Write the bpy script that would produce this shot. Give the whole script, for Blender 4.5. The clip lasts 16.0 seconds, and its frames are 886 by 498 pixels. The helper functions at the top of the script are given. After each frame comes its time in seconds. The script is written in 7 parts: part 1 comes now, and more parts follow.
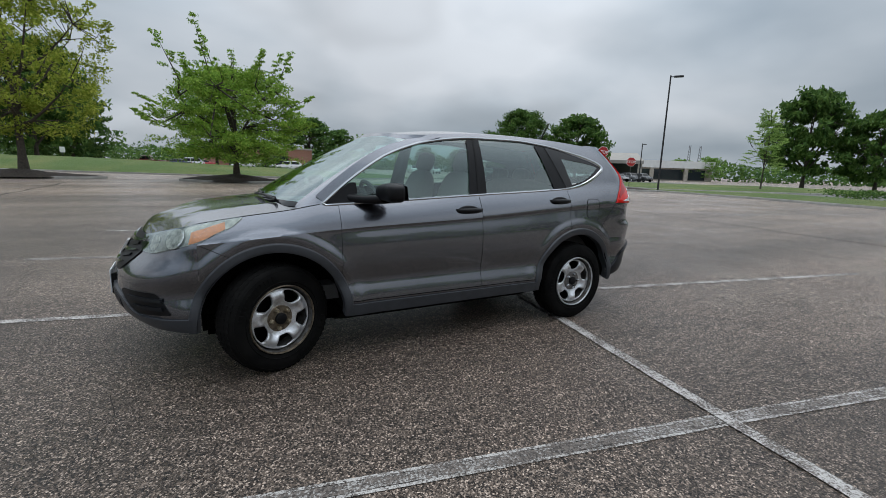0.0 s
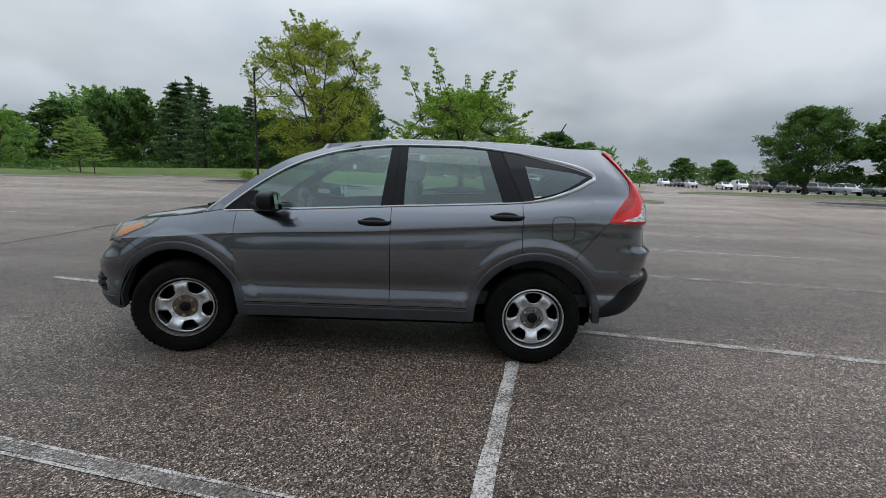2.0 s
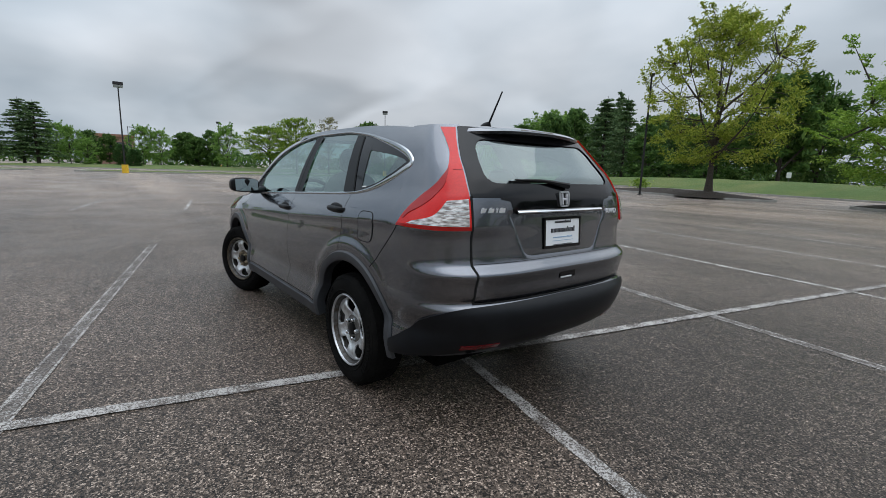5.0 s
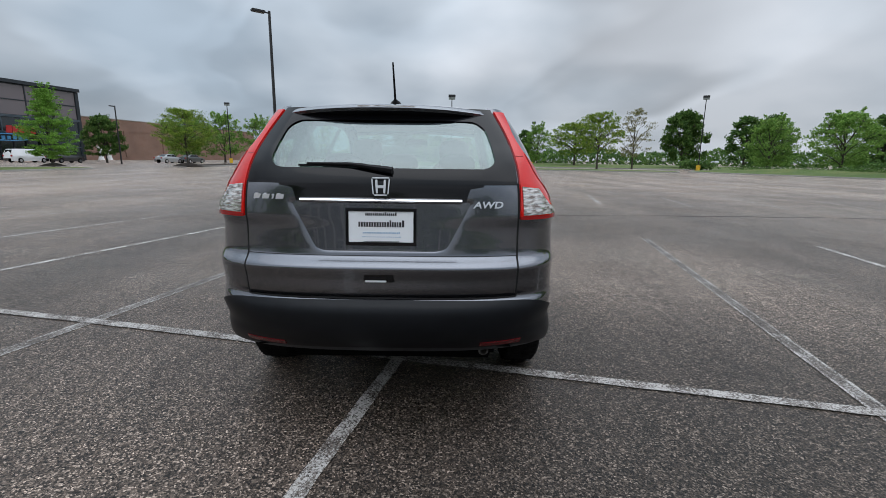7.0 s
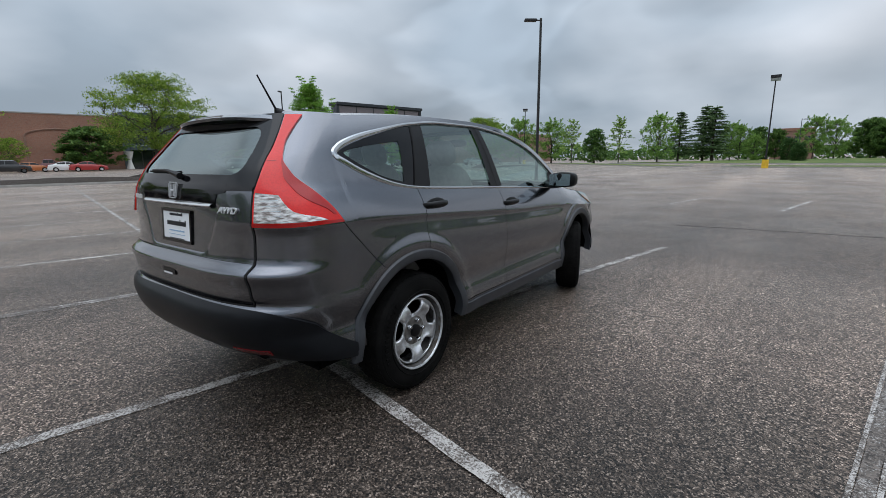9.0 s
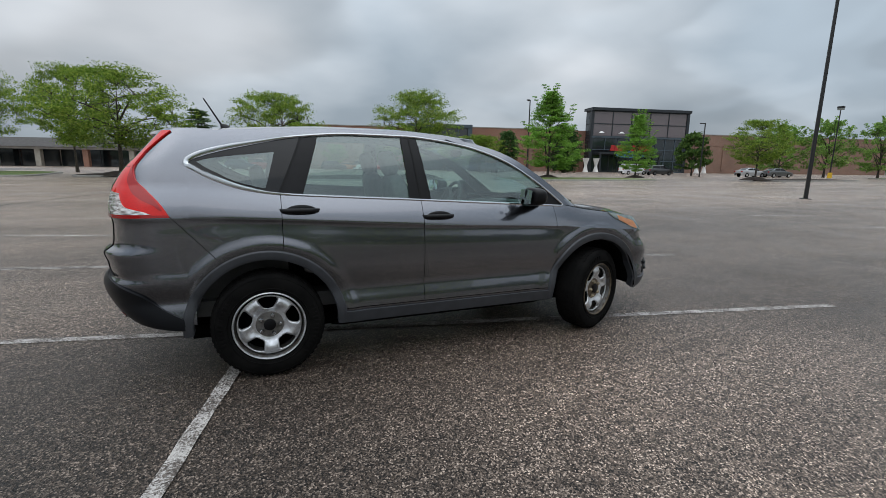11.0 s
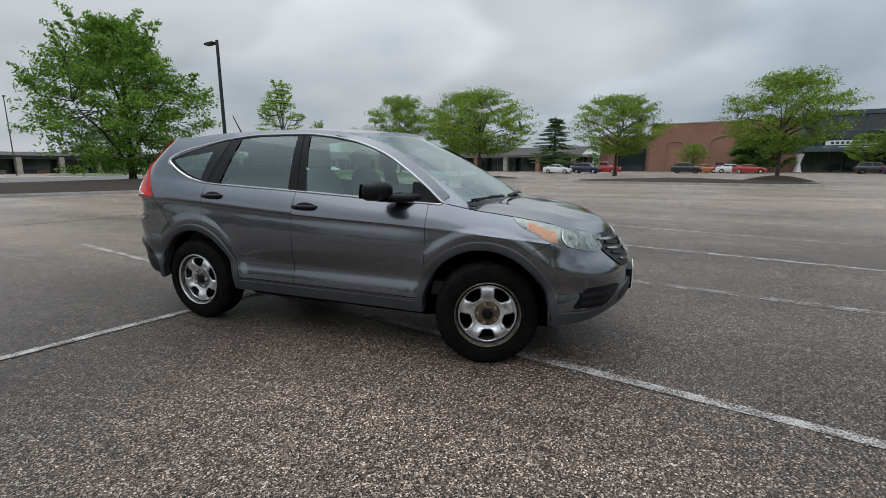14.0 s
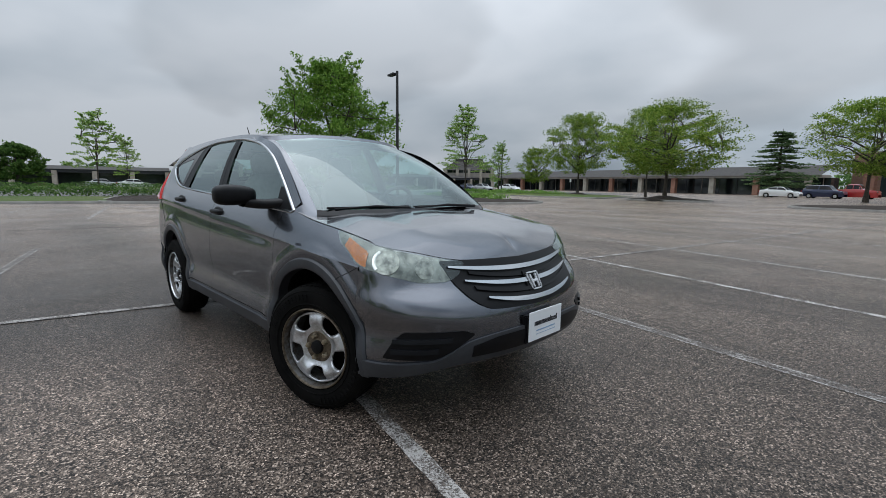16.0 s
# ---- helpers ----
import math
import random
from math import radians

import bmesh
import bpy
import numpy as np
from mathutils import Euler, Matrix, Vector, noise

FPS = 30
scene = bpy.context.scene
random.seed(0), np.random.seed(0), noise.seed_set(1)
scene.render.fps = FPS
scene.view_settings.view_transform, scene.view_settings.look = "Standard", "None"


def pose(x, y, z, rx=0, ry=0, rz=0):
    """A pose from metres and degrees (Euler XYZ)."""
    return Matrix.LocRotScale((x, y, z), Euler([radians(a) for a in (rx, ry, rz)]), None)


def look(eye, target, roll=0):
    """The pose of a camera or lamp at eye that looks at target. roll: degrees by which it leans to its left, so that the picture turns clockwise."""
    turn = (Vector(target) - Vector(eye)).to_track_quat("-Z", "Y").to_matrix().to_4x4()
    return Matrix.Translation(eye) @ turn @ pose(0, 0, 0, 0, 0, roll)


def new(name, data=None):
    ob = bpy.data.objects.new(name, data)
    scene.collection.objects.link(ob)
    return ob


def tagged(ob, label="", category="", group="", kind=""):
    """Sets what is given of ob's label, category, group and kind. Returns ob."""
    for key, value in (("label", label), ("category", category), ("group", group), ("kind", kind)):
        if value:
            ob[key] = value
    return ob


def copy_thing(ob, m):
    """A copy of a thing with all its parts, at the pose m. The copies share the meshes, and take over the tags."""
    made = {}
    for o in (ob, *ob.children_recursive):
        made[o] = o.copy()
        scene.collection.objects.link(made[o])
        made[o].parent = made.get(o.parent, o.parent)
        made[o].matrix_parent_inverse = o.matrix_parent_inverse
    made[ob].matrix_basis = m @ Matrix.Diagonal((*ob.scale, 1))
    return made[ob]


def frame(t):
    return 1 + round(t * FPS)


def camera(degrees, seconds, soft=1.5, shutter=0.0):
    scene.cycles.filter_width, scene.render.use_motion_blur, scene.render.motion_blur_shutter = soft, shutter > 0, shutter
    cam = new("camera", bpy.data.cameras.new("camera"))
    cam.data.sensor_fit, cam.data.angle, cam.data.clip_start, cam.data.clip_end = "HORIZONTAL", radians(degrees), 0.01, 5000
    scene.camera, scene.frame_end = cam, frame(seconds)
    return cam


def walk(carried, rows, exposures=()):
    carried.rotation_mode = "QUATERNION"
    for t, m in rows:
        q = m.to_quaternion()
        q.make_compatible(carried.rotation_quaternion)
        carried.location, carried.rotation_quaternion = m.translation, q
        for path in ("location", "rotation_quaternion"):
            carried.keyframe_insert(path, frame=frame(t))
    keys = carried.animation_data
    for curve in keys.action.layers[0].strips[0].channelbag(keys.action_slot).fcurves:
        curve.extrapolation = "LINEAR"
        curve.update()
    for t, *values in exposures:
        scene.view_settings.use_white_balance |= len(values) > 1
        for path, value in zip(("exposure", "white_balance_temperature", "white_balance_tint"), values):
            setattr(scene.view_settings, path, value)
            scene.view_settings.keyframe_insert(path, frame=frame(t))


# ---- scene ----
cam = camera(89.2, 16.0, 0.5)
PATH = [
    (0, (-1.761, -3.715, 1.317), (-0.771, -2.013, 0.965), 1.9),
    (0.5, (-1.2, -3.944, 1.32), (-0.466, -2.116, 0.976), 2.1),
    (1, (-0.595, -4.054, 1.325), (-0.109, -2.142, 0.999), 1.8),
    (1.5, (0.032, -4.1, 1.339), (0.269, -2.141, 1.012), 1.9),
    (2, (0.661, -4.014, 1.363), (0.638, -2.042, 1.034), 1.7),
    (2.5, (1.278, -3.908, 1.369), (0.986, -1.958, 1.035), 1.9),
    (3, (1.857, -3.694, 1.373), (1.288, -1.808, 1.031), 1.9),
    (3.5, (2.445, -3.43, 1.358), (1.596, -1.651, 1.022), 2.1),
    (4, (2.95, -3.019, 1.349), (1.831, -1.396, 1.008), 2.0),
    (4.5, (3.39, -2.581, 1.336), (2.044, -1.142, 0.997), 1.9),
    (5, (3.722, -2.056, 1.328), (2.171, -0.84, 0.984), 1.8),
    (5.2, (3.839, -1.84, 1.309), (2.215, -0.725, 0.965), 1.8),
    (7.3, (4.19, 0.672, 1.324), (2.24, 0.478, 0.925), 0.6),
    (7.5, (4.132, 0.927, 1.332), (2.199, 0.611, 0.93), 0.5),
    (8, (3.898, 1.476, 1.325), (2.043, 0.852, 0.914), -0.1),
    (8.5, (3.574, 1.997, 1.342), (1.84, 1.086, 0.939), -0.4),
    (9, (3.2, 2.477, 1.336), (1.627, 1.306, 0.942), -0.6),
    (9.2, (3.012, 2.657, 1.348), (1.511, 1.392, 0.962), -0.6),
    (11.3, (0.984, 3.891, 1.386), (0.388, 2.02, 1.008), 0.8),
    (11.5, (0.764, 3.93, 1.402), (0.266, 2.031, 1.019), 0.7),
    (12, (0.19, 4.033, 1.403), (-0.059, 2.086, 1.018), 0.4),
    (12.5, (-0.391, 4.023, 1.396), (-0.386, 2.061, 1.011), 0.0),
    (13, (-0.984, 3.99, 1.382), (-0.731, 2.042, 1.006), -0.1),
    (13.5, (-1.551, 3.833, 1.342), (-1.049, 1.933, 0.969), -0.1),
    (14, (-2.106, 3.616, 1.317), (-1.376, 1.79, 0.952), -0.1),
    (14.5, (-2.567, 3.254, 1.272), (-1.628, 1.524, 0.917), -0.0),
    (15, (-2.958, 2.871, 1.266), (-1.844, 1.243, 0.936), 0.3),
    (15.5, (-3.263, 2.441, 1.237), (-1.991, 0.927, 0.938), 0.6),
    (16, (-3.461, 2.004, 1.229), (-2.05, 0.615, 0.945), 0.7),
]
walk(cam, [(t, look(eye, target, roll)) for t, eye, target, roll in PATH], [(0, 0, 6590, 13), (5, 0, 6570, 13), (7.5, 0, 6500, 14), (9, 0, 6480, 14), (11.5, 0, 6720, 13), (14.5, 0, 6740, 13), (16, -0.12, 6480, 13)])

# ---- world and light ----
world = bpy.data.worlds.new("sky")
scene.world = world
world.use_nodes = True
wn, wl = world.node_tree.nodes, world.node_tree.links
wn.clear()


def wnode(kind, **values):
    n = wn.new(kind)
    for k, v in values.items():
        n.inputs[k].default_value = v
    return n


def wmath(op, a, b=0.0):
    n = wn.new("ShaderNodeMath")
    n.operation = op
    for i, v in enumerate((a, b)):
        if hasattr(v, "is_linked"):
            wl.new(v, n.inputs[i])
        else:
            n.inputs[i].default_value = v
    return n.outputs[0]


SUN_ELEVATION, SUN_ROTATION = radians(82), radians(30)
sky = wn.new("ShaderNodeTexSky")
sky.sky_type, sky.sun_disc = "NISHITA", False
sky.sun_elevation, sky.sun_rotation = SUN_ELEVATION, SUN_ROTATION
where = wn.new("ShaderNodeTexCoord")
split = wn.new("ShaderNodeSeparateXYZ")
wl.new(where.outputs["Generated"], split.inputs[0])
up = wmath("MAXIMUM", split.outputs[2], 0.0)
flat = wmath("ADD", up, 0.34)
layer = wn.new("ShaderNodeCombineXYZ")
wl.new(wmath("DIVIDE", split.outputs[0], flat), layer.inputs[0])
wl.new(wmath("DIVIDE", split.outputs[1], flat), layer.inputs[1])
wl.new(wmath("MULTIPLY", up, 1.5), layer.inputs[2])
clouds = wnode("ShaderNodeTexNoise", Scale=0.62, Detail=4.0, Roughness=0.40, Distortion=0.2)
puffs = wnode("ShaderNodeTexNoise", Scale=2.0, Detail=4.0, Roughness=0.42, Distortion=0.1)
wl.new(layer.outputs[0], clouds.inputs["Vector"])
wl.new(layer.outputs[0], puffs.inputs["Vector"])
mixed = wmath("ADD", wmath("MULTIPLY", clouds.outputs[0], 0.70), wmath("MULTIPLY", puffs.outputs[0], 0.30))
ramp = wn.new("ShaderNodeValToRGB")
wl.new(mixed, ramp.inputs[0])
ramp.color_ramp.elements[0].position, ramp.color_ramp.elements[0].color = 0.38, (0.272, 0.338, 0.394, 1)
ramp.color_ramp.elements[1].position, ramp.color_ramp.elements[1].color = 0.60, (0.592, 0.652, 0.700, 1)
mid = ramp.color_ramp.elements.new(0.50)
mid.color = (0.440, 0.508, 0.562, 1)
# banks of darker and brighter cloud: bearing and height in degrees, half width, share of light
ragged = wnode("ShaderNodeTexNoise", Scale=1.3, Detail=3.0, Roughness=0.4, Distortion=0.1)
wl.new(layer.outputs[0], ragged.inputs["Vector"])
torn = wn.new("ShaderNodeVectorMath")
torn.operation = "MULTIPLY_ADD"
torn.inputs[1].default_value = (0.42, 0.42, 0.30)
wl.new(ragged.outputs["Color"], torn.inputs[0])
offset = wn.new("ShaderNodeVectorMath")
offset.operation, offset.inputs[1].default_value = "SUBTRACT", (0.21, 0.21, 0.15)
wl.new(where.outputs["Generated"], offset.inputs[0])
wl.new(offset.outputs[0], torn.inputs[2])
banks = 1.0
for bearing, height, half, share in ((-78, 38, 32, -0.26), (193, 24, 17, -0.26), (190, 6, 32, 0.36), (160, 23, 21, -0.38), (150, 8, 16, 0.16), (208, 20, 12, 0.18), (-80, 24, 20, -0.26), (-30, 26, 14, -0.14), (62, 26, 20, -0.20), (45, 9, 24, 0.14), (-95, 8, 36, 0.30), (228, 18, 14, 0.12), (112, 22, 18, 0.10)):
    b, h = radians(bearing), radians(height)
    facing = wn.new("ShaderNodeVectorMath")
    facing.operation = "DOT_PRODUCT"
    facing.inputs[1].default_value = (math.cos(b) * math.cos(h), math.sin(b) * math.cos(h), math.sin(h))
    wl.new(torn.outputs[0], facing.inputs[0])
    lobe = wn.new("ShaderNodeMapRange")
    lobe.interpolation_type = "SMOOTHSTEP"
    for k, v in (("From Min", math.cos(radians(half))), ("From Max", 1.0), ("To Min", 0.0), ("To Max", share)):
        lobe.inputs[k].default_value = v
    wl.new(facing.outputs["Value"], lobe.inputs[0])
    banks = wmath("ADD", lobe.outputs[0], banks)
# an overcast sky is some three times brighter overhead than at the horizon
lift = wmath("ADD", 0.88, wmath("MULTIPLY", wmath("POWER", up, 1.8), 3.3))
cover = wn.new("ShaderNodeMixRGB")
cover.blend_type = "MULTIPLY"
cover.inputs[0].default_value = 1
wl.new(ramp.outputs[0], cover.inputs[1])
wl.new(wmath("MULTIPLY", lift, banks), cover.inputs[2])
cloud_light = wnode("ShaderNodeBackground", Strength=1.0)
wl.new(cover.outputs[0], cloud_light.inputs["Color"])
clear_light = wnode("ShaderNodeBackground", Strength=0.05)
wl.new(sky.outputs[0], clear_light.inputs["Color"])
both_lights = wn.new("ShaderNodeMixShader")
both_lights.inputs[0].default_value = 0.94
wl.new(clear_light.outputs[0], both_lights.inputs[1])
wl.new(cloud_light.outputs[0], both_lights.inputs[2])
wout = wn.new("ShaderNodeOutputWorld")
wl.new(both_lights.outputs[0], wout.inputs[0])

sun = new("sun", bpy.data.lights.new("sun", "SUN"))
sun.data.energy, sun.data.angle, sun.data.color = 0.7, radians(85), (1.0, 0.97, 0.93)
sun.matrix_world = look((0, 0, 60), (-4, -7, 0))

# ---- materials ----


class Stuff:
    """A node material under construction."""

    def __init__(self, name, color=(0.5, 0.5, 0.5), rough=0.6, metal=0.0, coat=0.0, spec=0.5):
        self.mat = bpy.data.materials.new(name)
        self.mat.use_nodes = True
        self.n, self.l = self.mat.node_tree.nodes, self.mat.node_tree.links
        self.bsdf = self.n["Principled BSDF"]
        self.put("Base Color", (*color, 1)), self.put("Roughness", rough), self.put("Metallic", metal)
        self.put("Coat Weight", coat), self.put("Coat Roughness", 0.04), self.put("Specular IOR Level", spec)
        self.place = self.n.new("ShaderNodeTexCoord").outputs["Object"]

    def put(self, socket, v):
        if hasattr(v, "is_linked"):
            self.l.new(v, self.bsdf.inputs[socket])
        else:
            self.bsdf.inputs[socket].default_value = v

    def noise(self, scale, detail=4.0, rough=0.55, stretch=None, distort=0.0):
        n = self.n.new("ShaderNodeTexNoise")
        n.inputs["Scale"].default_value, n.inputs["Detail"].default_value = scale, detail
        n.inputs["Roughness"].default_value, n.inputs["Distortion"].default_value = rough, distort
        src = self.place
        if stretch:
            m = self.n.new("ShaderNodeMapping")
            m.inputs["Scale"].default_value = stretch
            self.l.new(src, m.inputs[0])
            src = m.outputs[0]
        self.l.new(src, n.inputs["Vector"])
        return n.outputs[0]

    def cells(self, scale, feature="F1", out="Distance"):
        n = self.n.new("ShaderNodeTexVoronoi")
        n.feature = feature
        n.inputs["Scale"].default_value = scale
        self.l.new(self.place, n.inputs["Vector"])
        return n.outputs[out]

    def ramp(self, fac, *stops):
        n = self.n.new("ShaderNodeValToRGB")
        self.l.new(fac, n.inputs[0])
        e = n.color_ramp.elements
        while len(e) < len(stops):
            e.new(0.5)
        for k, (p, c) in zip(e, stops):
            k.position = p
            k.color = (*c, 1) if hasattr(c, "__len__") else (c, c, c, 1)
        return n.outputs[0]

    def mix(self, fac, a, b, blend="MIX"):
        n = self.n.new("ShaderNodeMixRGB")
        n.blend_type = blend
        for i, v in enumerate((fac, a, b)):
            if hasattr(v, "is_linked"):
                self.l.new(v, n.inputs[i])
            else:
                n.inputs[i].default_value = (*v, 1) if hasattr(v, "__len__") else v
        return n.outputs[0]

    def random(self):
        return self.n.new("ShaderNodeObjectInfo").outputs["Random"]

    def island(self):
        return self.n.new("ShaderNodeNewGeometry").outputs["Random Per Island"]

    def bump(self, height, strength=0.3, distance=0.01):
        n = self.n.new("ShaderNodeBump")
        n.inputs["Strength"].default_value, n.inputs["Distance"].default_value = strength, distance
        self.l.new(height, n.inputs["Height"])
        self.put("Normal", n.outputs[0])
        return self


def plain(name, color, rough=0.6, metal=0.0, coat=0.0, vary=0.12, scale=6.0, bump=0.0, spec=0.5):
    s = Stuff(name, color, rough, metal, coat, spec)
    n = s.noise(scale, 5)
    dark = tuple(c * (1 - vary) for c in color)
    light = tuple(min(1, c * (1 + vary)) for c in color)
    s.put("Base Color", s.ramp(n, (0.3, dark), (0.7, light)))
    if bump:
        s.bump(s.noise(scale * 12, 3), bump, 0.004)
    return s.mat


# asphalt: coarse pale and dark stones in a dark binder, with stains and darker patches
a = Stuff("asphalt", rough=0.7)
stones = a.cells(132, out="Color")
stone = a.ramp(stones, (0.20, (0.0045, 0.0033, 0.0026)), (0.45, (0.048, 0.0352, 0.0270)), (0.70, (0.118, 0.0895, 0.0705)), (0.95, (0.44, 0.352, 0.288)))
fine = a.ramp(a.noise(300, 2), (0.3, 0.4), (0.72, 1.55))
wide = a.ramp(a.noise(0.33, 6, 0.6, distort=0.6), (0.3, 0.90), (0.55, 1.02), (0.75, 1.12))
streak = a.mix(1, a.ramp(a.noise(0.8, 5, 0.6, (0.25, 1.4, 1)), (0.32, 0.86), (0.68, 1.10)), a.ramp(a.noise(0.5, 3, 0.5, (0.06, 0.75, 1), 0.4), (0.36, 0.72), (0.5, 1.0), (0.62, 1.30)), "MULTIPLY")
drip = a.ramp(a.noise(1.6, 4, 0.7), (0.28, 0.55), (0.40, 1.0))
mottle = a.mix(1, a.ramp(a.noise(26, 3, 0.65), (0.34, 0.66), (0.5, 1.0), (0.66, 1.32)), a.ramp(a.noise(7, 3, 0.6, (0.5, 1.6, 1)), (0.34, 0.80), (0.66, 1.18)), "MULTIPLY")
col = a.mix(1, a.mix(1, a.mix(1, a.mix(1, stone, fine, "MULTIPLY"), wide, "MULTIPLY"), streak, "MULTIPLY"), a.mix(1, drip, mottle, "MULTIPLY"), "MULTIPLY")
# a paler round patch beside the stall
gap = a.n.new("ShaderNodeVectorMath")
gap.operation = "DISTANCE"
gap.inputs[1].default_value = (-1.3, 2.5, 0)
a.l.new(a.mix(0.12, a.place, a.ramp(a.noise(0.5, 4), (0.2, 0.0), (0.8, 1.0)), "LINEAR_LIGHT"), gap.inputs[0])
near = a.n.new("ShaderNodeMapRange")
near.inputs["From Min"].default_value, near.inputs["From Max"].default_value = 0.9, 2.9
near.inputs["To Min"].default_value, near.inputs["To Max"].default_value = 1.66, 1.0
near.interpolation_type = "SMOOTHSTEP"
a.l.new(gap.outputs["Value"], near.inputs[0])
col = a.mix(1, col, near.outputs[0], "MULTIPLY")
# darker round spreads behind and beside the stall
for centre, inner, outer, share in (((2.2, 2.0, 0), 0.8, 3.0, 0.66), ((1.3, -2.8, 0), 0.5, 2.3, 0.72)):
    dark_gap = a.n.new("ShaderNodeVectorMath")
    dark_gap.operation = "DISTANCE"
    dark_gap.inputs[1].default_value = centre
    a.l.new(a.mix(0.16, a.place, a.ramp(a.noise(0.7, 5), (0.2, 0.0), (0.8, 1.0)), "LINEAR_LIGHT"), dark_gap.inputs[0])
    dark_fade = a.n.new("ShaderNodeMapRange")
    dark_fade.inputs["From Min"].default_value, dark_fade.inputs["From Max"].default_value = inner, outer
    dark_fade.inputs["To Min"].default_value, dark_fade.inputs["To Max"].default_value = share, 1.0
    dark_fade.interpolation_type = "SMOOTHSTEP"
    a.l.new(dark_gap.outputs["Value"], dark_fade.inputs[0])
    col = a.mix(1, col, dark_fade.outputs[0], "MULTIPLY")
# sky sheen at flat viewing angles, put into the colour: paler with distance
far_sheen = a.n.new("ShaderNodeMapRange")
far_sheen.inputs["From Min"].default_value, far_sheen.inputs["From Max"].default_value = 4.0, 20.0
far_sheen.inputs["To Min"].default_value, far_sheen.inputs["To Max"].default_value = 1.10, 2.55
a.l.new(gap.outputs["Value"], far_sheen.inputs[0])
col = a.mix(1, col, far_sheen.outputs[0], "MULTIPLY")
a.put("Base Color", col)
a.put("Roughness", a.ramp(a.noise(0.5, 4), (0.35, 0.33), (0.65, 0.48)))
a.put("Specular IOR Level", 0.32)
a.bump(a.mix(0.5, a.cells(132), a.noise(300, 2)), 0.85, 0.008)
ASPHALT = a.mat


def line_paint(name, wear, tint):
    s = Stuff(name, rough=0.7)
    stones = s.cells(95, out="Color")
    worn = s.ramp(s.mix(0.3, s.noise(85, 4, 0.8), s.noise(5, 4)), (wear - 0.03, 0.0), (wear + 0.03, 1.0))
    under = s.ramp(stones, (0.1, (0.022, 0.017, 0.014)), (0.9, (0.15, 0.125, 0.108)))
    over = s.ramp(s.noise(60, 3), (0.3, tuple(0.78 * c for c in tint)), (0.7, tint))
    s.put("Base Color", s.mix(worn, under, over))
    return s.bump(s.cells(95), 0.5, 0.005).mat


PAINT_FRESH = line_paint("line_paint", 0.505, (0.47, 0.45, 0.425))
PAINT_FADED = line_paint("faded_line_paint", 0.555, (0.40, 0.385, 0.365))
PAINT_WORN = line_paint("worn_line_paint", 0.500, (0.60, 0.58, 0.55))

s = Stuff("grass", rough=0.9)
s.put("Base Color", s.mix(s.ramp(s.noise(0.22, 5), (0.4, 0.0), (0.65, 1.0)),
      s.ramp(s.noise(14, 6, 0.7), (0.3, (0.036, 0.070, 0.013)), (0.7, (0.105, 0.172, 0.032))),
      s.ramp(s.noise(14, 6, 0.7), (0.3, (0.072, 0.098, 0.022)), (0.7, (0.180, 0.205, 0.055)))))
GRASS = s.bump(s.noise(40, 4, 0.8), 1.0, 0.06).mat
s = Stuff("mulch", rough=0.95)
s.put("Base Color", s.ramp(s.noise(22, 6, 0.8), (0.3, (0.012, 0.009, 0.007)), (0.75, (0.055, 0.036, 0.025))))
MULCH = s.bump(s.noise(35, 5, 0.8), 1.0, 0.05).mat
CONCRETE = plain("kerb_concrete", (0.30, 0.29, 0.27), 0.85, vary=0.25, scale=2.5, bump=0.4)
PALE_ROAD = plain("pale_road", (0.12, 0.115, 0.11), 0.8, vary=0.2, scale=0.4)
BARK = plain("bark", (0.060, 0.050, 0.040), 0.9, vary=0.4, scale=9, bump=0.8)


def foliage(name, dark, light, yellow):
    s = Stuff(name, rough=0.65, spec=0.15)
    pick = s.ramp(s.island(), (0.0, dark), (0.55, light), (1.0, yellow))
    s.put("Base Color", s.mix(1, pick, s.ramp(s.noise(0.5, 3), (0.3, 0.75), (0.7, 1.2)), "MULTIPLY"))
    out = s.n["Material Output"]
    glow = s.n.new("ShaderNodeBsdfTranslucent")
    s.l.new(pick, glow.inputs[0])
    m = s.n.new("ShaderNodeMixShader")
    m.inputs[0].default_value = 0.36
    s.l.new(s.bsdf.outputs[0], m.inputs[1]), s.l.new(glow.outputs[0], m.inputs[2]), s.l.new(m.outputs[0], out.inputs[0])
    return s.mat


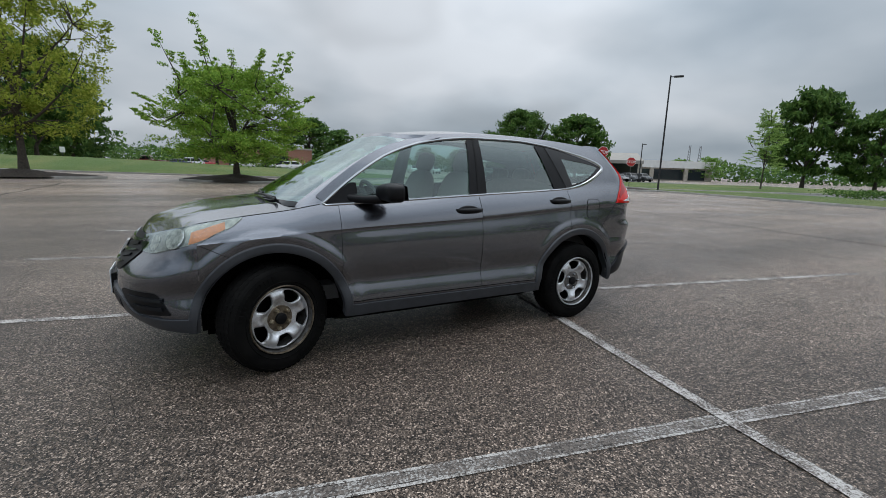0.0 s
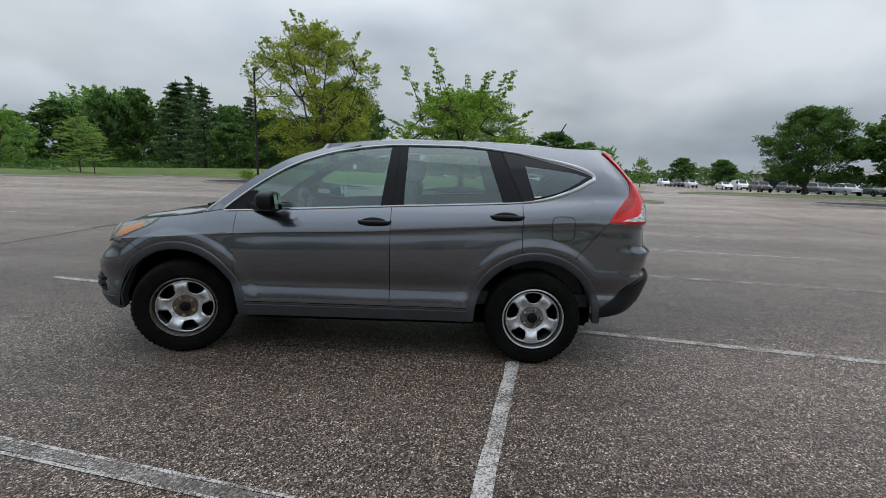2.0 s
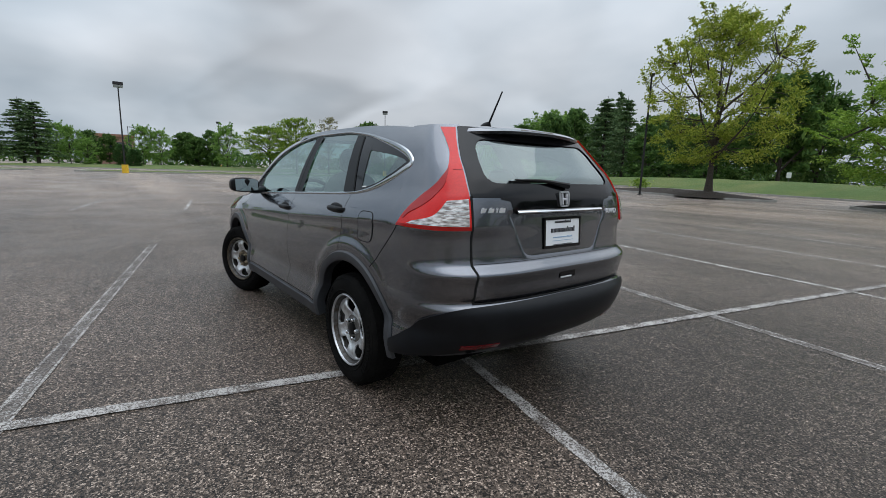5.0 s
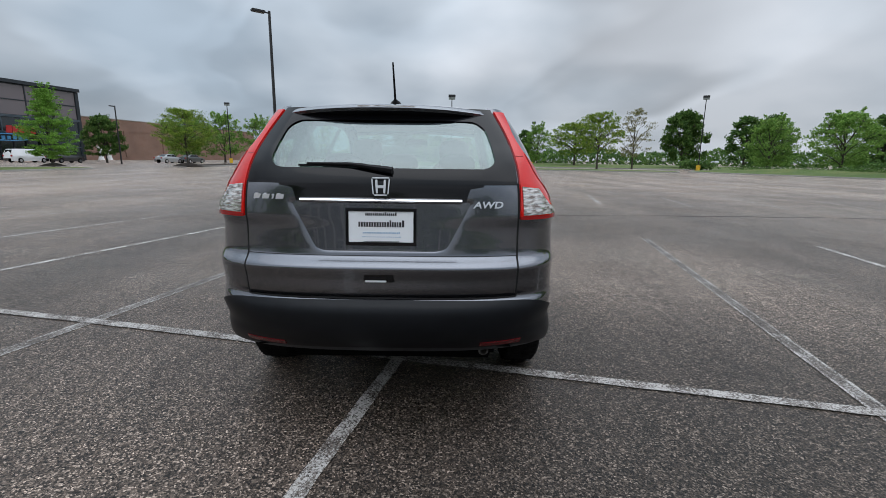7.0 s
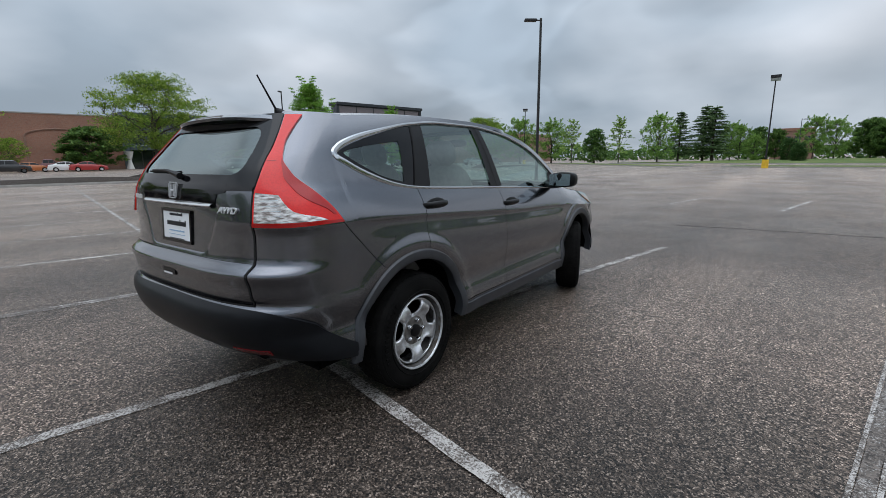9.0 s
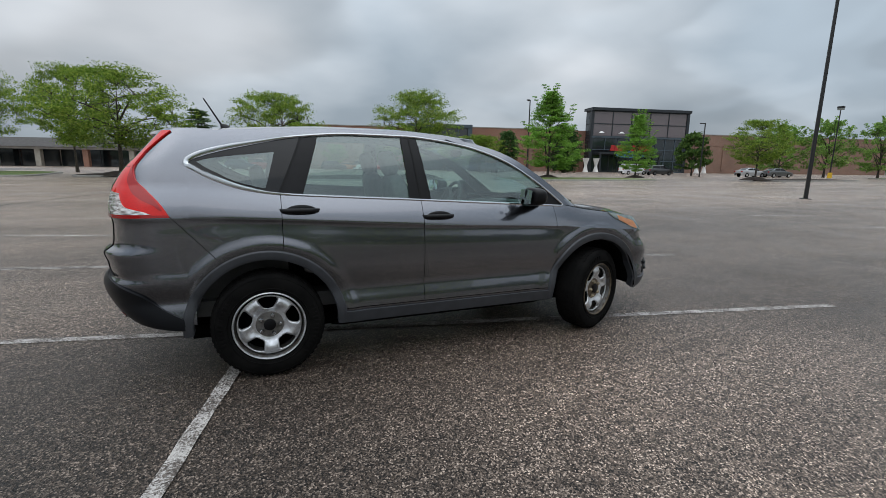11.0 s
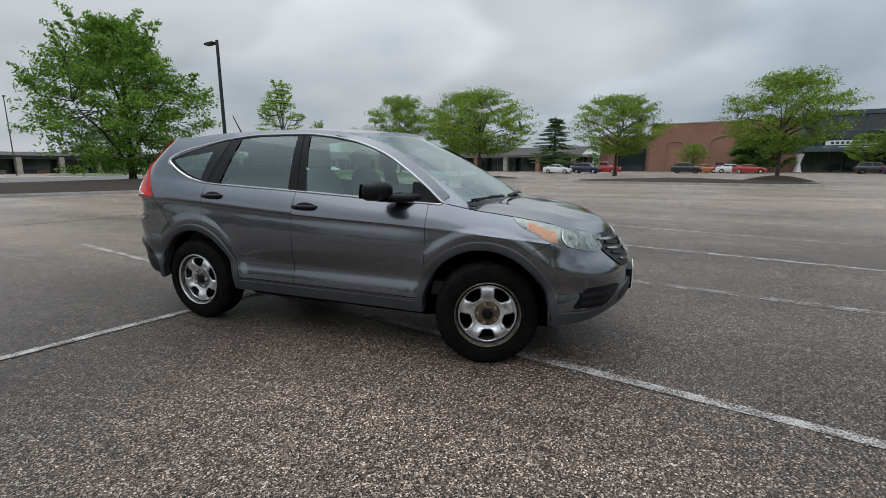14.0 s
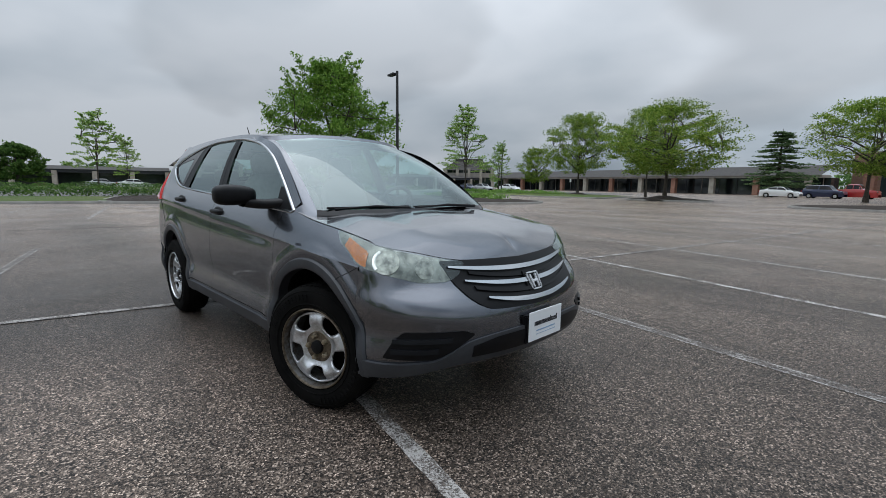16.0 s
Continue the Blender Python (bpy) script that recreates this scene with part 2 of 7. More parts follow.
LEAF = {
    "airy": foliage("spring_leaf", (0.171, 0.240, 0.030), (0.310, 0.383, 0.054), (0.465, 0.495, 0.095)),
    "leafy": foliage("green_leaf", (0.109, 0.225, 0.047), (0.194, 0.345, 0.074), (0.310, 0.465, 0.115)),
    "dark": foliage("dark_leaf", (0.046, 0.105, 0.030), (0.093, 0.180, 0.047), (0.147, 0.247, 0.061)),
    "round": foliage("maple_leaf", (0.042, 0.098, 0.024), (0.086, 0.165, 0.038), (0.145, 0.235, 0.056)),
    "locust": foliage("locust_leaf", (0.085, 0.165, 0.021), (0.185, 0.295, 0.042), (0.365, 0.460, 0.085)),
    "maple": foliage("bright_leaf", (0.109, 0.255, 0.034), (0.194, 0.390, 0.061), (0.310, 0.510, 0.108)),
    "young": foliage("young_leaf", (0.155, 0.285, 0.068), (0.264, 0.405, 0.108), (0.388, 0.510, 0.149)),
    "oak": foliage("oak_leaf", (0.085, 0.190, 0.026), (0.160, 0.300, 0.046), (0.265, 0.410, 0.082)),
    "vase": foliage("lime_leaf", (0.120, 0.235, 0.030), (0.215, 0.365, 0.052), (0.340, 0.480, 0.090)),
    "cherry": foliage("bronze_leaf", (0.116, 0.128, 0.054), (0.232, 0.225, 0.095), (0.357, 0.330, 0.162)),
    "pine": foliage("needle", (0.060, 0.115, 0.052), (0.115, 0.185, 0.078), (0.180, 0.255, 0.110)),
    "arbor": foliage("arborvitae", (0.028, 0.075, 0.022), (0.054, 0.120, 0.034), (0.093, 0.165, 0.047)),
}


def brickwork(name, c1, c2, mortar):
    s = Stuff(name, rough=0.85)
    n = s.n.new("ShaderNodeTexBrick")
    m = s.n.new("ShaderNodeMapping")
    m.inputs["Rotation"].default_value = (radians(90), 0, 0)
    s.l.new(s.place, m.inputs[0]), s.l.new(m.outputs[0], n.inputs["Vector"])
    for k, v in (("Color1", (*c1, 1)), ("Color2", (*c2, 1)), ("Mortar", (*mortar, 1)), ("Scale", 1.0), ("Mortar Size", 0.012), ("Brick Width", 0.3), ("Row Height", 0.1)):
        n.inputs[k].default_value = v
    s.put("Base Color", s.mix(1, n.outputs[0], s.ramp(s.noise(0.25, 5), (0.3, 0.82), (0.7, 1.12)), "MULTIPLY"))
    return s.mat


BRICK = brickwork("brick", (0.255, 0.110, 0.072), (0.305, 0.140, 0.092), (0.28, 0.20, 0.155))
BRICK_BROWN = brickwork("brown_brick", (0.22, 0.115, 0.080), (0.27, 0.150, 0.105), (0.28, 0.21, 0.17))
STONE = plain("pale_stone", (0.36, 0.33, 0.28), 0.85, vary=0.2, scale=1.5)
SHINGLE = plain("roof_shingle", (0.060, 0.055, 0.052), 0.9, vary=0.3, scale=3)
FASCIA = plain("fascia", (0.30, 0.28, 0.25), 0.7, scale=0.6)
STEEL_DARK = plain("dark_steel", (0.030, 0.036, 0.042), 0.45, 0.3, scale=1)
STEEL_BLUE = plain("blue_grey_steel", (0.070, 0.095, 0.115), 0.5, 0.2, scale=0.7)
BLACK_METAL = plain("black_pole", (0.012, 0.012, 0.013), 0.5, vary=0.2, scale=3)
GREY_METAL = plain("grey_pole", (0.09, 0.095, 0.10), 0.5, 0.5, vary=0.15, scale=3)
YELLOW = plain("yellow_concrete", (0.72, 0.45, 0.03), 0.75, vary=0.15, scale=3)
SIGN_RED = plain("sign_red", (0.50, 0.025, 0.020), 0.4, vary=0.08)
SIGN_BLUE = plain("sign_blue", (0.05, 0.22, 0.42), 0.4, vary=0.08)
WHITE_METAL = plain("white_panel", (0.72, 0.72, 0.70), 0.5, vary=0.06, scale=1)
SIGN_RED = plain("sign_red", (0.42, 0.02, 0.02), 0.45, vary=0.1)


def glass(name, tint, gloss=0.0, face=0.09):
    """A thin tinted pane: it lets light straight through and mirrors more the flatter it is seen."""
    s = Stuff(name)
    s.n.remove(s.bsdf)
    clear = s.n.new("ShaderNodeBsdfTransparent")
    clear.inputs[0].default_value = (*tint, 1)
    shine = s.n.new("ShaderNodeBsdfGlossy")
    shine.inputs["Roughness"].default_value = gloss
    shine.inputs[0].default_value = (0.86, 0.97, 0.97, 1)
    edge = s.n.new("ShaderNodeLayerWeight")
    edge.inputs[0].default_value = 0.5
    steep = s.n.new("ShaderNodeMath")
    steep.operation, steep.inputs[1].default_value = "POWER", 3.2
    s.l.new(edge.outputs["Facing"], steep.inputs[0])
    fac = s.n.new("ShaderNodeMath")
    fac.operation, fac.inputs[1].default_value, fac.inputs[2].default_value = "MULTIPLY_ADD", 1 - face, face
    s.l.new(steep.outputs[0], fac.inputs[0])
    m = s.n.new("ShaderNodeMixShader")
    s.l.new(fac.outputs[0], m.inputs[0]), s.l.new(clear.outputs[0], m.inputs[1]), s.l.new(shine.outputs[0], m.inputs[2])
    s.l.new(m.outputs[0], s.n["Material Output"].inputs[0])
    return s.mat


GLASS = glass("tinted_glass", (0.66, 0.85, 0.80), 0.0, 0.13)
GLASS_FRONT = glass("windscreen_glass", (0.58, 0.76, 0.74), 0.01, 0.16)
GLASS_DARK = glass("privacy_glass", (0.54, 0.71, 0.66), 0.0, 0.13)
GLASS_REAR = glass("rear_glass", (0.55, 0.70, 0.67), 0.02, 0.17)
LENS = glass("lamp_lens", (0.86, 0.87, 0.85), 0.04, 0.06)
PANE = Stuff("window_pane", (0.020, 0.028, 0.032), 0.06, 0.0, spec=0.9).mat
CAR_PANE = Stuff("car_window", (0.008, 0.009, 0.010), 0.06, spec=0.3).mat

# metallic grey car paint with a clear coat, fine flakes and a film of dust and drops
s = Stuff("grey_car_paint", (0.130, 0.134, 0.143), 0.25, 1.0, 0.95)
s.put("Coat IOR", 1.64)
flake = s.ramp(s.noise(900, 1), (0.3, (0.108, 0.115, 0.133)), (0.75, (0.168, 0.178, 0.202)))
dust = s.ramp(s.noise(2.2, 5, 0.6), (0.45, 0.0), (0.8, 0.05))
s.put("Base Color", s.mix(dust, flake, (0.20, 0.19, 0.18)))
s.put("Coat Roughness", s.ramp(s.noise(7, 5, 0.7), (0.35, 0.01), (0.75, 0.05)))
CAR_PAINT = s.mat
CLADDING = plain("grey_cladding", (0.040, 0.043, 0.049), 0.40, vary=0.15, scale=14, spec=0.4)
BUMPER = plain("dark_bumper_plastic", (0.0075, 0.0085, 0.0105), 0.38, vary=0.15, scale=14, spec=0.20)
PLASTIC = plain("black_plastic", (0.005, 0.005, 0.006), 0.40, vary=0.3, scale=16, spec=0.20)
GLOSS_BLACK = Stuff("gloss_black", (0.004, 0.004, 0.005), 0.08, 0, 0.0, 0.32).mat
BADGE = Stuff("badge_silver", (0.72, 0.73, 0.75), 0.30, 0.55).mat
JOINT = plain("shut_gap", (0.004, 0.004, 0.004), 0.9)
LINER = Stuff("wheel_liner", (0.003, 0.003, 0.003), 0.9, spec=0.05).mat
CHROME = Stuff("chrome", (0.80, 0.81, 0.82), 0.10, 1.0).mat
SATIN = Stuff("satin_trim", (0.52, 0.54, 0.56), 0.16, 1.0).mat
s = Stuff("rubber", (0.010, 0.010, 0.010), 0.8, spec=0.07)
s.put("Base Color", s.ramp(s.noise(9, 5), (0.35, (0.004, 0.004, 0.004)), (0.75, (0.010, 0.0095, 0.009))))
RUBBER = s.bump(s.noise(60, 3), 0.3, 0.004).mat
s = Stuff("wheel_silver", (0.52, 0.53, 0.54), 0.30, 0.75)
s.put("Base Color", s.ramp(s.noise(16, 6, 0.7), (0.34, (0.42, 0.415, 0.41)), (0.54, (0.70, 0.72, 0.75))))
WHEEL_SILVER = s.mat
s = Stuff("rusty_silver", (0.4, 0.36, 0.32), 0.45, 0.45)
s.put("Base Color", s.ramp(s.noise(22, 6, 0.75), (0.38, (0.06, 0.042, 0.03)), (0.47, (0.10, 0.09, 0.08)), (0.57, (0.14, 0.14, 0.14))))
WHEEL_EDGE = s.mat
WHEEL_BRONZE = plain("rust_stained_silver", (0.135, 0.108, 0.078), 0.42, 0.6, vary=0.6, scale=40)
NUT_BRONZE = plain("bronze_nut", (0.34, 0.285, 0.20), 0.35, 0.8, vary=0.3, scale=60)
HUB_GREY = plain("hub_grey", (0.15, 0.142, 0.133), 0.50, 0.5, vary=0.4, scale=40)
def lamp_red(name, c, r):
    s = Stuff(name, c, r, 0, 0.4, 0.3)
    s.put("Base Color", s.mix(0.16, c, s.ramp(s.cells(110), (0.0, tuple(0.45 * k for k in c)), (0.7, tuple(min(1, 1.5 * k) for k in c))), "MIX"))
    return s.mat
LAMP_RED = lamp_red("red_lens", (0.60, 0.009, 0.006), 0.10)
REFLECTOR_RED = lamp_red("dark_red_reflector", (0.13, 0.006, 0.008), 0.2)
LAMP_DEEP = lamp_red("deep_red_lens", (0.34, 0.009, 0.009), 0.12)
s = Stuff("clear_lens", (0.6, 0.56, 0.52), 0.12, 0.35, 0.5)
s.put("Base Color", s.ramp(s.noise(26, 3, 0.5, (1.0, 1.0, 4.0)), (0.36, (0.20, 0.165, 0.15)), (0.49, (0.46, 0.43, 0.41)), (0.62, (0.80, 0.79, 0.78))))
LAMP_WHITE = s.mat
LAMP_ORANGE = plain("amber_lens", (0.58, 0.175, 0.020), 0.22, 0.0, 0.4, vary=0.3, scale=60)
REFLECTOR = Stuff("lamp_reflector", (0.66, 0.68, 0.66), 0.18, 0.9).mat
LAMP_BOWL = plain("lamp_bowl", (0.25, 0.27, 0.25), 0.26, 0.65, vary=0.7, scale=22)
LAMP_CUP = plain("lamp_cup", (0.36, 0.38, 0.35), 0.30, 0.6, vary=0.7, scale=34)
SEAT = plain("grey_cloth", (0.20, 0.195, 0.185), 0.9, vary=0.15, scale=30)
CABIN = plain("cabin_plastic", (0.050, 0.050, 0.050), 0.7, vary=0.15, scale=10)
HEADLINER = plain("pale_headliner", (0.42, 0.41, 0.38), 0.9, vary=0.05)
PLATE_WHITE = plain("white_plate", (0.80, 0.82, 0.84), 0.4, vary=0.04)
INK = plain("black_ink", (0.015, 0.015, 0.02), 0.5)
INK_BLUE = plain("pale_blue_ink", (0.28, 0.42, 0.58), 0.5)

# ---- building blocks ----


def part(name, bm, material, parent=None, label="", smooth=True, angle=40):
    """Links a bmesh as one mesh object under a thing or a part."""
    bmesh.ops.remove_doubles(bm, verts=bm.verts, dist=0.00005)
    bmesh.ops.recalc_face_normals(bm, faces=bm.faces)
    me = bpy.data.meshes.new(name)
    bm.to_mesh(me)
    bm.free()
    me.materials.append(material)
    if smooth:
        me.shade_smooth()
        me.set_sharp_from_angle(angle=radians(angle))
    ob = new(name, me)
    if parent:
        ob.parent = parent
    if label:
        tagged(ob, label)
    return ob


def thing(name, label, category, m=None, group="", kind=""):
    ob = new(name)
    ob.empty_display_size = 0.2
    if m is not None:
        ob.matrix_world = m
    return tagged(ob, label, category, group, kind)


def grid(bm, rows, flip=False):
    vs = [[bm.verts.new(p) for p in row] for row in rows]
    for r0, r1 in zip(vs, vs[1:]):
        for i in range(len(r0) - 1):
            q = [r0[i], r0[i + 1], r1[i + 1], r1[i]]
            bm.faces.new(q[::-1] if flip else q)
    return vs


def box(bm, x0, x1, y0, y1, z0, z1, m=None, bevel=0.0):
    vs = [bm.verts.new((x, y, z)) for x in (x0, x1) for y in (y0, y1) for z in (z0, z1)]
    fs = [bm.faces.new([vs[i] for i in q]) for q in ((0, 1, 3, 2), (4, 6, 7, 5), (0, 4, 5, 1), (2, 3, 7, 6), (0, 2, 6, 4), (1, 5, 7, 3))]
    if bevel:
        es = list({e for f in fs for e in f.edges})
        out = bmesh.ops.bevel(bm, geom=es, offset=bevel, segments=2, affect="EDGES")
        vs = list({v for f in out["faces"] for v in f.verts} | {v for v in vs if v.is_valid})
    if m is not None:
        bmesh.ops.transform(bm, matrix=m, verts=[v for v in vs if v.is_valid])
    return bm


def boxed(*dims, m=None, bevel=0.0):
    return box(bmesh.new(), *dims, m=m, bevel=bevel)


def tube(bm, pts, radii, sides=8, cap=True):
    """A tapered round bar along points."""
    pts = [Vector(p) for p in pts]
    rings = []
    side = Vector((0.31, 0.87, 0.38))
    for i, p in enumerate(pts):
        d = (pts[min(i + 1, len(pts) - 1)] - pts[max(i - 1, 0)]).normalized()
        u = d.cross(side)
        if u.length < 0.05:
            u = d.cross(Vector((1, 0, 0)))
        u.normalize()
        v = d.cross(u)
        r = radii[i] if hasattr(radii, "__len__") else radii
        rings.append([bm.verts.new(p + r * (math.cos(k * math.tau / sides) * u + math.sin(k * math.tau / sides) * v)) for k in range(sides)])
    for a, b in zip(rings, rings[1:]):
        for k in range(sides):
            bm.faces.new((a[k], a[(k + 1) % sides], b[(k + 1) % sides], b[k]))
    if cap:
        bm.faces.new(rings[0][::-1]), bm.faces.new(rings[-1])
    return bm


def revolve(bm, profile, sides=48, m=None, arc=(0, math.tau)):
    """Turns a profile of (radius, height) about the y axis."""
    closed = abs(arc[1] - arc[0] - math.tau) < 1e-6
    n = sides if closed else sides + 1
    rings = []
    for k in range(n):
        t = arc[0] + (arc[1] - arc[0]) * k / sides
        ring = [Vector((r * math.cos(t), h, r * math.sin(t))) for r, h in profile]
        rings.append([bm.verts.new(m @ p if m is not None else p) for p in ring])
    for k in range(sides):
        a, b = rings[k], rings[(k + 1) % n]
        for i in range(len(profile) - 1):
            bm.faces.new((a[i], a[i + 1], b[i + 1], b[i]))
    return bm


class Curve:
    """A smooth line through (x, y) pairs, without overshoot."""

    def __init__(self, *pts):
        self.x, self.y = [p[0] for p in pts], [p[1] for p in pts]
        h = [b - a for a, b in zip(self.x, self.x[1:])]
        s = [(b - a) / k for a, b, k in zip(self.y, self.y[1:], h)]
        self.m = [s[0]] + [0 if a * b <= 0 else 2 * a * b / (a + b) for a, b in zip(s, s[1:])] + [s[-1]]

    def __call__(self, x):
        X, Y, M = self.x, self.y, self.m
        if x <= X[0]:
            return Y[0]
        if x >= X[-1]:
            return Y[-1]
        i = max(k for k in range(len(X) - 1) if X[k] <= x)
        h = X[i + 1] - X[i]
        t = (x - X[i]) / h
        return (2 * t**3 - 3 * t**2 + 1) * Y[i] + (t**3 - 2 * t**2 + t) * h * M[i] + (3 * t**2 - 2 * t**3) * Y[i + 1] + (t**3 - t**2) * h * M[i + 1]


def lerp(a, b, t):
    return a + (b - a) * t


def steps(a, b, n):
    return [a + (b - a) * i / n for i in range(n + 1)]


# the axes of the car park: its lines run a little askew to the car
LOT = pose(1.40, 0.05, 0, 0, 0, -11.65)


def lot(e, d, z=0.0):
    return LOT @ Vector((e, d, z))

# ---- ground ----
bm = bmesh.new()
radii = [0, 3, 6, 10, 16, 26, 45, 80, 150, 320, 800, 2500]
rings = [[bm.verts.new((r * math.cos(k * math.tau / 48), r * math.sin(k * math.tau / 48), 0)) for k in range(48)] for r in radii[1:]]
hub = bm.verts.new((0, 0, 0))
for k in range(48):
    bm.faces.new((hub, rings[0][k], rings[0][(k + 1) % 48]))
    for a, b in zip(rings, rings[1:]):
        bm.faces.new((a[k], b[k], b[(k + 1) % 48], a[(k + 1) % 48]))
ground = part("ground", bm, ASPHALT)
tagged(ground, "grey-brown weathered asphalt of an open car park, darker in patches", "ground", kind="structure")

STALL, DEPTH, MODULE = 2.68, 5.5, 18.3
markings = thing("parking_lines", "worn white painted stall lines on the asphalt", "road marking", LOT, kind="structure")


def stripe(e0, d0, e1, d1, width, material, name="stall_line", z=0.004):
    """A painted line with slightly ragged edges."""
    p, q = Vector((e0, d0, 0)), Vector((e1, d1, 0))
    along = (q - p).normalized()
    across = Vector((-along.y, along.x, 0)) * width / 2
    n = max(2, int((q - p).length / 0.12))
    up = Vector((0, 0, z))
    rows = [[], []]
    for i in range(n + 1):
        c = p.lerp(q, i / n) + up
        rows[0].append(c - across * random.uniform(0.90, 1.08))
        rows[1].append(c + across * random.uniform(0.90, 1.08))
    bm = bmesh.new()
    grid(bm, rows)
    return part(name, bm, material, markings, smooth=False)


# the stalls next to the car splay a little
left = Curve((-11, -28.0), (-6, -14.35), (-5, -12.05), (-4, -9.75), (-3, -7.24), (-2, -4.87), (-1, -2.46), (0, 0.02), (1, 2.66), (2, 5.30), (9, 24.2))
right = Curve((-11, -29.6), (-3, -8.25), (-2, -5.58), (-1, -2.80), (0, -0.15), (1, 2.72), (2, 5.45), (9, 24.6))
for row in range(-3, 3):
    e = row * MODULE
    near = row == 0
    if near:
        stripe(e - 0.12, -31, e - 0.09, -2.7, 0.088, PAINT_FRESH, z=0.008)
        stripe(e - 0.09, -2.7, e - 0.02, 0, 0.090, PAINT_FRESH, z=0.008)
        stripe(e - 0.02, 0, e + 0.10, 6, 0.088, PAINT_FRESH, z=0.008)
        stripe(e + 0.10, 6, e + 0.38, 24.5, 0.088, PAINT_FRESH, z=0.008)
    else:
        stripe(e, -24 if row < 0 else -20, e, 22, 0.10, PAINT_WORN, z=0.008)
    for k in range(-11, 10):
        d = k * STALL
        if row == 1 and (d < -6 or d > 20):
            continue
        if row == 2 or abs(row) > 1 and k % 2:
            continue
        if near and k in (-1, 1):
            # faded lines whose two edges have kept their paint
            for e0, d0, e1, d1 in ((-5.80, -2.61, -0.05, -2.66), (-0.05, -2.66, DEPTH, right(k))) if k < 0 else ((-DEPTH - 0.1, left(k), DEPTH, right(k)),):
                stripe(e0, d0, e1, d1, 0.066, PAINT_FADED)
                stripe(e0, d0 - 0.045, e1, d1 - 0.045, 0.020, PAINT_FRESH)
                stripe(e0, d0 + 0.045, e1, d1 + 0.045, 0.020, PAINT_FRESH)
            continue
        reach = DEPTH if near or row == -1 else DEPTH - 0.3
        paint = PAINT_FRESH if near and k == 0 else PAINT_WORN
        out = 3.2 if row == 1 else reach
        if near:
            stripe(-reach - (0.55 if k < -1 else 0.1), left(k), reach, right(k), 0.086, paint)
        else:
            if row == -1:
                d = 2.62 * k + 0.1
            stripe(e - reach if row != -1 else e + 2.7, d, e + out + (0.72 if row == -1 else 0), d, 0.086, paint)

cracks = thing("asphalt_cracks", "dark sealed seams and hairline cracks in the asphalt", "crack", LOT, kind="structure")


def crack(e0, d0, e1, d1, width, wander):
    n = max(6, int(math.hypot(e1 - e0, d1 - d0) / (0.25 if width > 0.03 else 0.07)))
    rows = [[], []]
    k = random.uniform(0, 50)
    for i in range(n + 1):
        t = i / n
        f = 1.0 if width > 0.03 else 0.28
        off = wander * noise.noise((t * n * 0.12 * f, k, 0)) + 0.25 * wander * noise.noise((t * n * 0.6 * f, k, 3)) + (0.0 if width > 0.03 else random.uniform(-0.012, 0.012))
        w = width * random.uniform(0.6 if width > 0.03 else 0.4, 1.1) / 2
        a = Vector((e1 - e0, d1 - d0, 0)).normalized()
        c = Vector((lerp(e0, e1, t), lerp(d0, d1, t), 0.003)) + Vector((-a.y, a.x, 0)) * off
        rows[0].append(c - Vector((-a.y, a.x, 0)) * w)
        rows[1].append(c + Vector((-a.y, a.x, 0)) * w)
    bm = bmesh.new()
    grid(bm, rows)
    part("crack", bm, JOINT_SEAL, cracks, smooth=False)


JOINT_SEAL = plain("crack_fill", (0.038, 0.034, 0.031), 0.75, vary=0.5, scale=9, spec=0.3)
crack(-8.0, -0.8, -9.3, 3.6, 0.07, 0.15)
crack(-9.3, 3.6, -13.4, 24, 0.10, 0.25)
crack(9.5, -18, 9.5, 24, 0.08, 0.2)
crack(-25.6, -30, -25.2, 24, 0.05, 0.3)
for c in ((-4.2, 3.2, 2.4, 3.9, 0.010, 0.3), (-2.6, -3.4, 2.6, -5.6, 0.012, 0.5), (0.2, -4.4, -1.8, -9.5, 0.018, 0.5), (2.6, 1.2, 3.6, 4.6, 0.010, 0.3),
          (3.1, -2.2, 2.0, 1.6, 0.010, 0.3), (-3.2, -8.2, 0.6, -12.2, 0.016, 0.6), (-1.4, 3.4, -0.9, 6.4, 0.008, 0.2)):
    crack(*c[:4], c[4] * 0.5, c[5])

dice = random.Random(5)
for _ in range(46):
    e, d, turn = dice.uniform(-8, 7), dice.uniform(-8.5, 8), dice.choice((0.1, 1.5, 0.7, 2.4)) + dice.uniform(-0.4, 0.4)
    run = dice.uniform(0.6, 2.4)
    crack(e, d, e + run * math.cos(turn), d + run * math.sin(turn), dice.uniform(0.003, 0.006), 0.5)


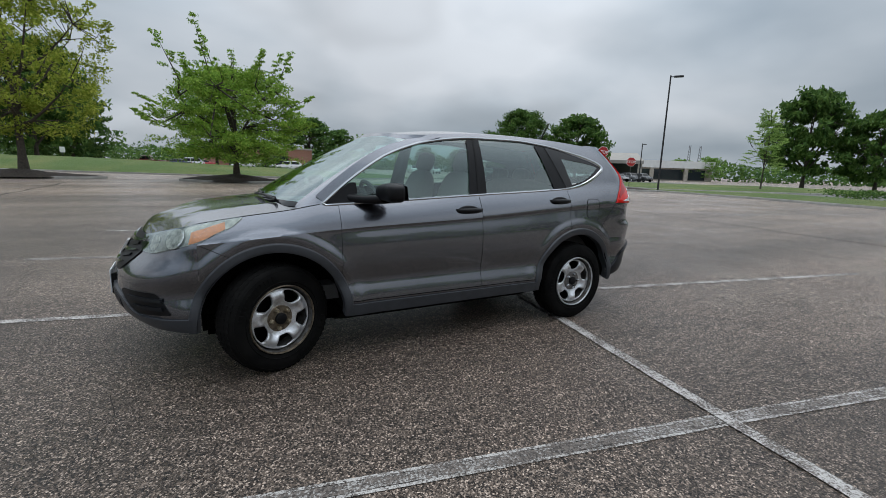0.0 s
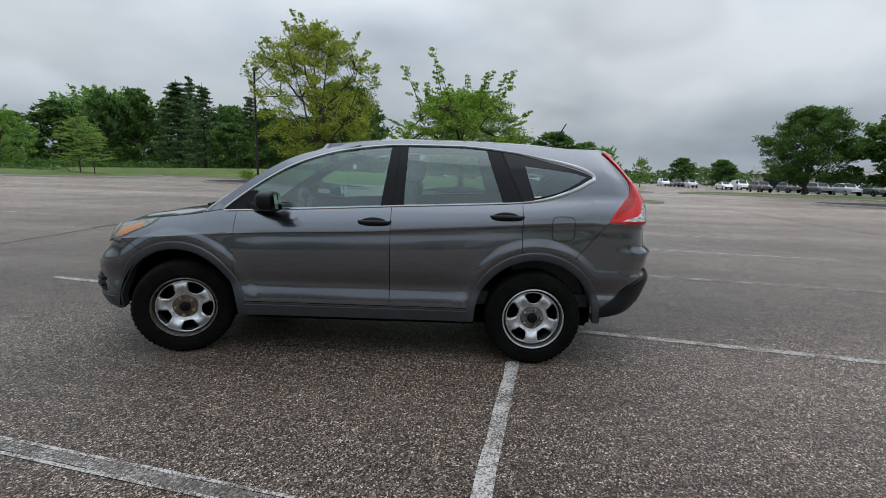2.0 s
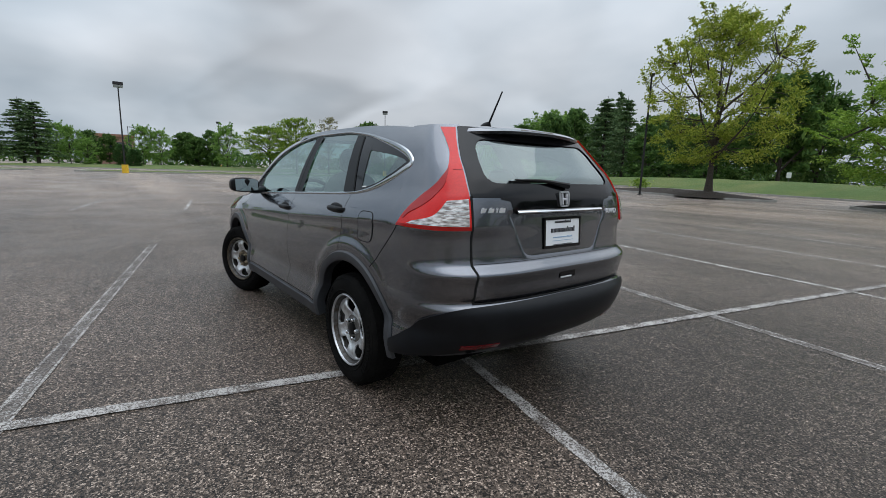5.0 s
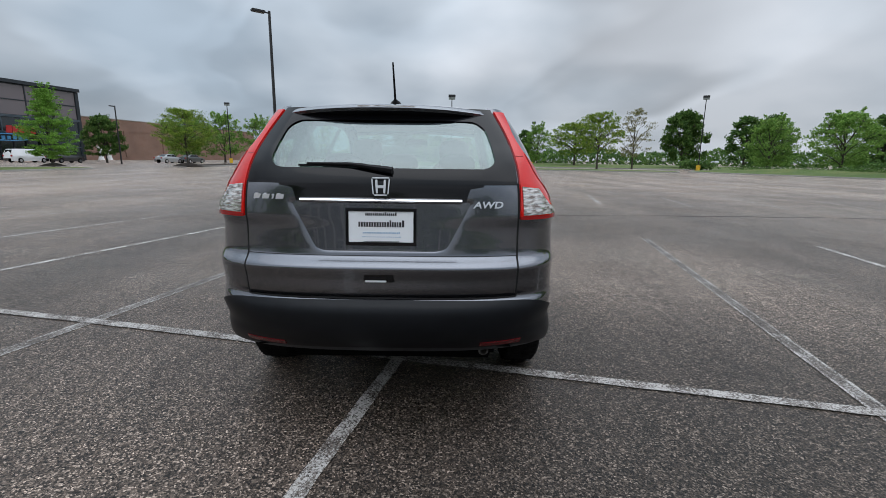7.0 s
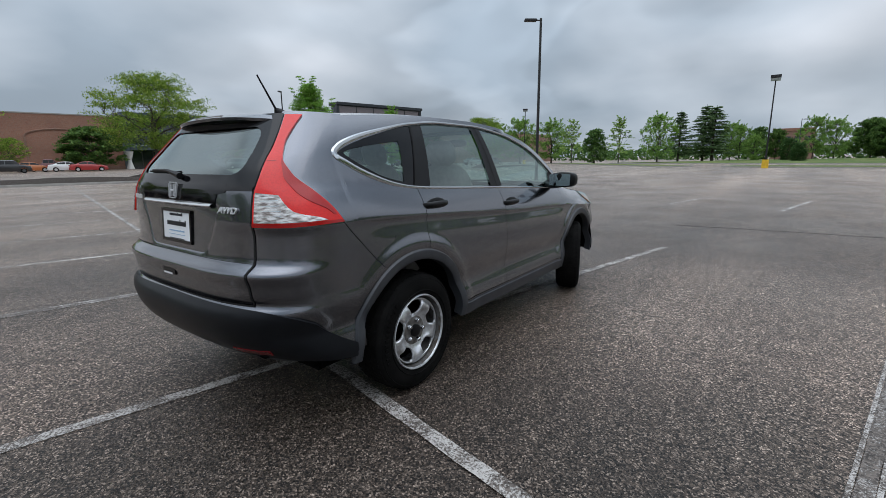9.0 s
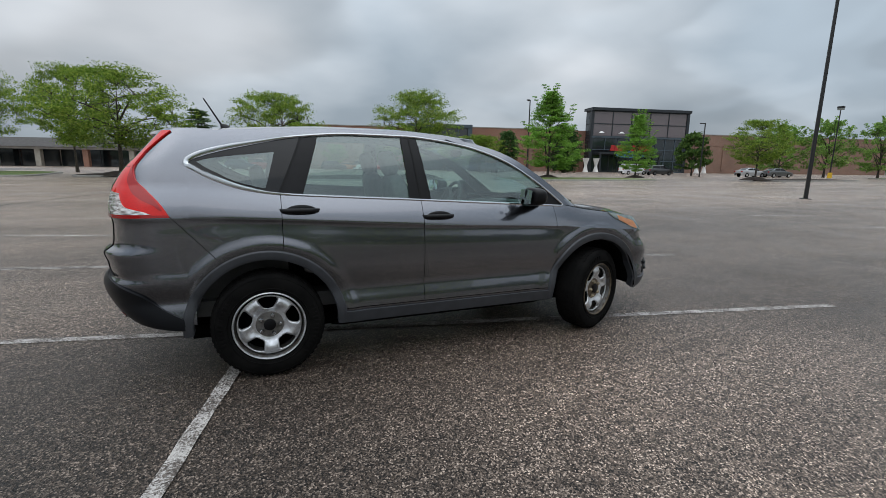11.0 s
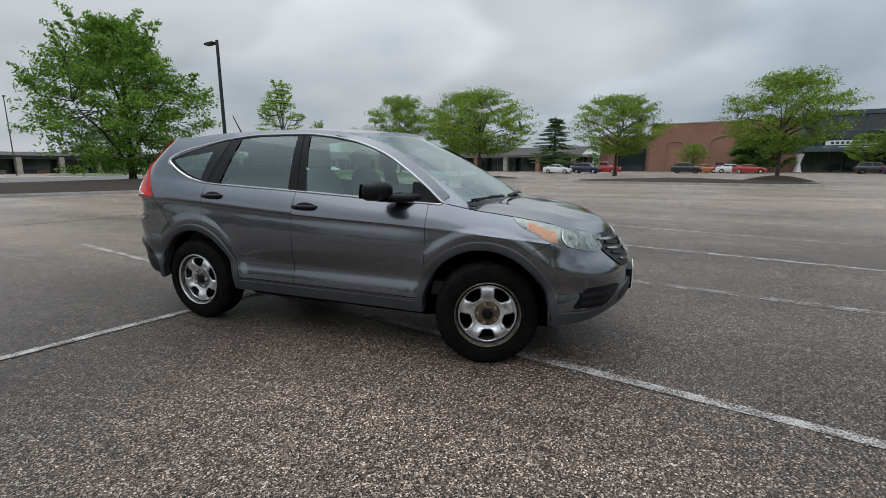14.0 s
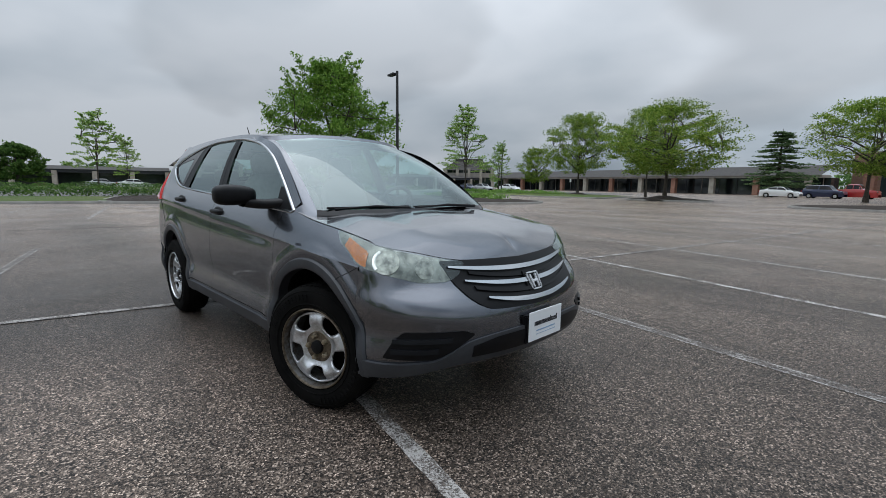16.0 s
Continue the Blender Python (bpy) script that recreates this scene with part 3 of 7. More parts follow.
def bed(name, outline, material, label, kerb=0.16, height=0.13, mound=0.0, slack=0.35, res=2.0):
    """A raised bed of grass or mulch with a rounded concrete kerb round it, in car-park axes."""
    top = thing(name, label, "grass" if material is GRASS else "planting bed", LOT, kind="structure")
    c = Vector((sum(p[0] for p in outline) / len(outline), sum(p[1] for p in outline) / len(outline), 0))
    # outline with rounded corners
    pts = []
    n = len(outline)
    for i in range(n):
        p0, p1, p2 = (Vector((*outline[(i + k) % n], 0)) for k in (-1, 0, 1))
        r = min(2.0, (p1 - p0).length / 2.2, (p2 - p1).length / 2.2)
        a, b = p1 + (p0 - p1).normalized() * r, p1 + (p2 - p1).normalized() * r
        for k in range(6):
            t = k / 5
            pts.append(a.lerp(p1, t).lerp(p1.lerp(b, t), t))
    n = len(pts)
    bm = bmesh.new()
    prof = [(0, 0.0), (0.005, 0.12), (0.03, 0.145), (0.13, 0.145), (kerb, 0.12), (kerb, 0.0)]
    rings = []
    for off, z in prof:
        rings.append([bm.verts.new(p + (c - p).normalized() * off + Vector((0, 0, z))) for p in pts])
    for a, b in zip(rings, rings[1:]):
        for k in range(n):
            bm.faces.new((a[k], a[(k + 1) % n], b[(k + 1) % n], b[k]))
    part("kerb", bm, CONCRETE, top, "pale concrete kerb")
    bm = bmesh.new()
    rows = []
    for s in (1.0, 0.96, 0.88, 0.75, 0.55, 0.3, 0.12):
        rows.append([])
        for p in pts:
            q = c + (p + (c - p).normalized() * kerb * 0.9 - c) * s
            h = height + mound * (1 - s) ** 0.8 + (0.10 * mound + 0.015) * noise.noise((q.x * 0.8, q.y * 0.8, 0)) * (s < 1)
            rows[-1].append(bm.verts.new((q.x, q.y, h)))
    for a, b in zip(rows, rows[1:]):
        for k in range(n):
            bm.faces.new((a[k], a[(k + 1) % n], b[(k + 1) % n], b[k]))
    bm.faces.new(rows[-1])
    part("turf" if material is GRASS else "mulch", bm, material, top)
    return top


# the strip beside the lane to the east, and the lawns beyond
bed("grass_strip", [(26.3, 29), (26.6, 18), (24.8, 2.6), (34, 2.6), (36, 17), (37, 24.5)], GRASS, "mown grass strip with a concrete kerb", mound=0.18)
bed("mulch_strip", [(24.6, 3.6), (16.5, -20), (18.5, -23.5), (27, -21), (36, -12), (36, 3.0)], MULCH, "dark mulch bed with a concrete kerb", mound=0.45)
bed("grass_lawn", [(29.5, 29.5), (41, 26.5), (52, 24.5), (74, 30), (74, 50), (31, 50)], GRASS, "low green lawn with trees", mound=0.35)
bed("grass_verge", [(-2.6, 24.3), (2.9, 24.4), (6.6, 24.6), (7.5, 25.6), (6.2, 27.2), (-2.4, 26.6)], GRASS, "narrow grass verge along the lane", mound=0.05)
bed("mulch_island", [(-31, 33.5), (-30, 30.5), (-15.5, 27.5), (-13, 29.5), (-16, 33), (-29, 36)], MULCH, "dark mulch island with a tree", mound=0.35)
bed("mulch_island", [(-9.5, 27.5), (-4.2, 26.5), (-3.0, 29), (-4.5, 34), (-9, 34)], MULCH, "dark mulch island with a tree", mound=0.35)
bed("mulch_island", [(18, 31.8), (22, 28), (25.8, 24.8), (27.8, 28), (25, 33), (20, 35)], MULCH, "dark mulch island beside the stop sign", mound=0.15)
bed("grass_lawn", [(-92, 47), (-46, 47), (-24, 43), (-3.3, 38.5), (6, 42.5), (12, 48), (10, 62), (-30, 66), (-92, 66)], GRASS, "green lawn along the road", mound=1.3)
bed("grass_lawn", [(14, 50), (48, 44), (60, 52), (20, 60)], GRASS, "green lawn by the parked cars", mound=0.2)
bed("grass_lawn", [(-64, 20), (-58, 22), (-42, 33), (-46, 44), (-72, 44), (-72, 24)], GRASS, "grassy bank with small trees", mound=0.6)
bed("grass_strip", [(-59, -16), (-57, 17), (-62, 19), (-66, 17), (-66, -16)], GRASS, "grass strip at the end of the car park", mound=0.1)
bed("grass_bank", [(-100, -40), (-84, -44), (-84, 40), (-140, 60), (-140, -40)], GRASS, "grass bank under the far trees", mound=0.6)
bed("grass_strip", [(-83, -58), (-58, -22), (-62, -19), (-88, -54)], GRASS, "grass strip with a row of trees", mound=0.1)
bed("mulch_island", [(6.5, -32.5), (-7, -32.2), (-9, -35), (-7, -37.5), (6, -37.5), (8, -35)], MULCH, "dark mulch island with a tree", mound=0.3)
bed("grass_island", [(-14, -35), (-31, -38), (-32, -41), (-30, -43.5), (-15.5, -41), (-13, -38)], GRASS, "low grass island with two trees", mound=0.12)
bed("mulch_island", [(-46, -38), (-62, -42), (-61, -47), (-46, -43)], MULCH, "dark mulch island with a tree", mound=0.15)
bed("mulch_island", [(14.5, -37), (21.5, -36.5), (23, -40), (15, -41)], MULCH, "dark mulch island with a tree", mound=0.2)
bed("grass_island", [(24, -36), (47, -32), (52, -40), (28, -48)], GRASS, "green island with low hedge and trees", mound=0.3)
bed("grass_lawn", [(72, 28), (72, -6), (84, -8), (86, 28)], GRASS, "lawn with shrubs before the low shops", mound=0.3)
bed("grass_lawn", [(70, -22), (76, -48), (82, -48), (80, -20)], GRASS, "lawn with shrubs before the low shops", mound=0.3)

bm = bmesh.new()
grid(bm, [[(40, -70, 0.006), (40, 90, 0.006)], [(68, -70, 0.006), (68, 90, 0.006)]])
road = part("road", bm, PALE_ROAD)
road.matrix_world = LOT
tagged(road, "pale grey asphalt road beyond the grass strip", "road", kind="structure")

# ---- the grey car ----
AXLE, TYRE = 1.29, 0.345
ARCH = 0.442

half_low = Curve((0.18, 0.80), (0.27, 0.850), (0.34, 0.872), (0.42, 0.886), (0.495, 0.873), (0.545, 0.859), (0.62, 0.872), (0.70, 0.881), (0.85, 0.873), (1.1, 0.872))
# below the crease: a small undercut, then the swell of the door
swell = Curve((0, 0.868), (0.06, 0.8628), (0.12, 0.8640), (0.34, 0.8735), (0.66, 0.8805), (1, 0.881))
crease = Curve((-1.7, 0.84), (-0.87, 0.905), (0.24, 0.955), (1.21, 1.020), (1.72, 1.045))
belt = Curve((-1.72, 0.950), (-1.45, 0.993), (-1.2, 1.025), (-0.95, 1.066), (-0.33, 1.098), (0.28, 1.133), (0.92, 1.166), (1.2, 1.186), (1.7, 1.225))
pane_top = Curve((-0.966, 1.066), (-0.817, 1.185), (-0.657, 1.295), (-0.497, 1.388), (-0.336, 1.452), (-0.175, 1.498), (0.069, 1.540), (0.296, 1.560), (0.698, 1.563), (1.047, 1.536), (1.363, 1.473), (1.62, 1.403), (1.697, 1.368))
pane_low = Curve((-0.966, 1.064), (-0.33, 1.098), (0.28, 1.133), (0.92, 1.166), (1.209, 1.186), (1.364, 1.215), (1.583, 1.298), (1.697, 1.366))
roof_edge = Curve((-0.45, 1.47), (-0.25, 1.545), (0.0, 1.583), (0.35, 1.604), (0.8, 1.606), (1.2, 1.592), (1.6, 1.562), (2.0, 1.53))
pillar = Curve((1.066, -0.966), (1.185, -0.817), (1.295, -0.657), (1.388, -0.497), (1.452, -0.336), (1.498, -0.175), (1.54, 0.0))
nose = Curve((0.28, -2.02), (0.34, -2.10), (0.40, -2.155), (0.48, -2.180), (0.58, -2.174), (0.645, -2.157), (0.70, -2.122), (0.76, -2.076), (0.84, -2.025), (0.90, -1.965), (0.97, -1.87), (1.1, -1.8))
tail = Curve((0.34, 2.03), (0.42, 2.150), (0.50, 2.225), (0.57, 2.258), (0.62, 2.264), (0.645, 2.260), (0.665, 2.244), (0.684, 2.218), (0.695, 2.214), (0.73, 2.224), (0.77, 2.224), (0.828, 2.235), (0.836, 2.232), (0.870, 2.190), (0.878, 2.184), (0.94, 2.176), (1.05, 2.166), (1.19, 2.155), (1.28, 2.115), (1.40, 2.015), (1.50, 1.935), (1.60, 1.86))
screen = Curve((1.04, -1.27), (1.10, -1.19), (1.3, -0.86), (1.5, -0.50), (1.6, -0.31))
narrowing = Curve((-1.75, 0.955), (-1.3, 0.988), (-0.8, 1.0), (1.0, 1.0), (1.5, 0.985), (1.8, 0.965))


hood_line = Curve((0, 0.846), (0.33, 0.858), (0.6, 0.908), (1, 0.950))


flare_rise = Curve((-0.02, 0.001), (0.03, 0.004), (0.080, 0.0115), (0.090, 0.0110), (0.135, 0.0))


def flare(x, z):
    """The bulge of the panels round the wheel arches."""
    r = min(math.hypot(x - c, z - TYRE) for c in (-AXLE, AXLE)) - ARCH
    return flare_rise(max(r, -0.02)) if r < 0.135 else 0.0


def half_width(x, z):
    c, b = crease(x), belt(x)
    if z <= c:
        w = half_low(z)
        if z > 0.70:
            f = min(1, max(0, (x + 1.05) / 0.35)) * min(1, max(0, (1.9 - x) / 0.4))
            w = lerp(w, swell((c - z) / (c - 0.70)), f)
    elif z <= b:
        t = (z - c) / (b - c)
        w = lerp(0.868, 0.785, t ** 1.38)
    else:
        t = (z - b) / (1.60 - b)
        w = 0.785 - 0.155 * t - 0.055 * max(0, t) ** 3
    return w * narrowing(x) + flare(x, z)


nose_round = Curve((0.40, 2.1), (0.60, 2.22), (0.67, 2.16), (0.78, 1.88), (0.84, 1.84), (0.95, 1.88), (1.1, 2.0))


def nose_from(z):
    return -1.71


tail_round = Curve((0.3, 2.7), (0.62, 2.95), (0.80, 3.5), (0.84, 3.6), (0.90, 3.42), (1.0, 3.5), (1.06, 4.0))


def tail_from(z):
    return min(1.725, tail(z) - 0.33)


def skin(q, z):
    """The car's outer skin on its right side: q 0 to 1 round the nose, 1 to 2 along the side, 2 to 3 round the tail."""
    if q <= 1:
        t = q * math.pi / 2
        x0, x1, n = nose_from(z), nose(z), nose_round(z)
        x = x0 + (x1 - x0) * math.cos(t) ** (2 / n) if q < 1 else x0
        return Vector((x, half_width(x0, z) * math.sin(t) ** (2 / n), z))
    if q < 2:
        x = lerp(nose_from(z), tail_from(z), q - 1)
        return Vector((x, half_width(x, z), z))
    t = (3 - q) * math.pi / 2
    x0, x1, n = tail_from(z), tail(z), tail_round(z)
    x = x0 + (x1 - x0) * max(0, math.cos(t)) ** (2 / n) if q > 2 else x0
    return Vector((x, half_width(x0, z) * max(0, math.sin(t)) ** (2 / n), z))


def q_of(x, z):
    """The station on the side at x, or round the tail and nose where x lies beyond."""
    a, b = nose_from(z), tail_from(z)
    if x < a:
        return math.acos(min(1, ((x - a) / (nose(z) - a)) ** (nose_round(z) / 2))) / (math.pi / 2)
    if x > b:
        return 3 - math.acos(min(1, ((x - b) / (tail(z) - b)) ** (tail_round(z) / 2))) / (math.pi / 2)
    return 1 + (x - a) / (b - a)


def q_tail(y, z):
    return 3 - math.asin(min(1, (y / half_width(tail_from(z), z)) ** (tail_round(z) / 2))) / (math.pi / 2)


def q_nose(y, z):
    return math.asin(min(1, (y / half_width(-1.71, z)) ** (nose_round(z) / 2))) / (math.pi / 2)


def outward(q, z):
    a, b = skin(max(0.002, q - 0.004), z), skin(min(2.998, q + 0.004), z)
    c, d = skin(q, z - 0.004), skin(q, z + 0.004)
    n = (b - a).cross(d - c)
    n.normalize()
    return -n if n.y < -0.2 or (abs(n.y) <= 0.2 and n.x * (q - 1.5) < 0) else n


def arch_floor(x, low):
    """The lower edge of the side: the sill, or the wheel arch above it."""
    for c in (-AXLE, AXLE):
        if abs(x - c) < ARCH:
            return max(low, TYRE + math.sqrt(ARCH**2 - (x - c) ** 2))
    return low


def mirrored(rows):
    return [[Vector((p.x, -p.y, p.z)) for p in r] for r in rows]


def both_sides(bm, rows):
    grid(bm, rows)
    grid(bm, mirrored(rows))


def sheet(q_line, lo, hi, nq, nz, off=0.0, side=None, thick=0.0, bm=None):
    """A piece of the skin. q_line(u, z): its station; lo(u), hi(u): its lower and upper edge. thick: how far it stands proud."""
    bm = bm or bmesh.new()
    def rows_at(o):
        rows = []
        for u in steps(0, 1, nq):
            rows.append([])
            for v in steps(0, 1, nz):
                z = lerp(lo(u), hi(u), v)
                q = q_line(u, z)
                p = skin(q, z)
                rows[-1].append(p + o * outward(q, z) if o else p)
        return rows
    for s in ((1, -1) if side is None else (side,)):
        outer = rows_at(off + thick)
        if s < 0:
            outer = mirrored(outer)
        grid(bm, outer)
        if thick:
            inner = rows_at(off - 0.003)
            if s < 0:
                inner = mirrored(inner)
            for a, b in ((outer[0], inner[0]), (outer[-1], inner[-1]), ([r[0] for r in outer], [r[0] for r in inner]), ([r[-1] for r in outer], [r[-1] for r in inner])):
                grid(bm, [a, b])
    return bm


car = thing("suv_car", "dark grey metallic compact SUV parked across worn stall lines", "car")

# wing, doors, sill, quarter
def heights(a, c, b, n):
    """Levels from a to b, with one on the crease c and more of them close below it."""
    if not a + 0.02 < c < b - 0.005:
        return steps(a, b, n)
    k = n * 2 // 3
    return [lerp(a, c, 1 - (1 - t) ** 1.6) for t in steps(0, 1, k)] + steps(c, b, n - k)[1:]


def side_panel(x0, x1, low, high, n, nz=14, side=1):
    xs = sorted(set(steps(x0, x1, n)) | {c + ARCH * math.cos(k * math.pi / 20) for c in (-AXLE, AXLE) for k in range(21) if x0 < c + ARCH * math.cos(k * math.pi / 20) < x1})
    bm = bmesh.new()
    rows = []
    for x in xs:
        a, b = arch_floor(x, low), high(x)
        rows.append([Vector((x, side * half_width(x, z), z)) for z in heights(a, crease(x), b, nz)])
    grid(bm, rows)
    return bm


DOOR_1, DOOR_2, DOOR_3 = -0.872, 0.248, 1.185
body = part("body", sheet(lambda u, z: u, lambda u: 0.36, hood_line, 28, 22), CAR_PAINT, car)
for s in (1, -1):
    part("front_wing", side_panel(-1.709, DOOR_1 - 0.003, 0.30, lambda x: belt(x) - 0.002, 34, 34, s), CAR_PAINT, car, angle=32)
    for name, x0, x1 in (("front_door", DOOR_1, DOOR_2 - 0.004), ("rear_door", DOOR_2, DOOR_3 - 0.004)):
        d = part(name, side_panel(x0, x1, 0.415, lambda x: belt(x) - 0.004, 34, 36, s), CAR_PAINT, car, angle=32)
        c = (x0 + x1) / 2
        # pull handle over its scooped cup
        hx, hz = (0.135, 1.012) if name == "front_door" else (1.075, 1.075)
        y = half_width(hx, hz)
        bm = bmesh.new()
        bmesh.ops.create_uvsphere(bm, u_segments=20, v_segments=10, radius=1, matrix=Matrix.Translation((hx - 0.01, s * (y - 0.006), hz - 0.008)) @ Matrix.Diagonal((0.100, 0.012, 0.043, 1)))
        part("handle_cup", bm, PLASTIC, d)
        bm = bmesh.new()
        rows = []
        for u in steps(-1, 1, 14):
            w = 0.019 * (1 - 0.35 * u * u)
            lift = 0.040 * (1 - u ** 4) + 0.002
            rows.append([Vector((hx + 0.124 * u, s * (half_width(hx, hz) + lift * (0.55 + 0.45 * math.cos(k)) - 0.006), hz + w * math.sin(k) - 0.002)) for k in steps(0, math.tau, 10)])
        grid(bm, rows)
        part("handle", bm, PLASTIC, d)
    part("sill", side_panel(-0.846, 0.846, 0.33, lambda x: 0.410, 20, 4, s), CAR_PAINT, car)
    part("sill_cladding", sheet(lambda u, z: q_of(lerp(-0.840, 0.840, u), z), lambda u: 0.315, lambda u: 0.392, 20, 5, 0.0, s, 0.012), CLADDING, car, "grey plastic sill cladding")

# rear quarter: below the glass, behind it, and round the tail
for s in (1, -1):
    bm = bmesh.new()
    xs = sorted(set(steps(DOOR_3, 1.697, 22)) | {AXLE + ARCH * math.cos(k * math.pi / 20) for k in range(21) if DOOR_3 < AXLE + ARCH * math.cos(k * math.pi / 20) < 1.697})
    grid(bm, [[Vector((x, s * half_width(x, z), z)) for z in heights(arch_floor(x, 0.36), crease(x), pane_low(x), 30)] for x in xs])
    rows = []
    for u in steps(0, 1, 6):
        rows.append([])
        for z in heights(0.40, crease(1.7), 1.366, 48):
            x = lerp(1.697, max(1.698, tail_from(z)), u)
            rows[-1].append(Vector((x, s * half_width(x, z), z)))
    grid(bm, rows)
    part("rear_quarter", bm, CAR_PAINT, car, angle=32)
part("tail_body", sheet(lambda u, z: 2 + u, lambda u: 0.42, lambda u: 1.19, 26, 76), CAR_PAINT, car)
for s in (1, -1):
    part("tail_corner", sheet(lambda u, z: lerp(2, q_tail(Curve((1.1, 0.61), (1.24, 0.60), (1.36, 0.575), (1.45, 0.54), (1.56, 0.49))(z), z), u), lambda u: 1.18, lambda u: 1.572, 10, 16, side=s), CAR_PAINT, car)

# roof with its side rails
bm = bmesh.new()
rows = []
FRONT_HEAD, BACK_HEAD = -0.34, 1.83
for i in range(41):
    t = i / 40
    rows.append([])
    for w in steps(-1, 1, 28):
        a = abs(w)
        xf = -0.13 + (FRONT_HEAD + 0.13 - 0.02) * (1 - a ** 2.4) ** (1 / 2.4)
        xr = 1.62 + (BACK_HEAD - 1.62) * (1 - a ** 3.2) ** (1 / 3.2)
        x = lerp(xf, xr, t)
        e = roof_edge(x) if x > -0.13 else roof_edge(-0.13) + 0.10 * (x + 0.13)
        edge = half_width(x, e)
        rows[-1].append(Vector((x, w * edge, e + 0.046 * (1 - a ** 2.2) * (0.95 - 0.2 * t))))
rows.insert(0, [p + Vector((-0.032, 0, -0.034)) for p in rows[0]])
grid(bm, rows)
part("roof", bm, CAR_PAINT, car)
bm = bmesh.new()
rows = []
for i in range(61):
    t = i / 60
    rows.append([])
    for v in steps(0, 1, 6):
        x = lerp(-0.96, 1.697, t)
        for _ in range(4):
            top = roof_edge(x) if x > -0.13 else min(roof_edge(-0.13), pane_top(x) + 0.045)
            z = lerp(pane_top(x), max(top, pane_top(x) + 0.012), v)
            x = lerp(-0.96, min(1.697, max(1.5, tail_from(z))), t)
        y = half_width(x, z)
        shift = 0.055 * v if x < -0.13 else 0.0
        rows[-1].append(Vector((x - shift * min(1, (-0.13 - x) * 4), y - 0.012 * v * (x < -0.13), z)))
for side_rows in (rows, mirrored(rows)):
    bm = bmesh.new()
    grid(bm, side_rows)
    part("roof_rail", bm, CAR_PAINT, car)

# bonnet
def bonnet_edge(q):
    if q <= 1:
        z = hood_line(q)
        return skin(q, z)
    x = lerp(-1.71, -0.99, q - 1)
    return Vector((x, half_width(x, belt(x)), belt(x)))

spine = Curve((-2.03, 0.852), (-1.98, 0.885), (-1.92, 0.935), (-1.75, 0.985), (-1.5, 1.030), (-1.3, 1.055), (-1.17, 1.066))
bm = bmesh.new()
rows = []
for q in steps(0, 2, 46):
    e = bonnet_edge(q)
    xs = lerp(-1.995, -1.60, q) if q <= 1 else lerp(-1.60, -1.17, q - 1)
    rows.append([])
    for r in steps(0, 1, 14):
        k = 1 - (1 - r) ** lerp(1.5, 1.62, min(1, q))
        z = lerp(e.z, spine(xs), k)
        # the raised shoulders that run back to the pillars
        z += 0.010 * math.exp(-((r - 0.34) / 0.13) ** 2) * min(1, q)
        rows[-1].append(Vector((lerp(e.x, xs, r ** 1.15), e.y * (1 - r), z + 0.003)))
both_sides(bm, rows)
bonnet = part("bonnet", bm, CAR_PAINT, car, "grey bonnet with water drops", angle=60)

# windscreen, pillars and cowl
def screen_point(w, z, off=0.0):
    x0, n = pillar(z) - 0.045, 2.4
    depth = x0 - screen(z)
    y = abs(w)
    return Vector((x0 - depth * (1 - y ** n) ** (1 / n) - off, w * (half_width(pillar(z), z) - 0.012), z))

def head(w):
    return 1.552 + 0.024 * (1 - w * w)

bm = bmesh.new()
grid(bm, [[screen_point(w, lerp(1.045, head(w), v)) for v in steps(0, 1, 20)] for w in steps(-0.93, 0.93, 36)])
wind = part("windscreen", bm, GLASS_FRONT, car, "green-tinted windscreen reflecting the sky")
for s in (1, -1):
    bm = bmesh.new()
    rows = [[screen_point(s * lerp(0.925, 1.0, a), lerp(1.03, 1.56, v), 0.006) for v in steps(0, 1, 24)] for a in steps(0, 1, 4)]
    rows.append([Vector((pillar(lerp(1.066, 1.545, v)) - 0.004, s * half_width(pillar(lerp(1.066, 1.545, v)), lerp(1.066, 1.545, v)), lerp(1.066, 1.56, v))) for v in steps(0, 1, 24)])
    grid(bm, rows)
    part("front_pillar", bm, CAR_PAINT, car)
bm = bmesh.new()
grid(bm, [[screen_point(w, lerp(1.045, 1.075, v), 0.003) for v in steps(0, 1, 3)] for w in steps(-0.93, 0.93, 30)])
part("screen_border", bm, GLOSS_BLACK, wind)
bm = bmesh.new()
rows = []
for w in steps(-1, 1, 30):
    p = screen_point(w * 0.99, 1.050)
    f = Vector((lerp(-1.20, -1.00, abs(w) ** 2.2), w * 0.79, 1.062 - 0.015 * abs(w)))
    rows.append([p, p.lerp(f, 0.5) + Vector((0, 0, -0.03)), f + Vector((0, 0, -0.02)), f + Vector((-0.06, 0, -0.03))])
grid(bm, rows)
part("cowl", bm, PLASTIC, car, "black plastic cowl")
for x0, y0, x1, y1 in ((-1.22, -0.52, -1.27, 0.10), (-1.22, 0.10, -1.16, 0.62)):
    bm = bmesh.new()
    tube(bm, [(x0, y0, 1.075), (lerp(x0, x1, 0.5) - 0.01, lerp(y0, y1, 0.5), 1.092), (x1, y1, 1.080)], [0.011, 0.008, 0.005], 8)
    box(bm, -0.007, 0.007, -0.28, 0.28, -0.010, 0.002, Matrix.Translation((lerp(x0, x1, 0.55) + 0.012, lerp(y0, y1, 0.55), 1.090)) @ pose(0, 0, 0, 0, 0, -math.degrees(math.atan2(x1 - x0, y1 - y0))))
    part("wiper", bm, PLASTIC, car, "black windscreen wiper")

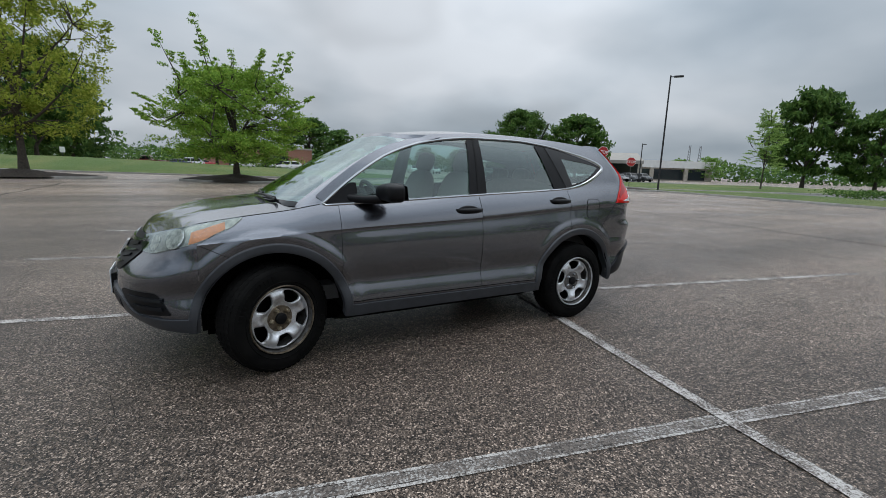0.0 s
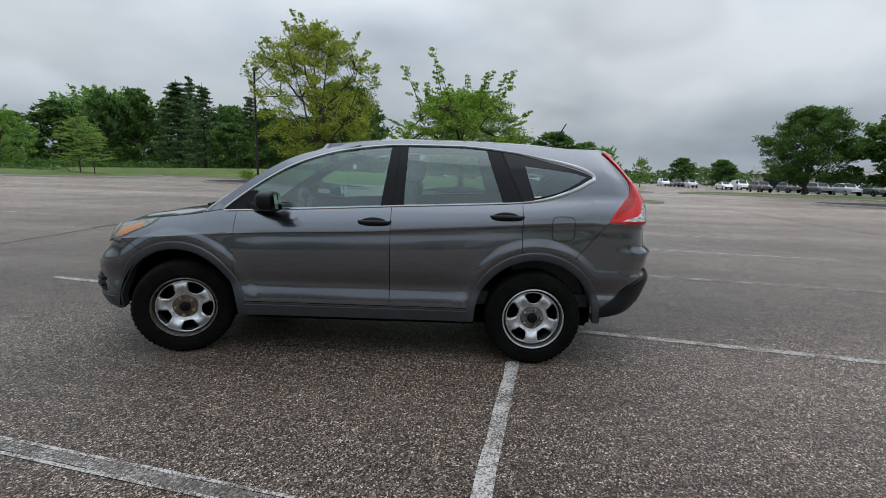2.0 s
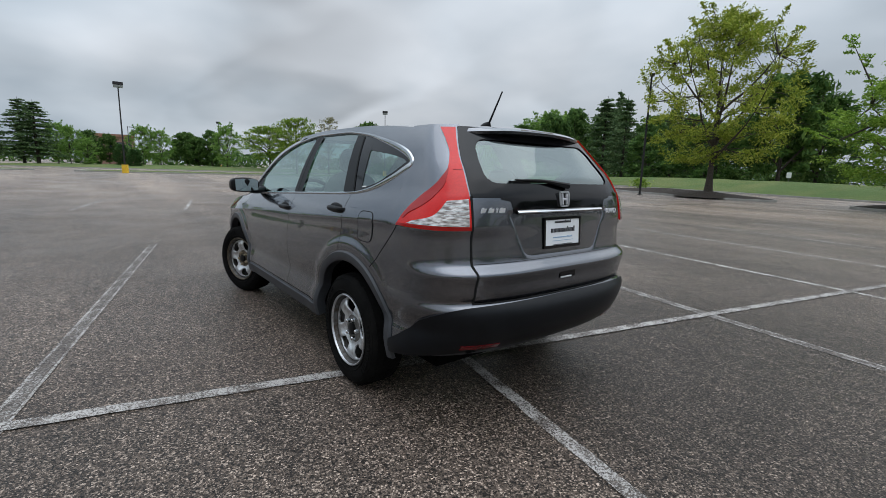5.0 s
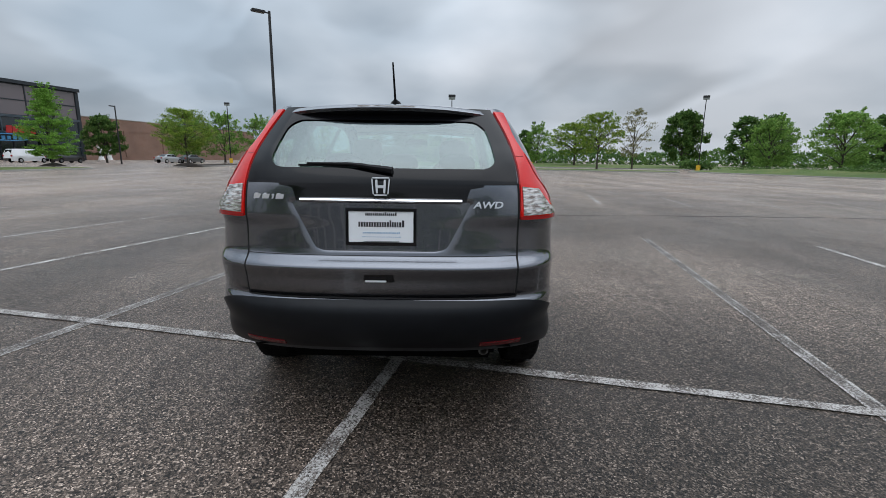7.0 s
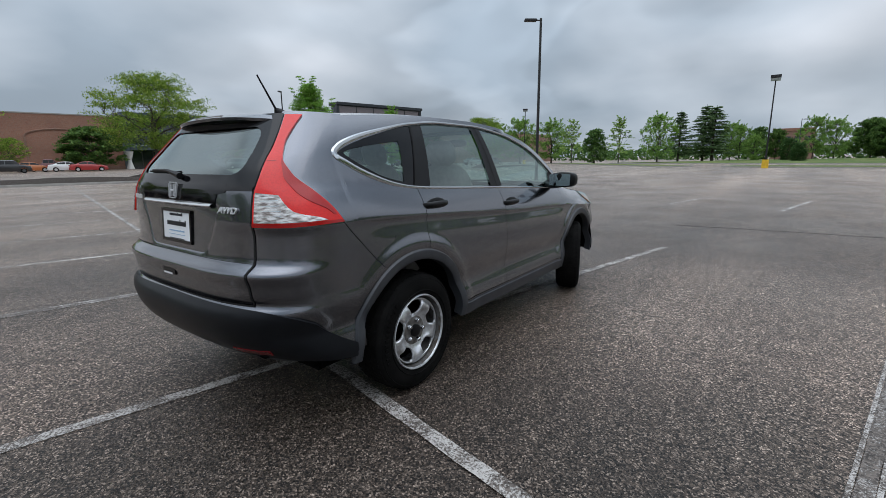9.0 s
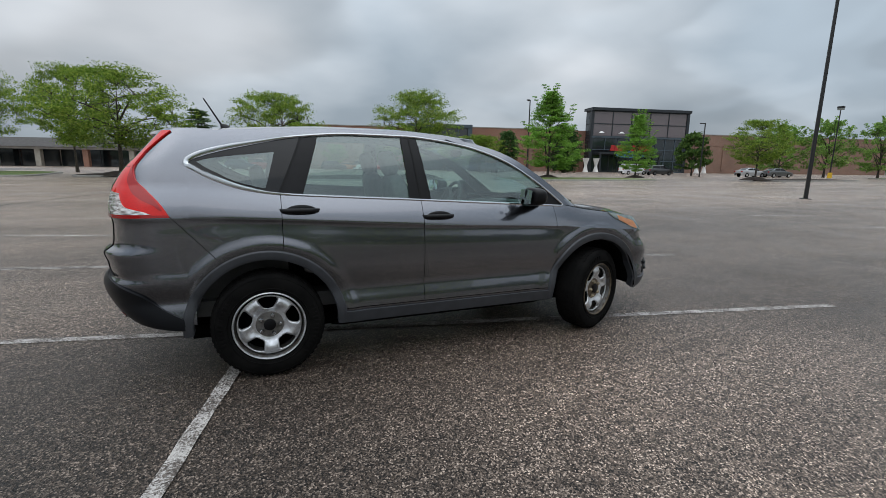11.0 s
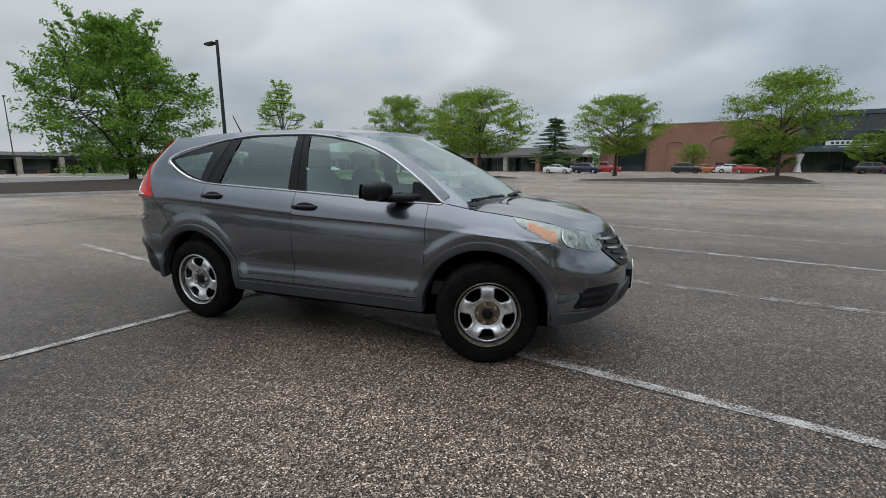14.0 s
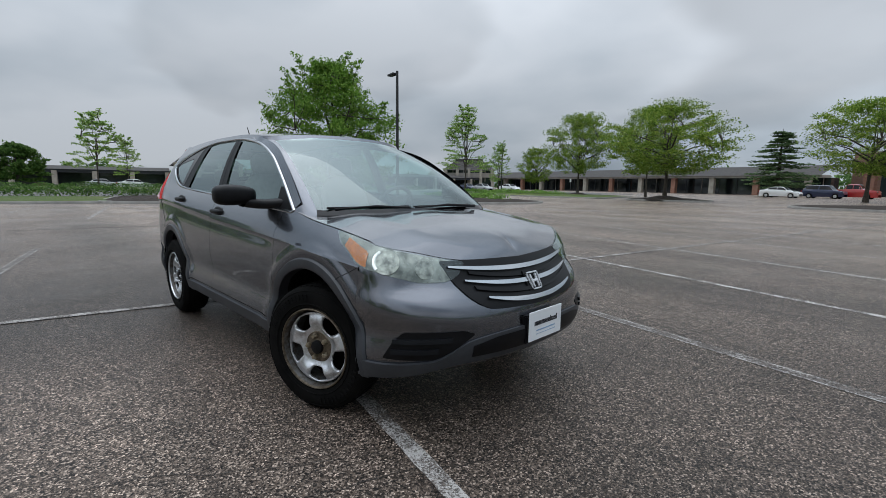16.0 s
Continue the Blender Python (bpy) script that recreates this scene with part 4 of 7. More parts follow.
# side glass, pillars between, chrome frame
def glass_panel(x0, x1, inset, side, n=24, top=0.0, low=0.0):
    bm = bmesh.new()
    rows = []
    for x in steps(x0, x1, n):
        a, b = pane_low(x) + low, pane_top(x) - top
        b = max(b, a + 0.004)
        rows.append([Vector((x, side * (half_width(x, z) - inset), z)) for z in (lerp(a, b, t) for t in steps(0, 1, 10))])
    grid(bm, rows)
    return bm

def upright(x0, x1, dx0, dx1, proud, side):
    """A pillar across the glass: x0..x1 at the belt, shifted by dx at the top."""
    bm = bmesh.new()
    rows = []
    for u in steps(0, 1, 4):
        rows.append([])
        for v in steps(0, 1, 12):
            x = lerp(lerp(x0, x1, u), lerp(dx0, dx1, u), v)
            z = lerp(pane_low(x) + 0.004, pane_top(x) - 0.006, v)
            rows[-1].append(Vector((x, side * (half_width(x, z) + proud), z)))
    grid(bm, rows)
    return bm

for s in (1, -1):
    part("front_side_glass", glass_panel(-0.80, 0.20, 0.010, s), GLASS, car, "tinted front side window")
    part("rear_side_glass", glass_panel(0.20, 1.15, 0.010, s), GLASS_DARK, car, "tinted rear side window")
    part("quarter_glass", glass_panel(1.14, 1.692, 0.008, s), GLASS_DARK, car, "tinted quarter window")
    if s < 0:
        for k, (a, b, c, d) in enumerate(((1.245, 1.262, 1.206, 1.224), (1.268, 1.318, 1.212, 1.219))):
            bm = bmesh.new()
            grid(bm, [[Vector((x, s * (half_width(x, z) - 0.005), z)) for z in (c + 0.1 * (x - 1.245), d + 0.1 * (x - 1.245))] for x in steps(a, b, 3)])
            part("sticker", bm, WHITE_METAL, car, "small pale window sticker")
    part("centre_pillar", upright(0.165, 0.330, 0.225, 0.345, -0.002, s), PLASTIC, car, "satin black pillar trim")
    part("rear_door_pillar", upright(1.045, 1.195, 0.925, 1.045, -0.002, s), PLASTIC, car, "satin black pillar trim")
    def frit_low(x):
        return min(pane_low(x) + 0.016 + max(0.0, (x - 1.45) * 0.10), pane_top(x) - 0.002)

    def frit_top(x):
        return max(frit_low(x) + 0.001, pane_top(x) - lerp(0.078, 0.022, min(1, max(0, (x - 1.15) / 0.45))))

    bm = bmesh.new()
    for lo, hi in ((lambda x: pane_low(x) + 0.001, frit_low), (frit_top, lambda x: pane_top(x) - 0.001)):
        grid(bm, [[Vector((x, s * (half_width(x, z) - 0.005), z)) for z in steps(lo(x), max(lo(x) + 0.001, hi(x)), 3)] for x in steps(1.06, 1.690, 40)])
    part("quarter_border", bm, GLOSS_BLACK, car, "black border of the quarter window")
    part("quarter_border", upright(1.190, 1.272, 1.040, 1.185, -0.0045, s), GLOSS_BLACK, car)
    bm = bmesh.new()
    rows = [[Vector((x, s * (half_width(x, z) - 0.003), z)) for z in steps(pane_low(x) + 0.002, max(pane_low(x) + 0.004, min(pane_top(x) - 0.004, 1.205)), 5)] for x in steps(-0.955, -0.735, 10)]
    grid(bm, rows)
    part("mirror_gusset", bm, PLASTIC, car)
    # bright trim all round the glass
    def trim_half(x):
        t = min(1.0, max(0.0, (x - 1.10) / 0.5))
        return 0.0095 + 0.0085 * t * t * (3 - 2 * t)

    loop = [(x, pane_low(x) + 0.003 - trim_half(x)) for x in steps(-0.955, 1.66, 60)]
    loop += [(1.676 + 0.026 * math.cos(t), 1.364 + 0.024 * math.sin(t)) for t in steps(-1.0, 1.15, 9)]
    loop += [(x, pane_top(x) - 0.001 + trim_half(x)) for x in steps(1.66, -0.95, 70)] + [(-0.972, 1.070)]
    wide = lambda i: trim_half(loop[i][0])
    bm = bmesh.new()
    n = len(loop)
    rings = []
    for i, (x, z) in enumerate(loop):
        px, pz = loop[i - 1]
        nx, nz = loop[(i + 1) % n]
        d = Vector((nx - px, 0, nz - pz)).normalized()
        k = Vector((-d.z, 0, d.x)) * wide(i)
        c = Vector((x, s * half_width(x, z), z))
        o = Vector((0, s, 0))
        rings.append([bm.verts.new(p) for p in (c - k - 0.004 * o, c - k * 0.7 + 0.006 * o, c + 0.0085 * o, c + k * 0.7 + 0.006 * o, c + k - 0.004 * o)])
    for a, b in zip(rings, rings[1:] + rings[:1]):
        for k in range(4):
            bm.faces.new((a[k], a[k + 1], b[k + 1], b[k]))
    part("window_trim", bm, SATIN, car, "bright metal trim round the side windows")
    # thin black lines where the doors meet above the belt
    for x0, x1 in ((0.247, 0.285), (1.188, 1.035)):
        part("door_joint", upright(x0 - 0.004, x0 + 0.004, x1 - 0.004, x1 + 0.004, 0.001, s), JOINT, car)

# dark lining behind the panels, floor and wheel wells
for s in (1, -1):
    bm = bmesh.new()
    grid(bm, [[Vector((x, s * (half_width(x, z) - 0.03), z)) for z in steps(arch_floor(x, 0.30) + 0.02, belt(x) - 0.03, 6)] for x in steps(-1.68, 1.68, 60)])
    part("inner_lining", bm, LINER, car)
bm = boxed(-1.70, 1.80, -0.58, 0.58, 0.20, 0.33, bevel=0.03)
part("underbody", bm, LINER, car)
# wide near-black pan out to the sills, added to deepen the shade beneath
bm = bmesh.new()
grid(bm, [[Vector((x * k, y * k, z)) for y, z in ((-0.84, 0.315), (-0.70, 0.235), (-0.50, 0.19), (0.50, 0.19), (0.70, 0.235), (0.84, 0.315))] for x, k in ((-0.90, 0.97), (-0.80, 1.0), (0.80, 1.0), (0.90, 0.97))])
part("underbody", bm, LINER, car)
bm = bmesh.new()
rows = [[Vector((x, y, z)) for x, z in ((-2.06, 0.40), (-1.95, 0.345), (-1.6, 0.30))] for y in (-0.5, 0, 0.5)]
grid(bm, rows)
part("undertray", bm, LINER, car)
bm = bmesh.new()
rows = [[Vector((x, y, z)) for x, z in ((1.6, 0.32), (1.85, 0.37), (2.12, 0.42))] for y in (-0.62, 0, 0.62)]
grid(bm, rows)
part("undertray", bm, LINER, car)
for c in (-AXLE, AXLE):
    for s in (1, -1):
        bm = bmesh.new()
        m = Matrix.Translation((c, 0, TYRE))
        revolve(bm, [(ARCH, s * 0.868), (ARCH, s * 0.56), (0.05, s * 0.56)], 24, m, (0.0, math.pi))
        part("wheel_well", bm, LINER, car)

# arch trims
for c in (-AXLE, AXLE):
    for s in (1, -1):
        bm = bmesh.new()
        rows = []
        a0, a1 = (-0.06, math.pi + 0.05)
        if c > 0:
            a0, a1 = (-0.04, math.pi + 0.06)
        for t in steps(a0, a1, 44):
            ct, st = math.cos(t), math.sin(t)
            row = []
            for r, o in ((ARCH - 0.012, -0.05), (ARCH - 0.010, 0.010), (ARCH + 0.004, 0.018), (ARCH + 0.042, 0.013), (ARCH + 0.050, -0.004)):
                x, z = c + r * ct, TYRE + r * st
                q = q_of(x, z)
                p = skin(q, z) + outward(q, z) * o
                row.append(Vector((p.x, s * p.y, p.z)))
            rows.append(row)
        grid(bm, rows)
        part("arch_trim", bm, CLADDING, car, "grey plastic wheel arch trim")

# bumpers
part("front_lower_bumper", sheet(lambda u, z: u * 0.995, Curve((0, 0.40), (0.4, 0.395), (0.65, 0.350), (1, 0.325)), Curve((0, 0.528), (0.18, 0.524), (0.36, 0.505), (0.55, 0.420), (0.72, 0.412), (1, 0.408)), 40, 6, 0.0, None, 0.014), CLADDING, car, "dark grey lower front bumper")
part("intake", sheet(lambda u, z: lerp(0.0, 0.36, u), lambda u: 0.43, Curve((0, 0.512), (0.6, 0.508), (1, 0.480)), 12, 4, 0.012, None, 0.006), PLASTIC, car, "black lower intake")
part("rear_lower_bumper", sheet(lambda u, z: lerp(2.02, 3, u), Curve((0, 0.370), (0.3, 0.405), (0.6, 0.432), (1, 0.445)), Curve((0, 0.44), (0.1, 0.515), (0.2, 0.600), (0.4, 0.655), (0.55, 0.668), (1, 0.676)), 40, 14, 0.0, None, 0.014), BUMPER, car, "dark grey plastic rear bumper")
part("rear_valance", sheet(lambda u, z: lerp(2.35, 3, u), lambda u: 0.408, lambda u: 0.446, 20, 3, 0.0, None, 0.012), CLADDING, car, "thin grey lower lip")
for s in (1, -1):
    part("rear_reflector", sheet(lambda u, z: q_tail(lerp(0.66, 0.46, u), z), lambda u: 0.452, lambda u: 0.474, 8, 2, 0.014, s, 0.004), REFLECTOR_RED, car, "dark red bumper reflector")
    # recess round the fog lamp blank, with two bars
    fog = part("fog_recess", sheet(lambda u, z: lerp(0.354, 0.80, u), Curve((0, 0.528), (0.2, 0.470), (0.42, 0.428), (1, 0.436)), Curve((0, 0.536), (0.13, 0.556), (0.76, 0.560), (0.9, 0.520), (1, 0.445)), 24, 8, 0.002, s, 0.002), PLASTIC, car, "black fog lamp recess")
    for z in (0.462, 0.508):
        part("recess_bar", sheet(lambda u, zz: lerp(0.52 if z < 0.5 else 0.46, 0.76, u), lambda u: z, lambda u: z + 0.020, 10, 2, 0.004, s, 0.014), BUMPER, fog)

# headlamps
def lamp_q(u, z):
    return lerp(0.345, 1.0, u / 0.66) if u < 0.66 else 1 + (u - 0.66) / 0.34 * 0.073

LAMP_LOW = Curve((0, 0.842), (0.05, 0.785), (0.10, 0.770), (0.18, 0.770), (0.35, 0.800), (0.53, 0.834), (0.66, 0.848), (0.80, 0.895), (0.92, 0.935), (1, 0.980))
LAMP_HIGH = Curve((0, 0.852), (0.26, 0.902), (0.45, 0.930), (0.66, 0.946), (0.8, 0.965), (1, 0.988))
for s in (1, -1):
    hl = part("headlamp", sheet(lamp_q, LAMP_LOW, LAMP_HIGH, 30, 10, 0.006, s, 0.004), LENS, car, "hazed clear headlamp")
    part("lamp_housing", sheet(lamp_q, lambda u: LAMP_LOW(u) + 0.001, lambda u: LAMP_HIGH(u) - 0.001, 30, 8, 0.0015, s), LAMP_BOWL, hl)
    part("amber_marker", sheet(lambda u, z: lamp_q(lerp(0.57 + 0.5 * (z - 0.86), 0.87, u), z), lambda u: LAMP_LOW(lerp(0.57, 0.87, u)) + 0.006, lambda u: LAMP_HIGH(lerp(0.57, 0.87, u)) - lerp(0.034, 0.012, u), 14, 6, 0.004, s), LAMP_ORANGE, hl, "amber side marker lens")
    for uu, r in ((0.405, 0.062), (0.19, 0.046)):
        z = (LAMP_LOW(uu) + LAMP_HIGH(uu)) / 2
        q = lamp_q(uu, z)
        p, n = skin(q, z), outward(q, z)
        m = Matrix.Translation(p - n * 0.001) @ n.to_track_quat("Y", "Z").to_matrix().to_4x4()
        flip = Matrix.Diagonal((1, s, 1, 1))
        bm = revolve(bmesh.new(), [(0.0, 0.0040), (r * 0.6, 0.0042), (r, 0.0045), (r * 1.03, 0.002)], 28, flip @ m)
        cup = part("reflector", bm, LAMP_CUP, hl)
        if uu > 0.3:
            bm = revolve(bmesh.new(), [(r * 0.80, 0.0052), (r * 0.93, 0.0068), (r * 1.06, 0.0052)], 18, flip @ m, (radians(-38), radians(62)))
            part("bright_arc", bm, REFLECTOR, cup, "bright curved edge of the lamp bowl")

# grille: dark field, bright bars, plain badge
def grille_q(u, z):
    return 0.455 * u

grille = part("grille", sheet(grille_q, Curve((0, 0.618), (0.5, 0.634), (0.88, 0.750), (1, 0.850)), lambda u: lerp(0.846, 0.861, u), 22, 8, 0.0, None, 0.006), PLASTIC, car, "black grille with bright bars")
for z, w, h in ((0.797, 0.50, 0.021), (0.729, 0.44, 0.019), (0.650, 0.36, 0.019)):
    part("grille_bar", sheet(lambda u, zz: q_nose(lerp(0.050 if z == 0.729 else 0.0, w, u), zz), lambda u: z + 0.034 * u * u - h / 2 * (1 - 0.6 * u ** 3), lambda u: z + 0.034 * u * u + h / 2 * (1 - 0.6 * u ** 3), 16, 3, 0.006, None, 0.014), SATIN, grille, "bright grille bar")
for z in (0.760, 0.690):
    part("grille_slat", sheet(lambda u, zz: q_nose(u * 0.40, zz), lambda u: z + 0.04 * u * u - 0.008, lambda u: z + 0.04 * u * u + 0.008, 14, 2, 0.004, None, 0.012), PLASTIC, grille)


def emblem(m, parent, scale):
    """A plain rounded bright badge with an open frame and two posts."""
    bm = bmesh.new()
    for x0, x1, z0, z1 in ((-0.5, -0.43, -0.42, 0.42), (0.43, 0.5, -0.42, 0.42), (-0.46, 0.46, 0.41, 0.48), (-0.42, 0.42, -0.48, -0.41),
                           (-0.29, -0.17, -0.36, 0.36), (0.17, 0.29, -0.36, 0.36), (-0.2, 0.2, -0.08, 0.06)):
        box(bm, x0 * scale, x1 * scale, -0.006, 0.006, z0 * scale, z1 * scale, bevel=0.003 * scale / 0.1)
    for v in bm.verts:
        v.co.x *= 0.90 + 0.20 * v.co.z / scale
    bmesh.ops.transform(bm, matrix=m, verts=bm.verts)
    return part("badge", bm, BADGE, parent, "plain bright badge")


emblem(pose(nose(0.730) - 0.026, 0, 0.730, 30, 0, 90), car, 0.103)
bm = boxed(-0.065, 0.065, -0.004, 0.004, -0.06, 0.06, bevel=0.003)
bmesh.ops.transform(bm, matrix=pose(nose(0.730) - 0.014, 0, 0.730, 30, 0, 90), verts=bm.verts)
part("badge_base", bm, PLASTIC, grille)


def number_plate(m, frame_material, parent, w, h, rear):
    base = part("dealer_plate", boxed(-w / 2, w / 2, -0.003, 0.003, -h / 2, h / 2, bevel=0.002), PLATE_WHITE, parent, "white dealer plate with dark and blue bars")
    base.matrix_local = m
    if rear:
        bm = bmesh.new()
        t = 0.010
        box(bm, -w / 2 - t, w / 2 + t, -0.005, 0.007, h / 2 - 0.004, h / 2 + t), box(bm, -w / 2 - t, w / 2 + t, -0.005, 0.007, -h / 2 - t, -h / 2 + 0.006)
        box(bm, -w / 2 - t, -w / 2 + 0.003, -0.005, 0.006, -h / 2, h / 2), box(bm, w / 2 - 0.003, w / 2 + t, -0.005, 0.006, -h / 2, h / 2)
        part("plate_frame", bm, frame_material, base, "black plate frame")
    lines = [(-0.105, 0.105, 0.014, 0.034, 0.0045, INK), (-0.085, 0.085, -0.026, 0.010, 0.003, INK_BLUE), (-0.09, 0.09, -0.045, 0.004, 0.004, INK_BLUE)]
    if rear:
        lines += [(-0.07, 0.07, 0.058, 0.017, 0.0035, INK), (-0.08, 0.08, -0.066, 0.006, 0.003, INK)]
    for x0, x1, z, hh, stroke, mat in lines:
        # a row of plain letter-sized bars
        x, k = x0, 0
        while x < x1 - 0.004:
            wide = stroke * random.uniform(1.3, 2.2)
            part("plate_bar", boxed(x, x + wide, 0.003, 0.0045, z - hh / 2 * 0.8, z + hh / 2 * (1.0 if k in (0, 5) else 0.5)), mat, base, smooth=False)
            x, k = x + wide + stroke * 0.75, k + 1
    return base


number_plate(pose(nose(0.515) - 0.026, 0, 0.515, 0, 0, 90), PLASTIC, car, 0.30, 0.155, False)
part("plate_holder", boxed(nose(0.515) - 0.020, nose(0.515) + 0.08, -0.16, 0.16, 0.43, 0.575, bevel=0.006), PLASTIC, car)

# tailgate: black upper field, glass, spoiler, bright bar, lamps
edge_y = Curve((0.5, 0.630), (1.06, 0.632), (1.24, 0.624), (1.36, 0.600), (1.45, 0.566), (1.56, 0.512))

def gate(u0, u1, z0, z1, nu, nz, off, bm):
    for s in (1, -1):
        rows = []
        for u in steps(u0, u1, nu):
            rows.append([])
            for z in steps(z0, z1, nz):
                q = q_tail(u * edge_y(z), z)
                p = skin(q, z) + outward(q, z) * off
                rows[-1].append(Vector((p.x, s * p.y, p.z)))
        grid(bm, rows)
    return bm

def gate_skin():
    bm = bmesh.new()
    for s in (1, -1):
        rows = []
        for u in steps(0, 0.985, 44):
            rows.append([])
            for z in steps(0.694, 0.826, 10) + [0.829, 0.832, 0.836, 0.840, 0.848, 0.856, 0.864, 0.870, 0.874, 0.879] + steps(0.888, 1.21, 30):
                y = u * edge_y(z)
                q = q_tail(y, z)
                side = min(1, max(0, (0.315 + 0.52 * (z - 0.92) - y) / 0.06))
                rise = min(1, max(0, (z - 0.895) / 0.03)) * min(1, max(0, (1.130 - z) / 0.012))
                p = skin(q, z) + outward(q, z) * (0.004 - 0.020 * side * rise)
                rows[-1].append(Vector((p.x, s * p.y, p.z)))
        grid(bm, rows)
    return bm


tailgate = part("tailgate", gate_skin(), CAR_PAINT, car, angle=28)
part("rear_window", gate(0, 0.88, 1.272, 1.495, 16, 10, -0.002, bmesh.new()), GLASS_REAR, tailgate, "tinted rear window")
bm = bmesh.new()
def glass_edge(z):
    """Side edge of the clear rear glass, with rounded corners."""
    d = min(1, max(0, min(z - 1.272, 1.495 - z) / 0.055))
    return 0.845 - 0.115 * (1 - math.sqrt(1 - (1 - d) ** 2))
for s in (1, -1):
    rows = []
    for z in [1.207, 1.24] + [1.272 + 0.055 * (k / 8) ** 2 for k in range(9)] + steps(1.34, 1.43, 6) + [1.495 - 0.055 * (k / 8) ** 2 for k in range(8, -1, -1)] + [1.53, 1.56]:
        rows.append([])
        for u in steps(glass_edge(z), 0.99, 8):
            q = q_tail(u * edge_y(z), z)
            p = skin(q, z) + outward(q, z) * 0.004
            rows[-1].append(Vector((p.x, s * p.y, p.z)))
    grid(bm, rows)
gate(0, 0.732, 1.207, 1.272, 16, 3, 0.004, bm), gate(0, 0.732, 1.495, 1.56, 16, 4, 0.004, bm)
part("window_border", bm, GLOSS_BLACK, tailgate, "gloss black border of the rear window")
part("badge_panel", gate(0, 0.985, 1.203, 1.222, 20, 2, 0.007, bmesh.new()), GLOSS_BLACK, tailgate, "gloss black panel under the rear window")
part("badge_panel", sheet(lambda u, z: q_tail(u * (0.385 + 0.9 * (z - 1.126) ** 1.4 + 0.055 * (z > 1.19)), z), lambda u: 1.126, lambda u: 1.204, 14, 8, 0.007), GLOSS_BLACK, tailgate)
bm = bmesh.new()
rows = [[Vector((tail(z) + 0.006 + 0.018 * math.sin(k / 6 * math.pi) - 0.09 * (y / 0.64) ** 4, y, z)) for k, z in enumerate(steps(1.118, 1.144, 6))] for y in steps(-0.365, 0.365, 24)]
grid(bm, rows)
part("tail_bar", bm, CHROME, tailgate, "bright bar over the plate")
emblem(pose(tail(1.192) + 0.016, 0, 1.194, 8, 0, -90), tailgate, 0.086)
number_plate(pose(2.172, 0, 1.012, 4, 0, -90), GLOSS_BLACK, tailgate, 0.300, 0.150, True)
part("gate_handle", boxed(tail(0.79) - 0.004, tail(0.79) + 0.008, -0.075, 0.065, 0.768, 0.815, bevel=0.005), GLOSS_BLACK, tailgate, "dark tailgate grip recess")
part("grip_lip", boxed(tail(0.79) + 0.004, tail(0.79) + 0.013, -0.07, 0.03, 0.769, 0.778, bevel=0.004), BADGE, tailgate)
part("tailgate_joint", gate(0, 0.995, 0.684, 0.693, 20, 2, 0.006, bmesh.new()), JOINT, tailgate)
part("tailgate_fold", gate(0, 0.985, 0.8785, 0.8815, 20, 1, 0.0055, bmesh.new()), JOINT, tailgate)
for s in (1, -1):
    part("tailgate_side_joint", sheet(lambda u, z: q_tail(lerp(0.985, 1.0, u) * edge_y(z), z), lambda u: 0.690, lambda u: 1.21, 1, 30, 0.003, s), JOINT, tailgate)

def lettering(text, size, m, material, parent):
    cu = bpy.data.curves.new("lettering", "FONT")
    cu.body, cu.size, cu.extrude, cu.align_x, cu.shear = text, size, 0.004, "CENTER", 0.2
    cu.offset = 0.0007
    tmp = new("lettering", cu)
    bpy.context.view_layer.update()
    me = bpy.data.meshes.new_from_object(tmp.evaluated_get(bpy.context.evaluated_depsgraph_get()))
    bpy.data.objects.remove(tmp)
    me.materials.append(material)
    ob = new("lettering", me)
    ob.parent = parent
    ob.matrix_local = m
    return ob

q = q_tail(0.475, 1.135)
lettering("AWD", 0.042, Matrix.Translation(skin(q, 1.102) + Vector((0.009, 0, 0))) @ pose(0, 0, 0, 80, 0, 96) @ Matrix.Diagonal((1.3, 1, 1, 1)), BADGE, tailgate)
for y0, y1 in ((0.585, 0.548), (0.543, 0.506), (0.500, 0.484), (0.478, 0.438)):
    bm = bmesh.new()
    y = (y0 + y1) / 2
    p = skin(q_tail(y, 1.145), 1.145)
    box(bm, p.x - 0.002, p.x + 0.007, -y0, -y1, 1.128, 1.157, Matrix(((1, 0, 0, 0), (0, 1, 0.25, -0.286), (0, 0, 1, 0), (0, 0, 0, 1))), bevel=0.004)
    part("model_badge", bm, BADGE, tailgate, "bright plain badge bars")
# spoiler
bm = bmesh.new()
rows = []
for w in steps(-1, 1, 34):
    a = abs(w)
    y = w * 0.545
    xr = 1.62 + (BACK_HEAD - 1.62) * (1 - (a * 0.93) ** 3.2) ** (1 / 3.2)
    e = roof_edge(xr) + 0.034 * (1 - a ** 2.2)
    k = 1 - 0.55 * a ** 4
    rows.append([Vector((xr - 0.05, y, e + 0.004)), Vector((xr + 0.03, y, e + 0.006)), Vector((xr + 0.105 * k, y, e - 0.006)), Vector((xr + 0.135 * k, y, e - 0.022)), Vector((xr + 0.125 * k, y, e - 0.036)), Vector((xr + 0.02, y * 0.99, e - 0.050))])
grid(bm, rows)
spoiler = part("spoiler", bm, CAR_PAINT, car, "grey roof spoiler")
bm = bmesh.new()
grid(bm, [[r[4] + Vector((-0.002, 0, -0.001)), r[5] + Vector((0.055, 0, -0.012)), r[5] + Vector((0.03, 0, -0.045))] for r in rows])
part("spoiler_underside", bm, GLOSS_BLACK, spoiler)
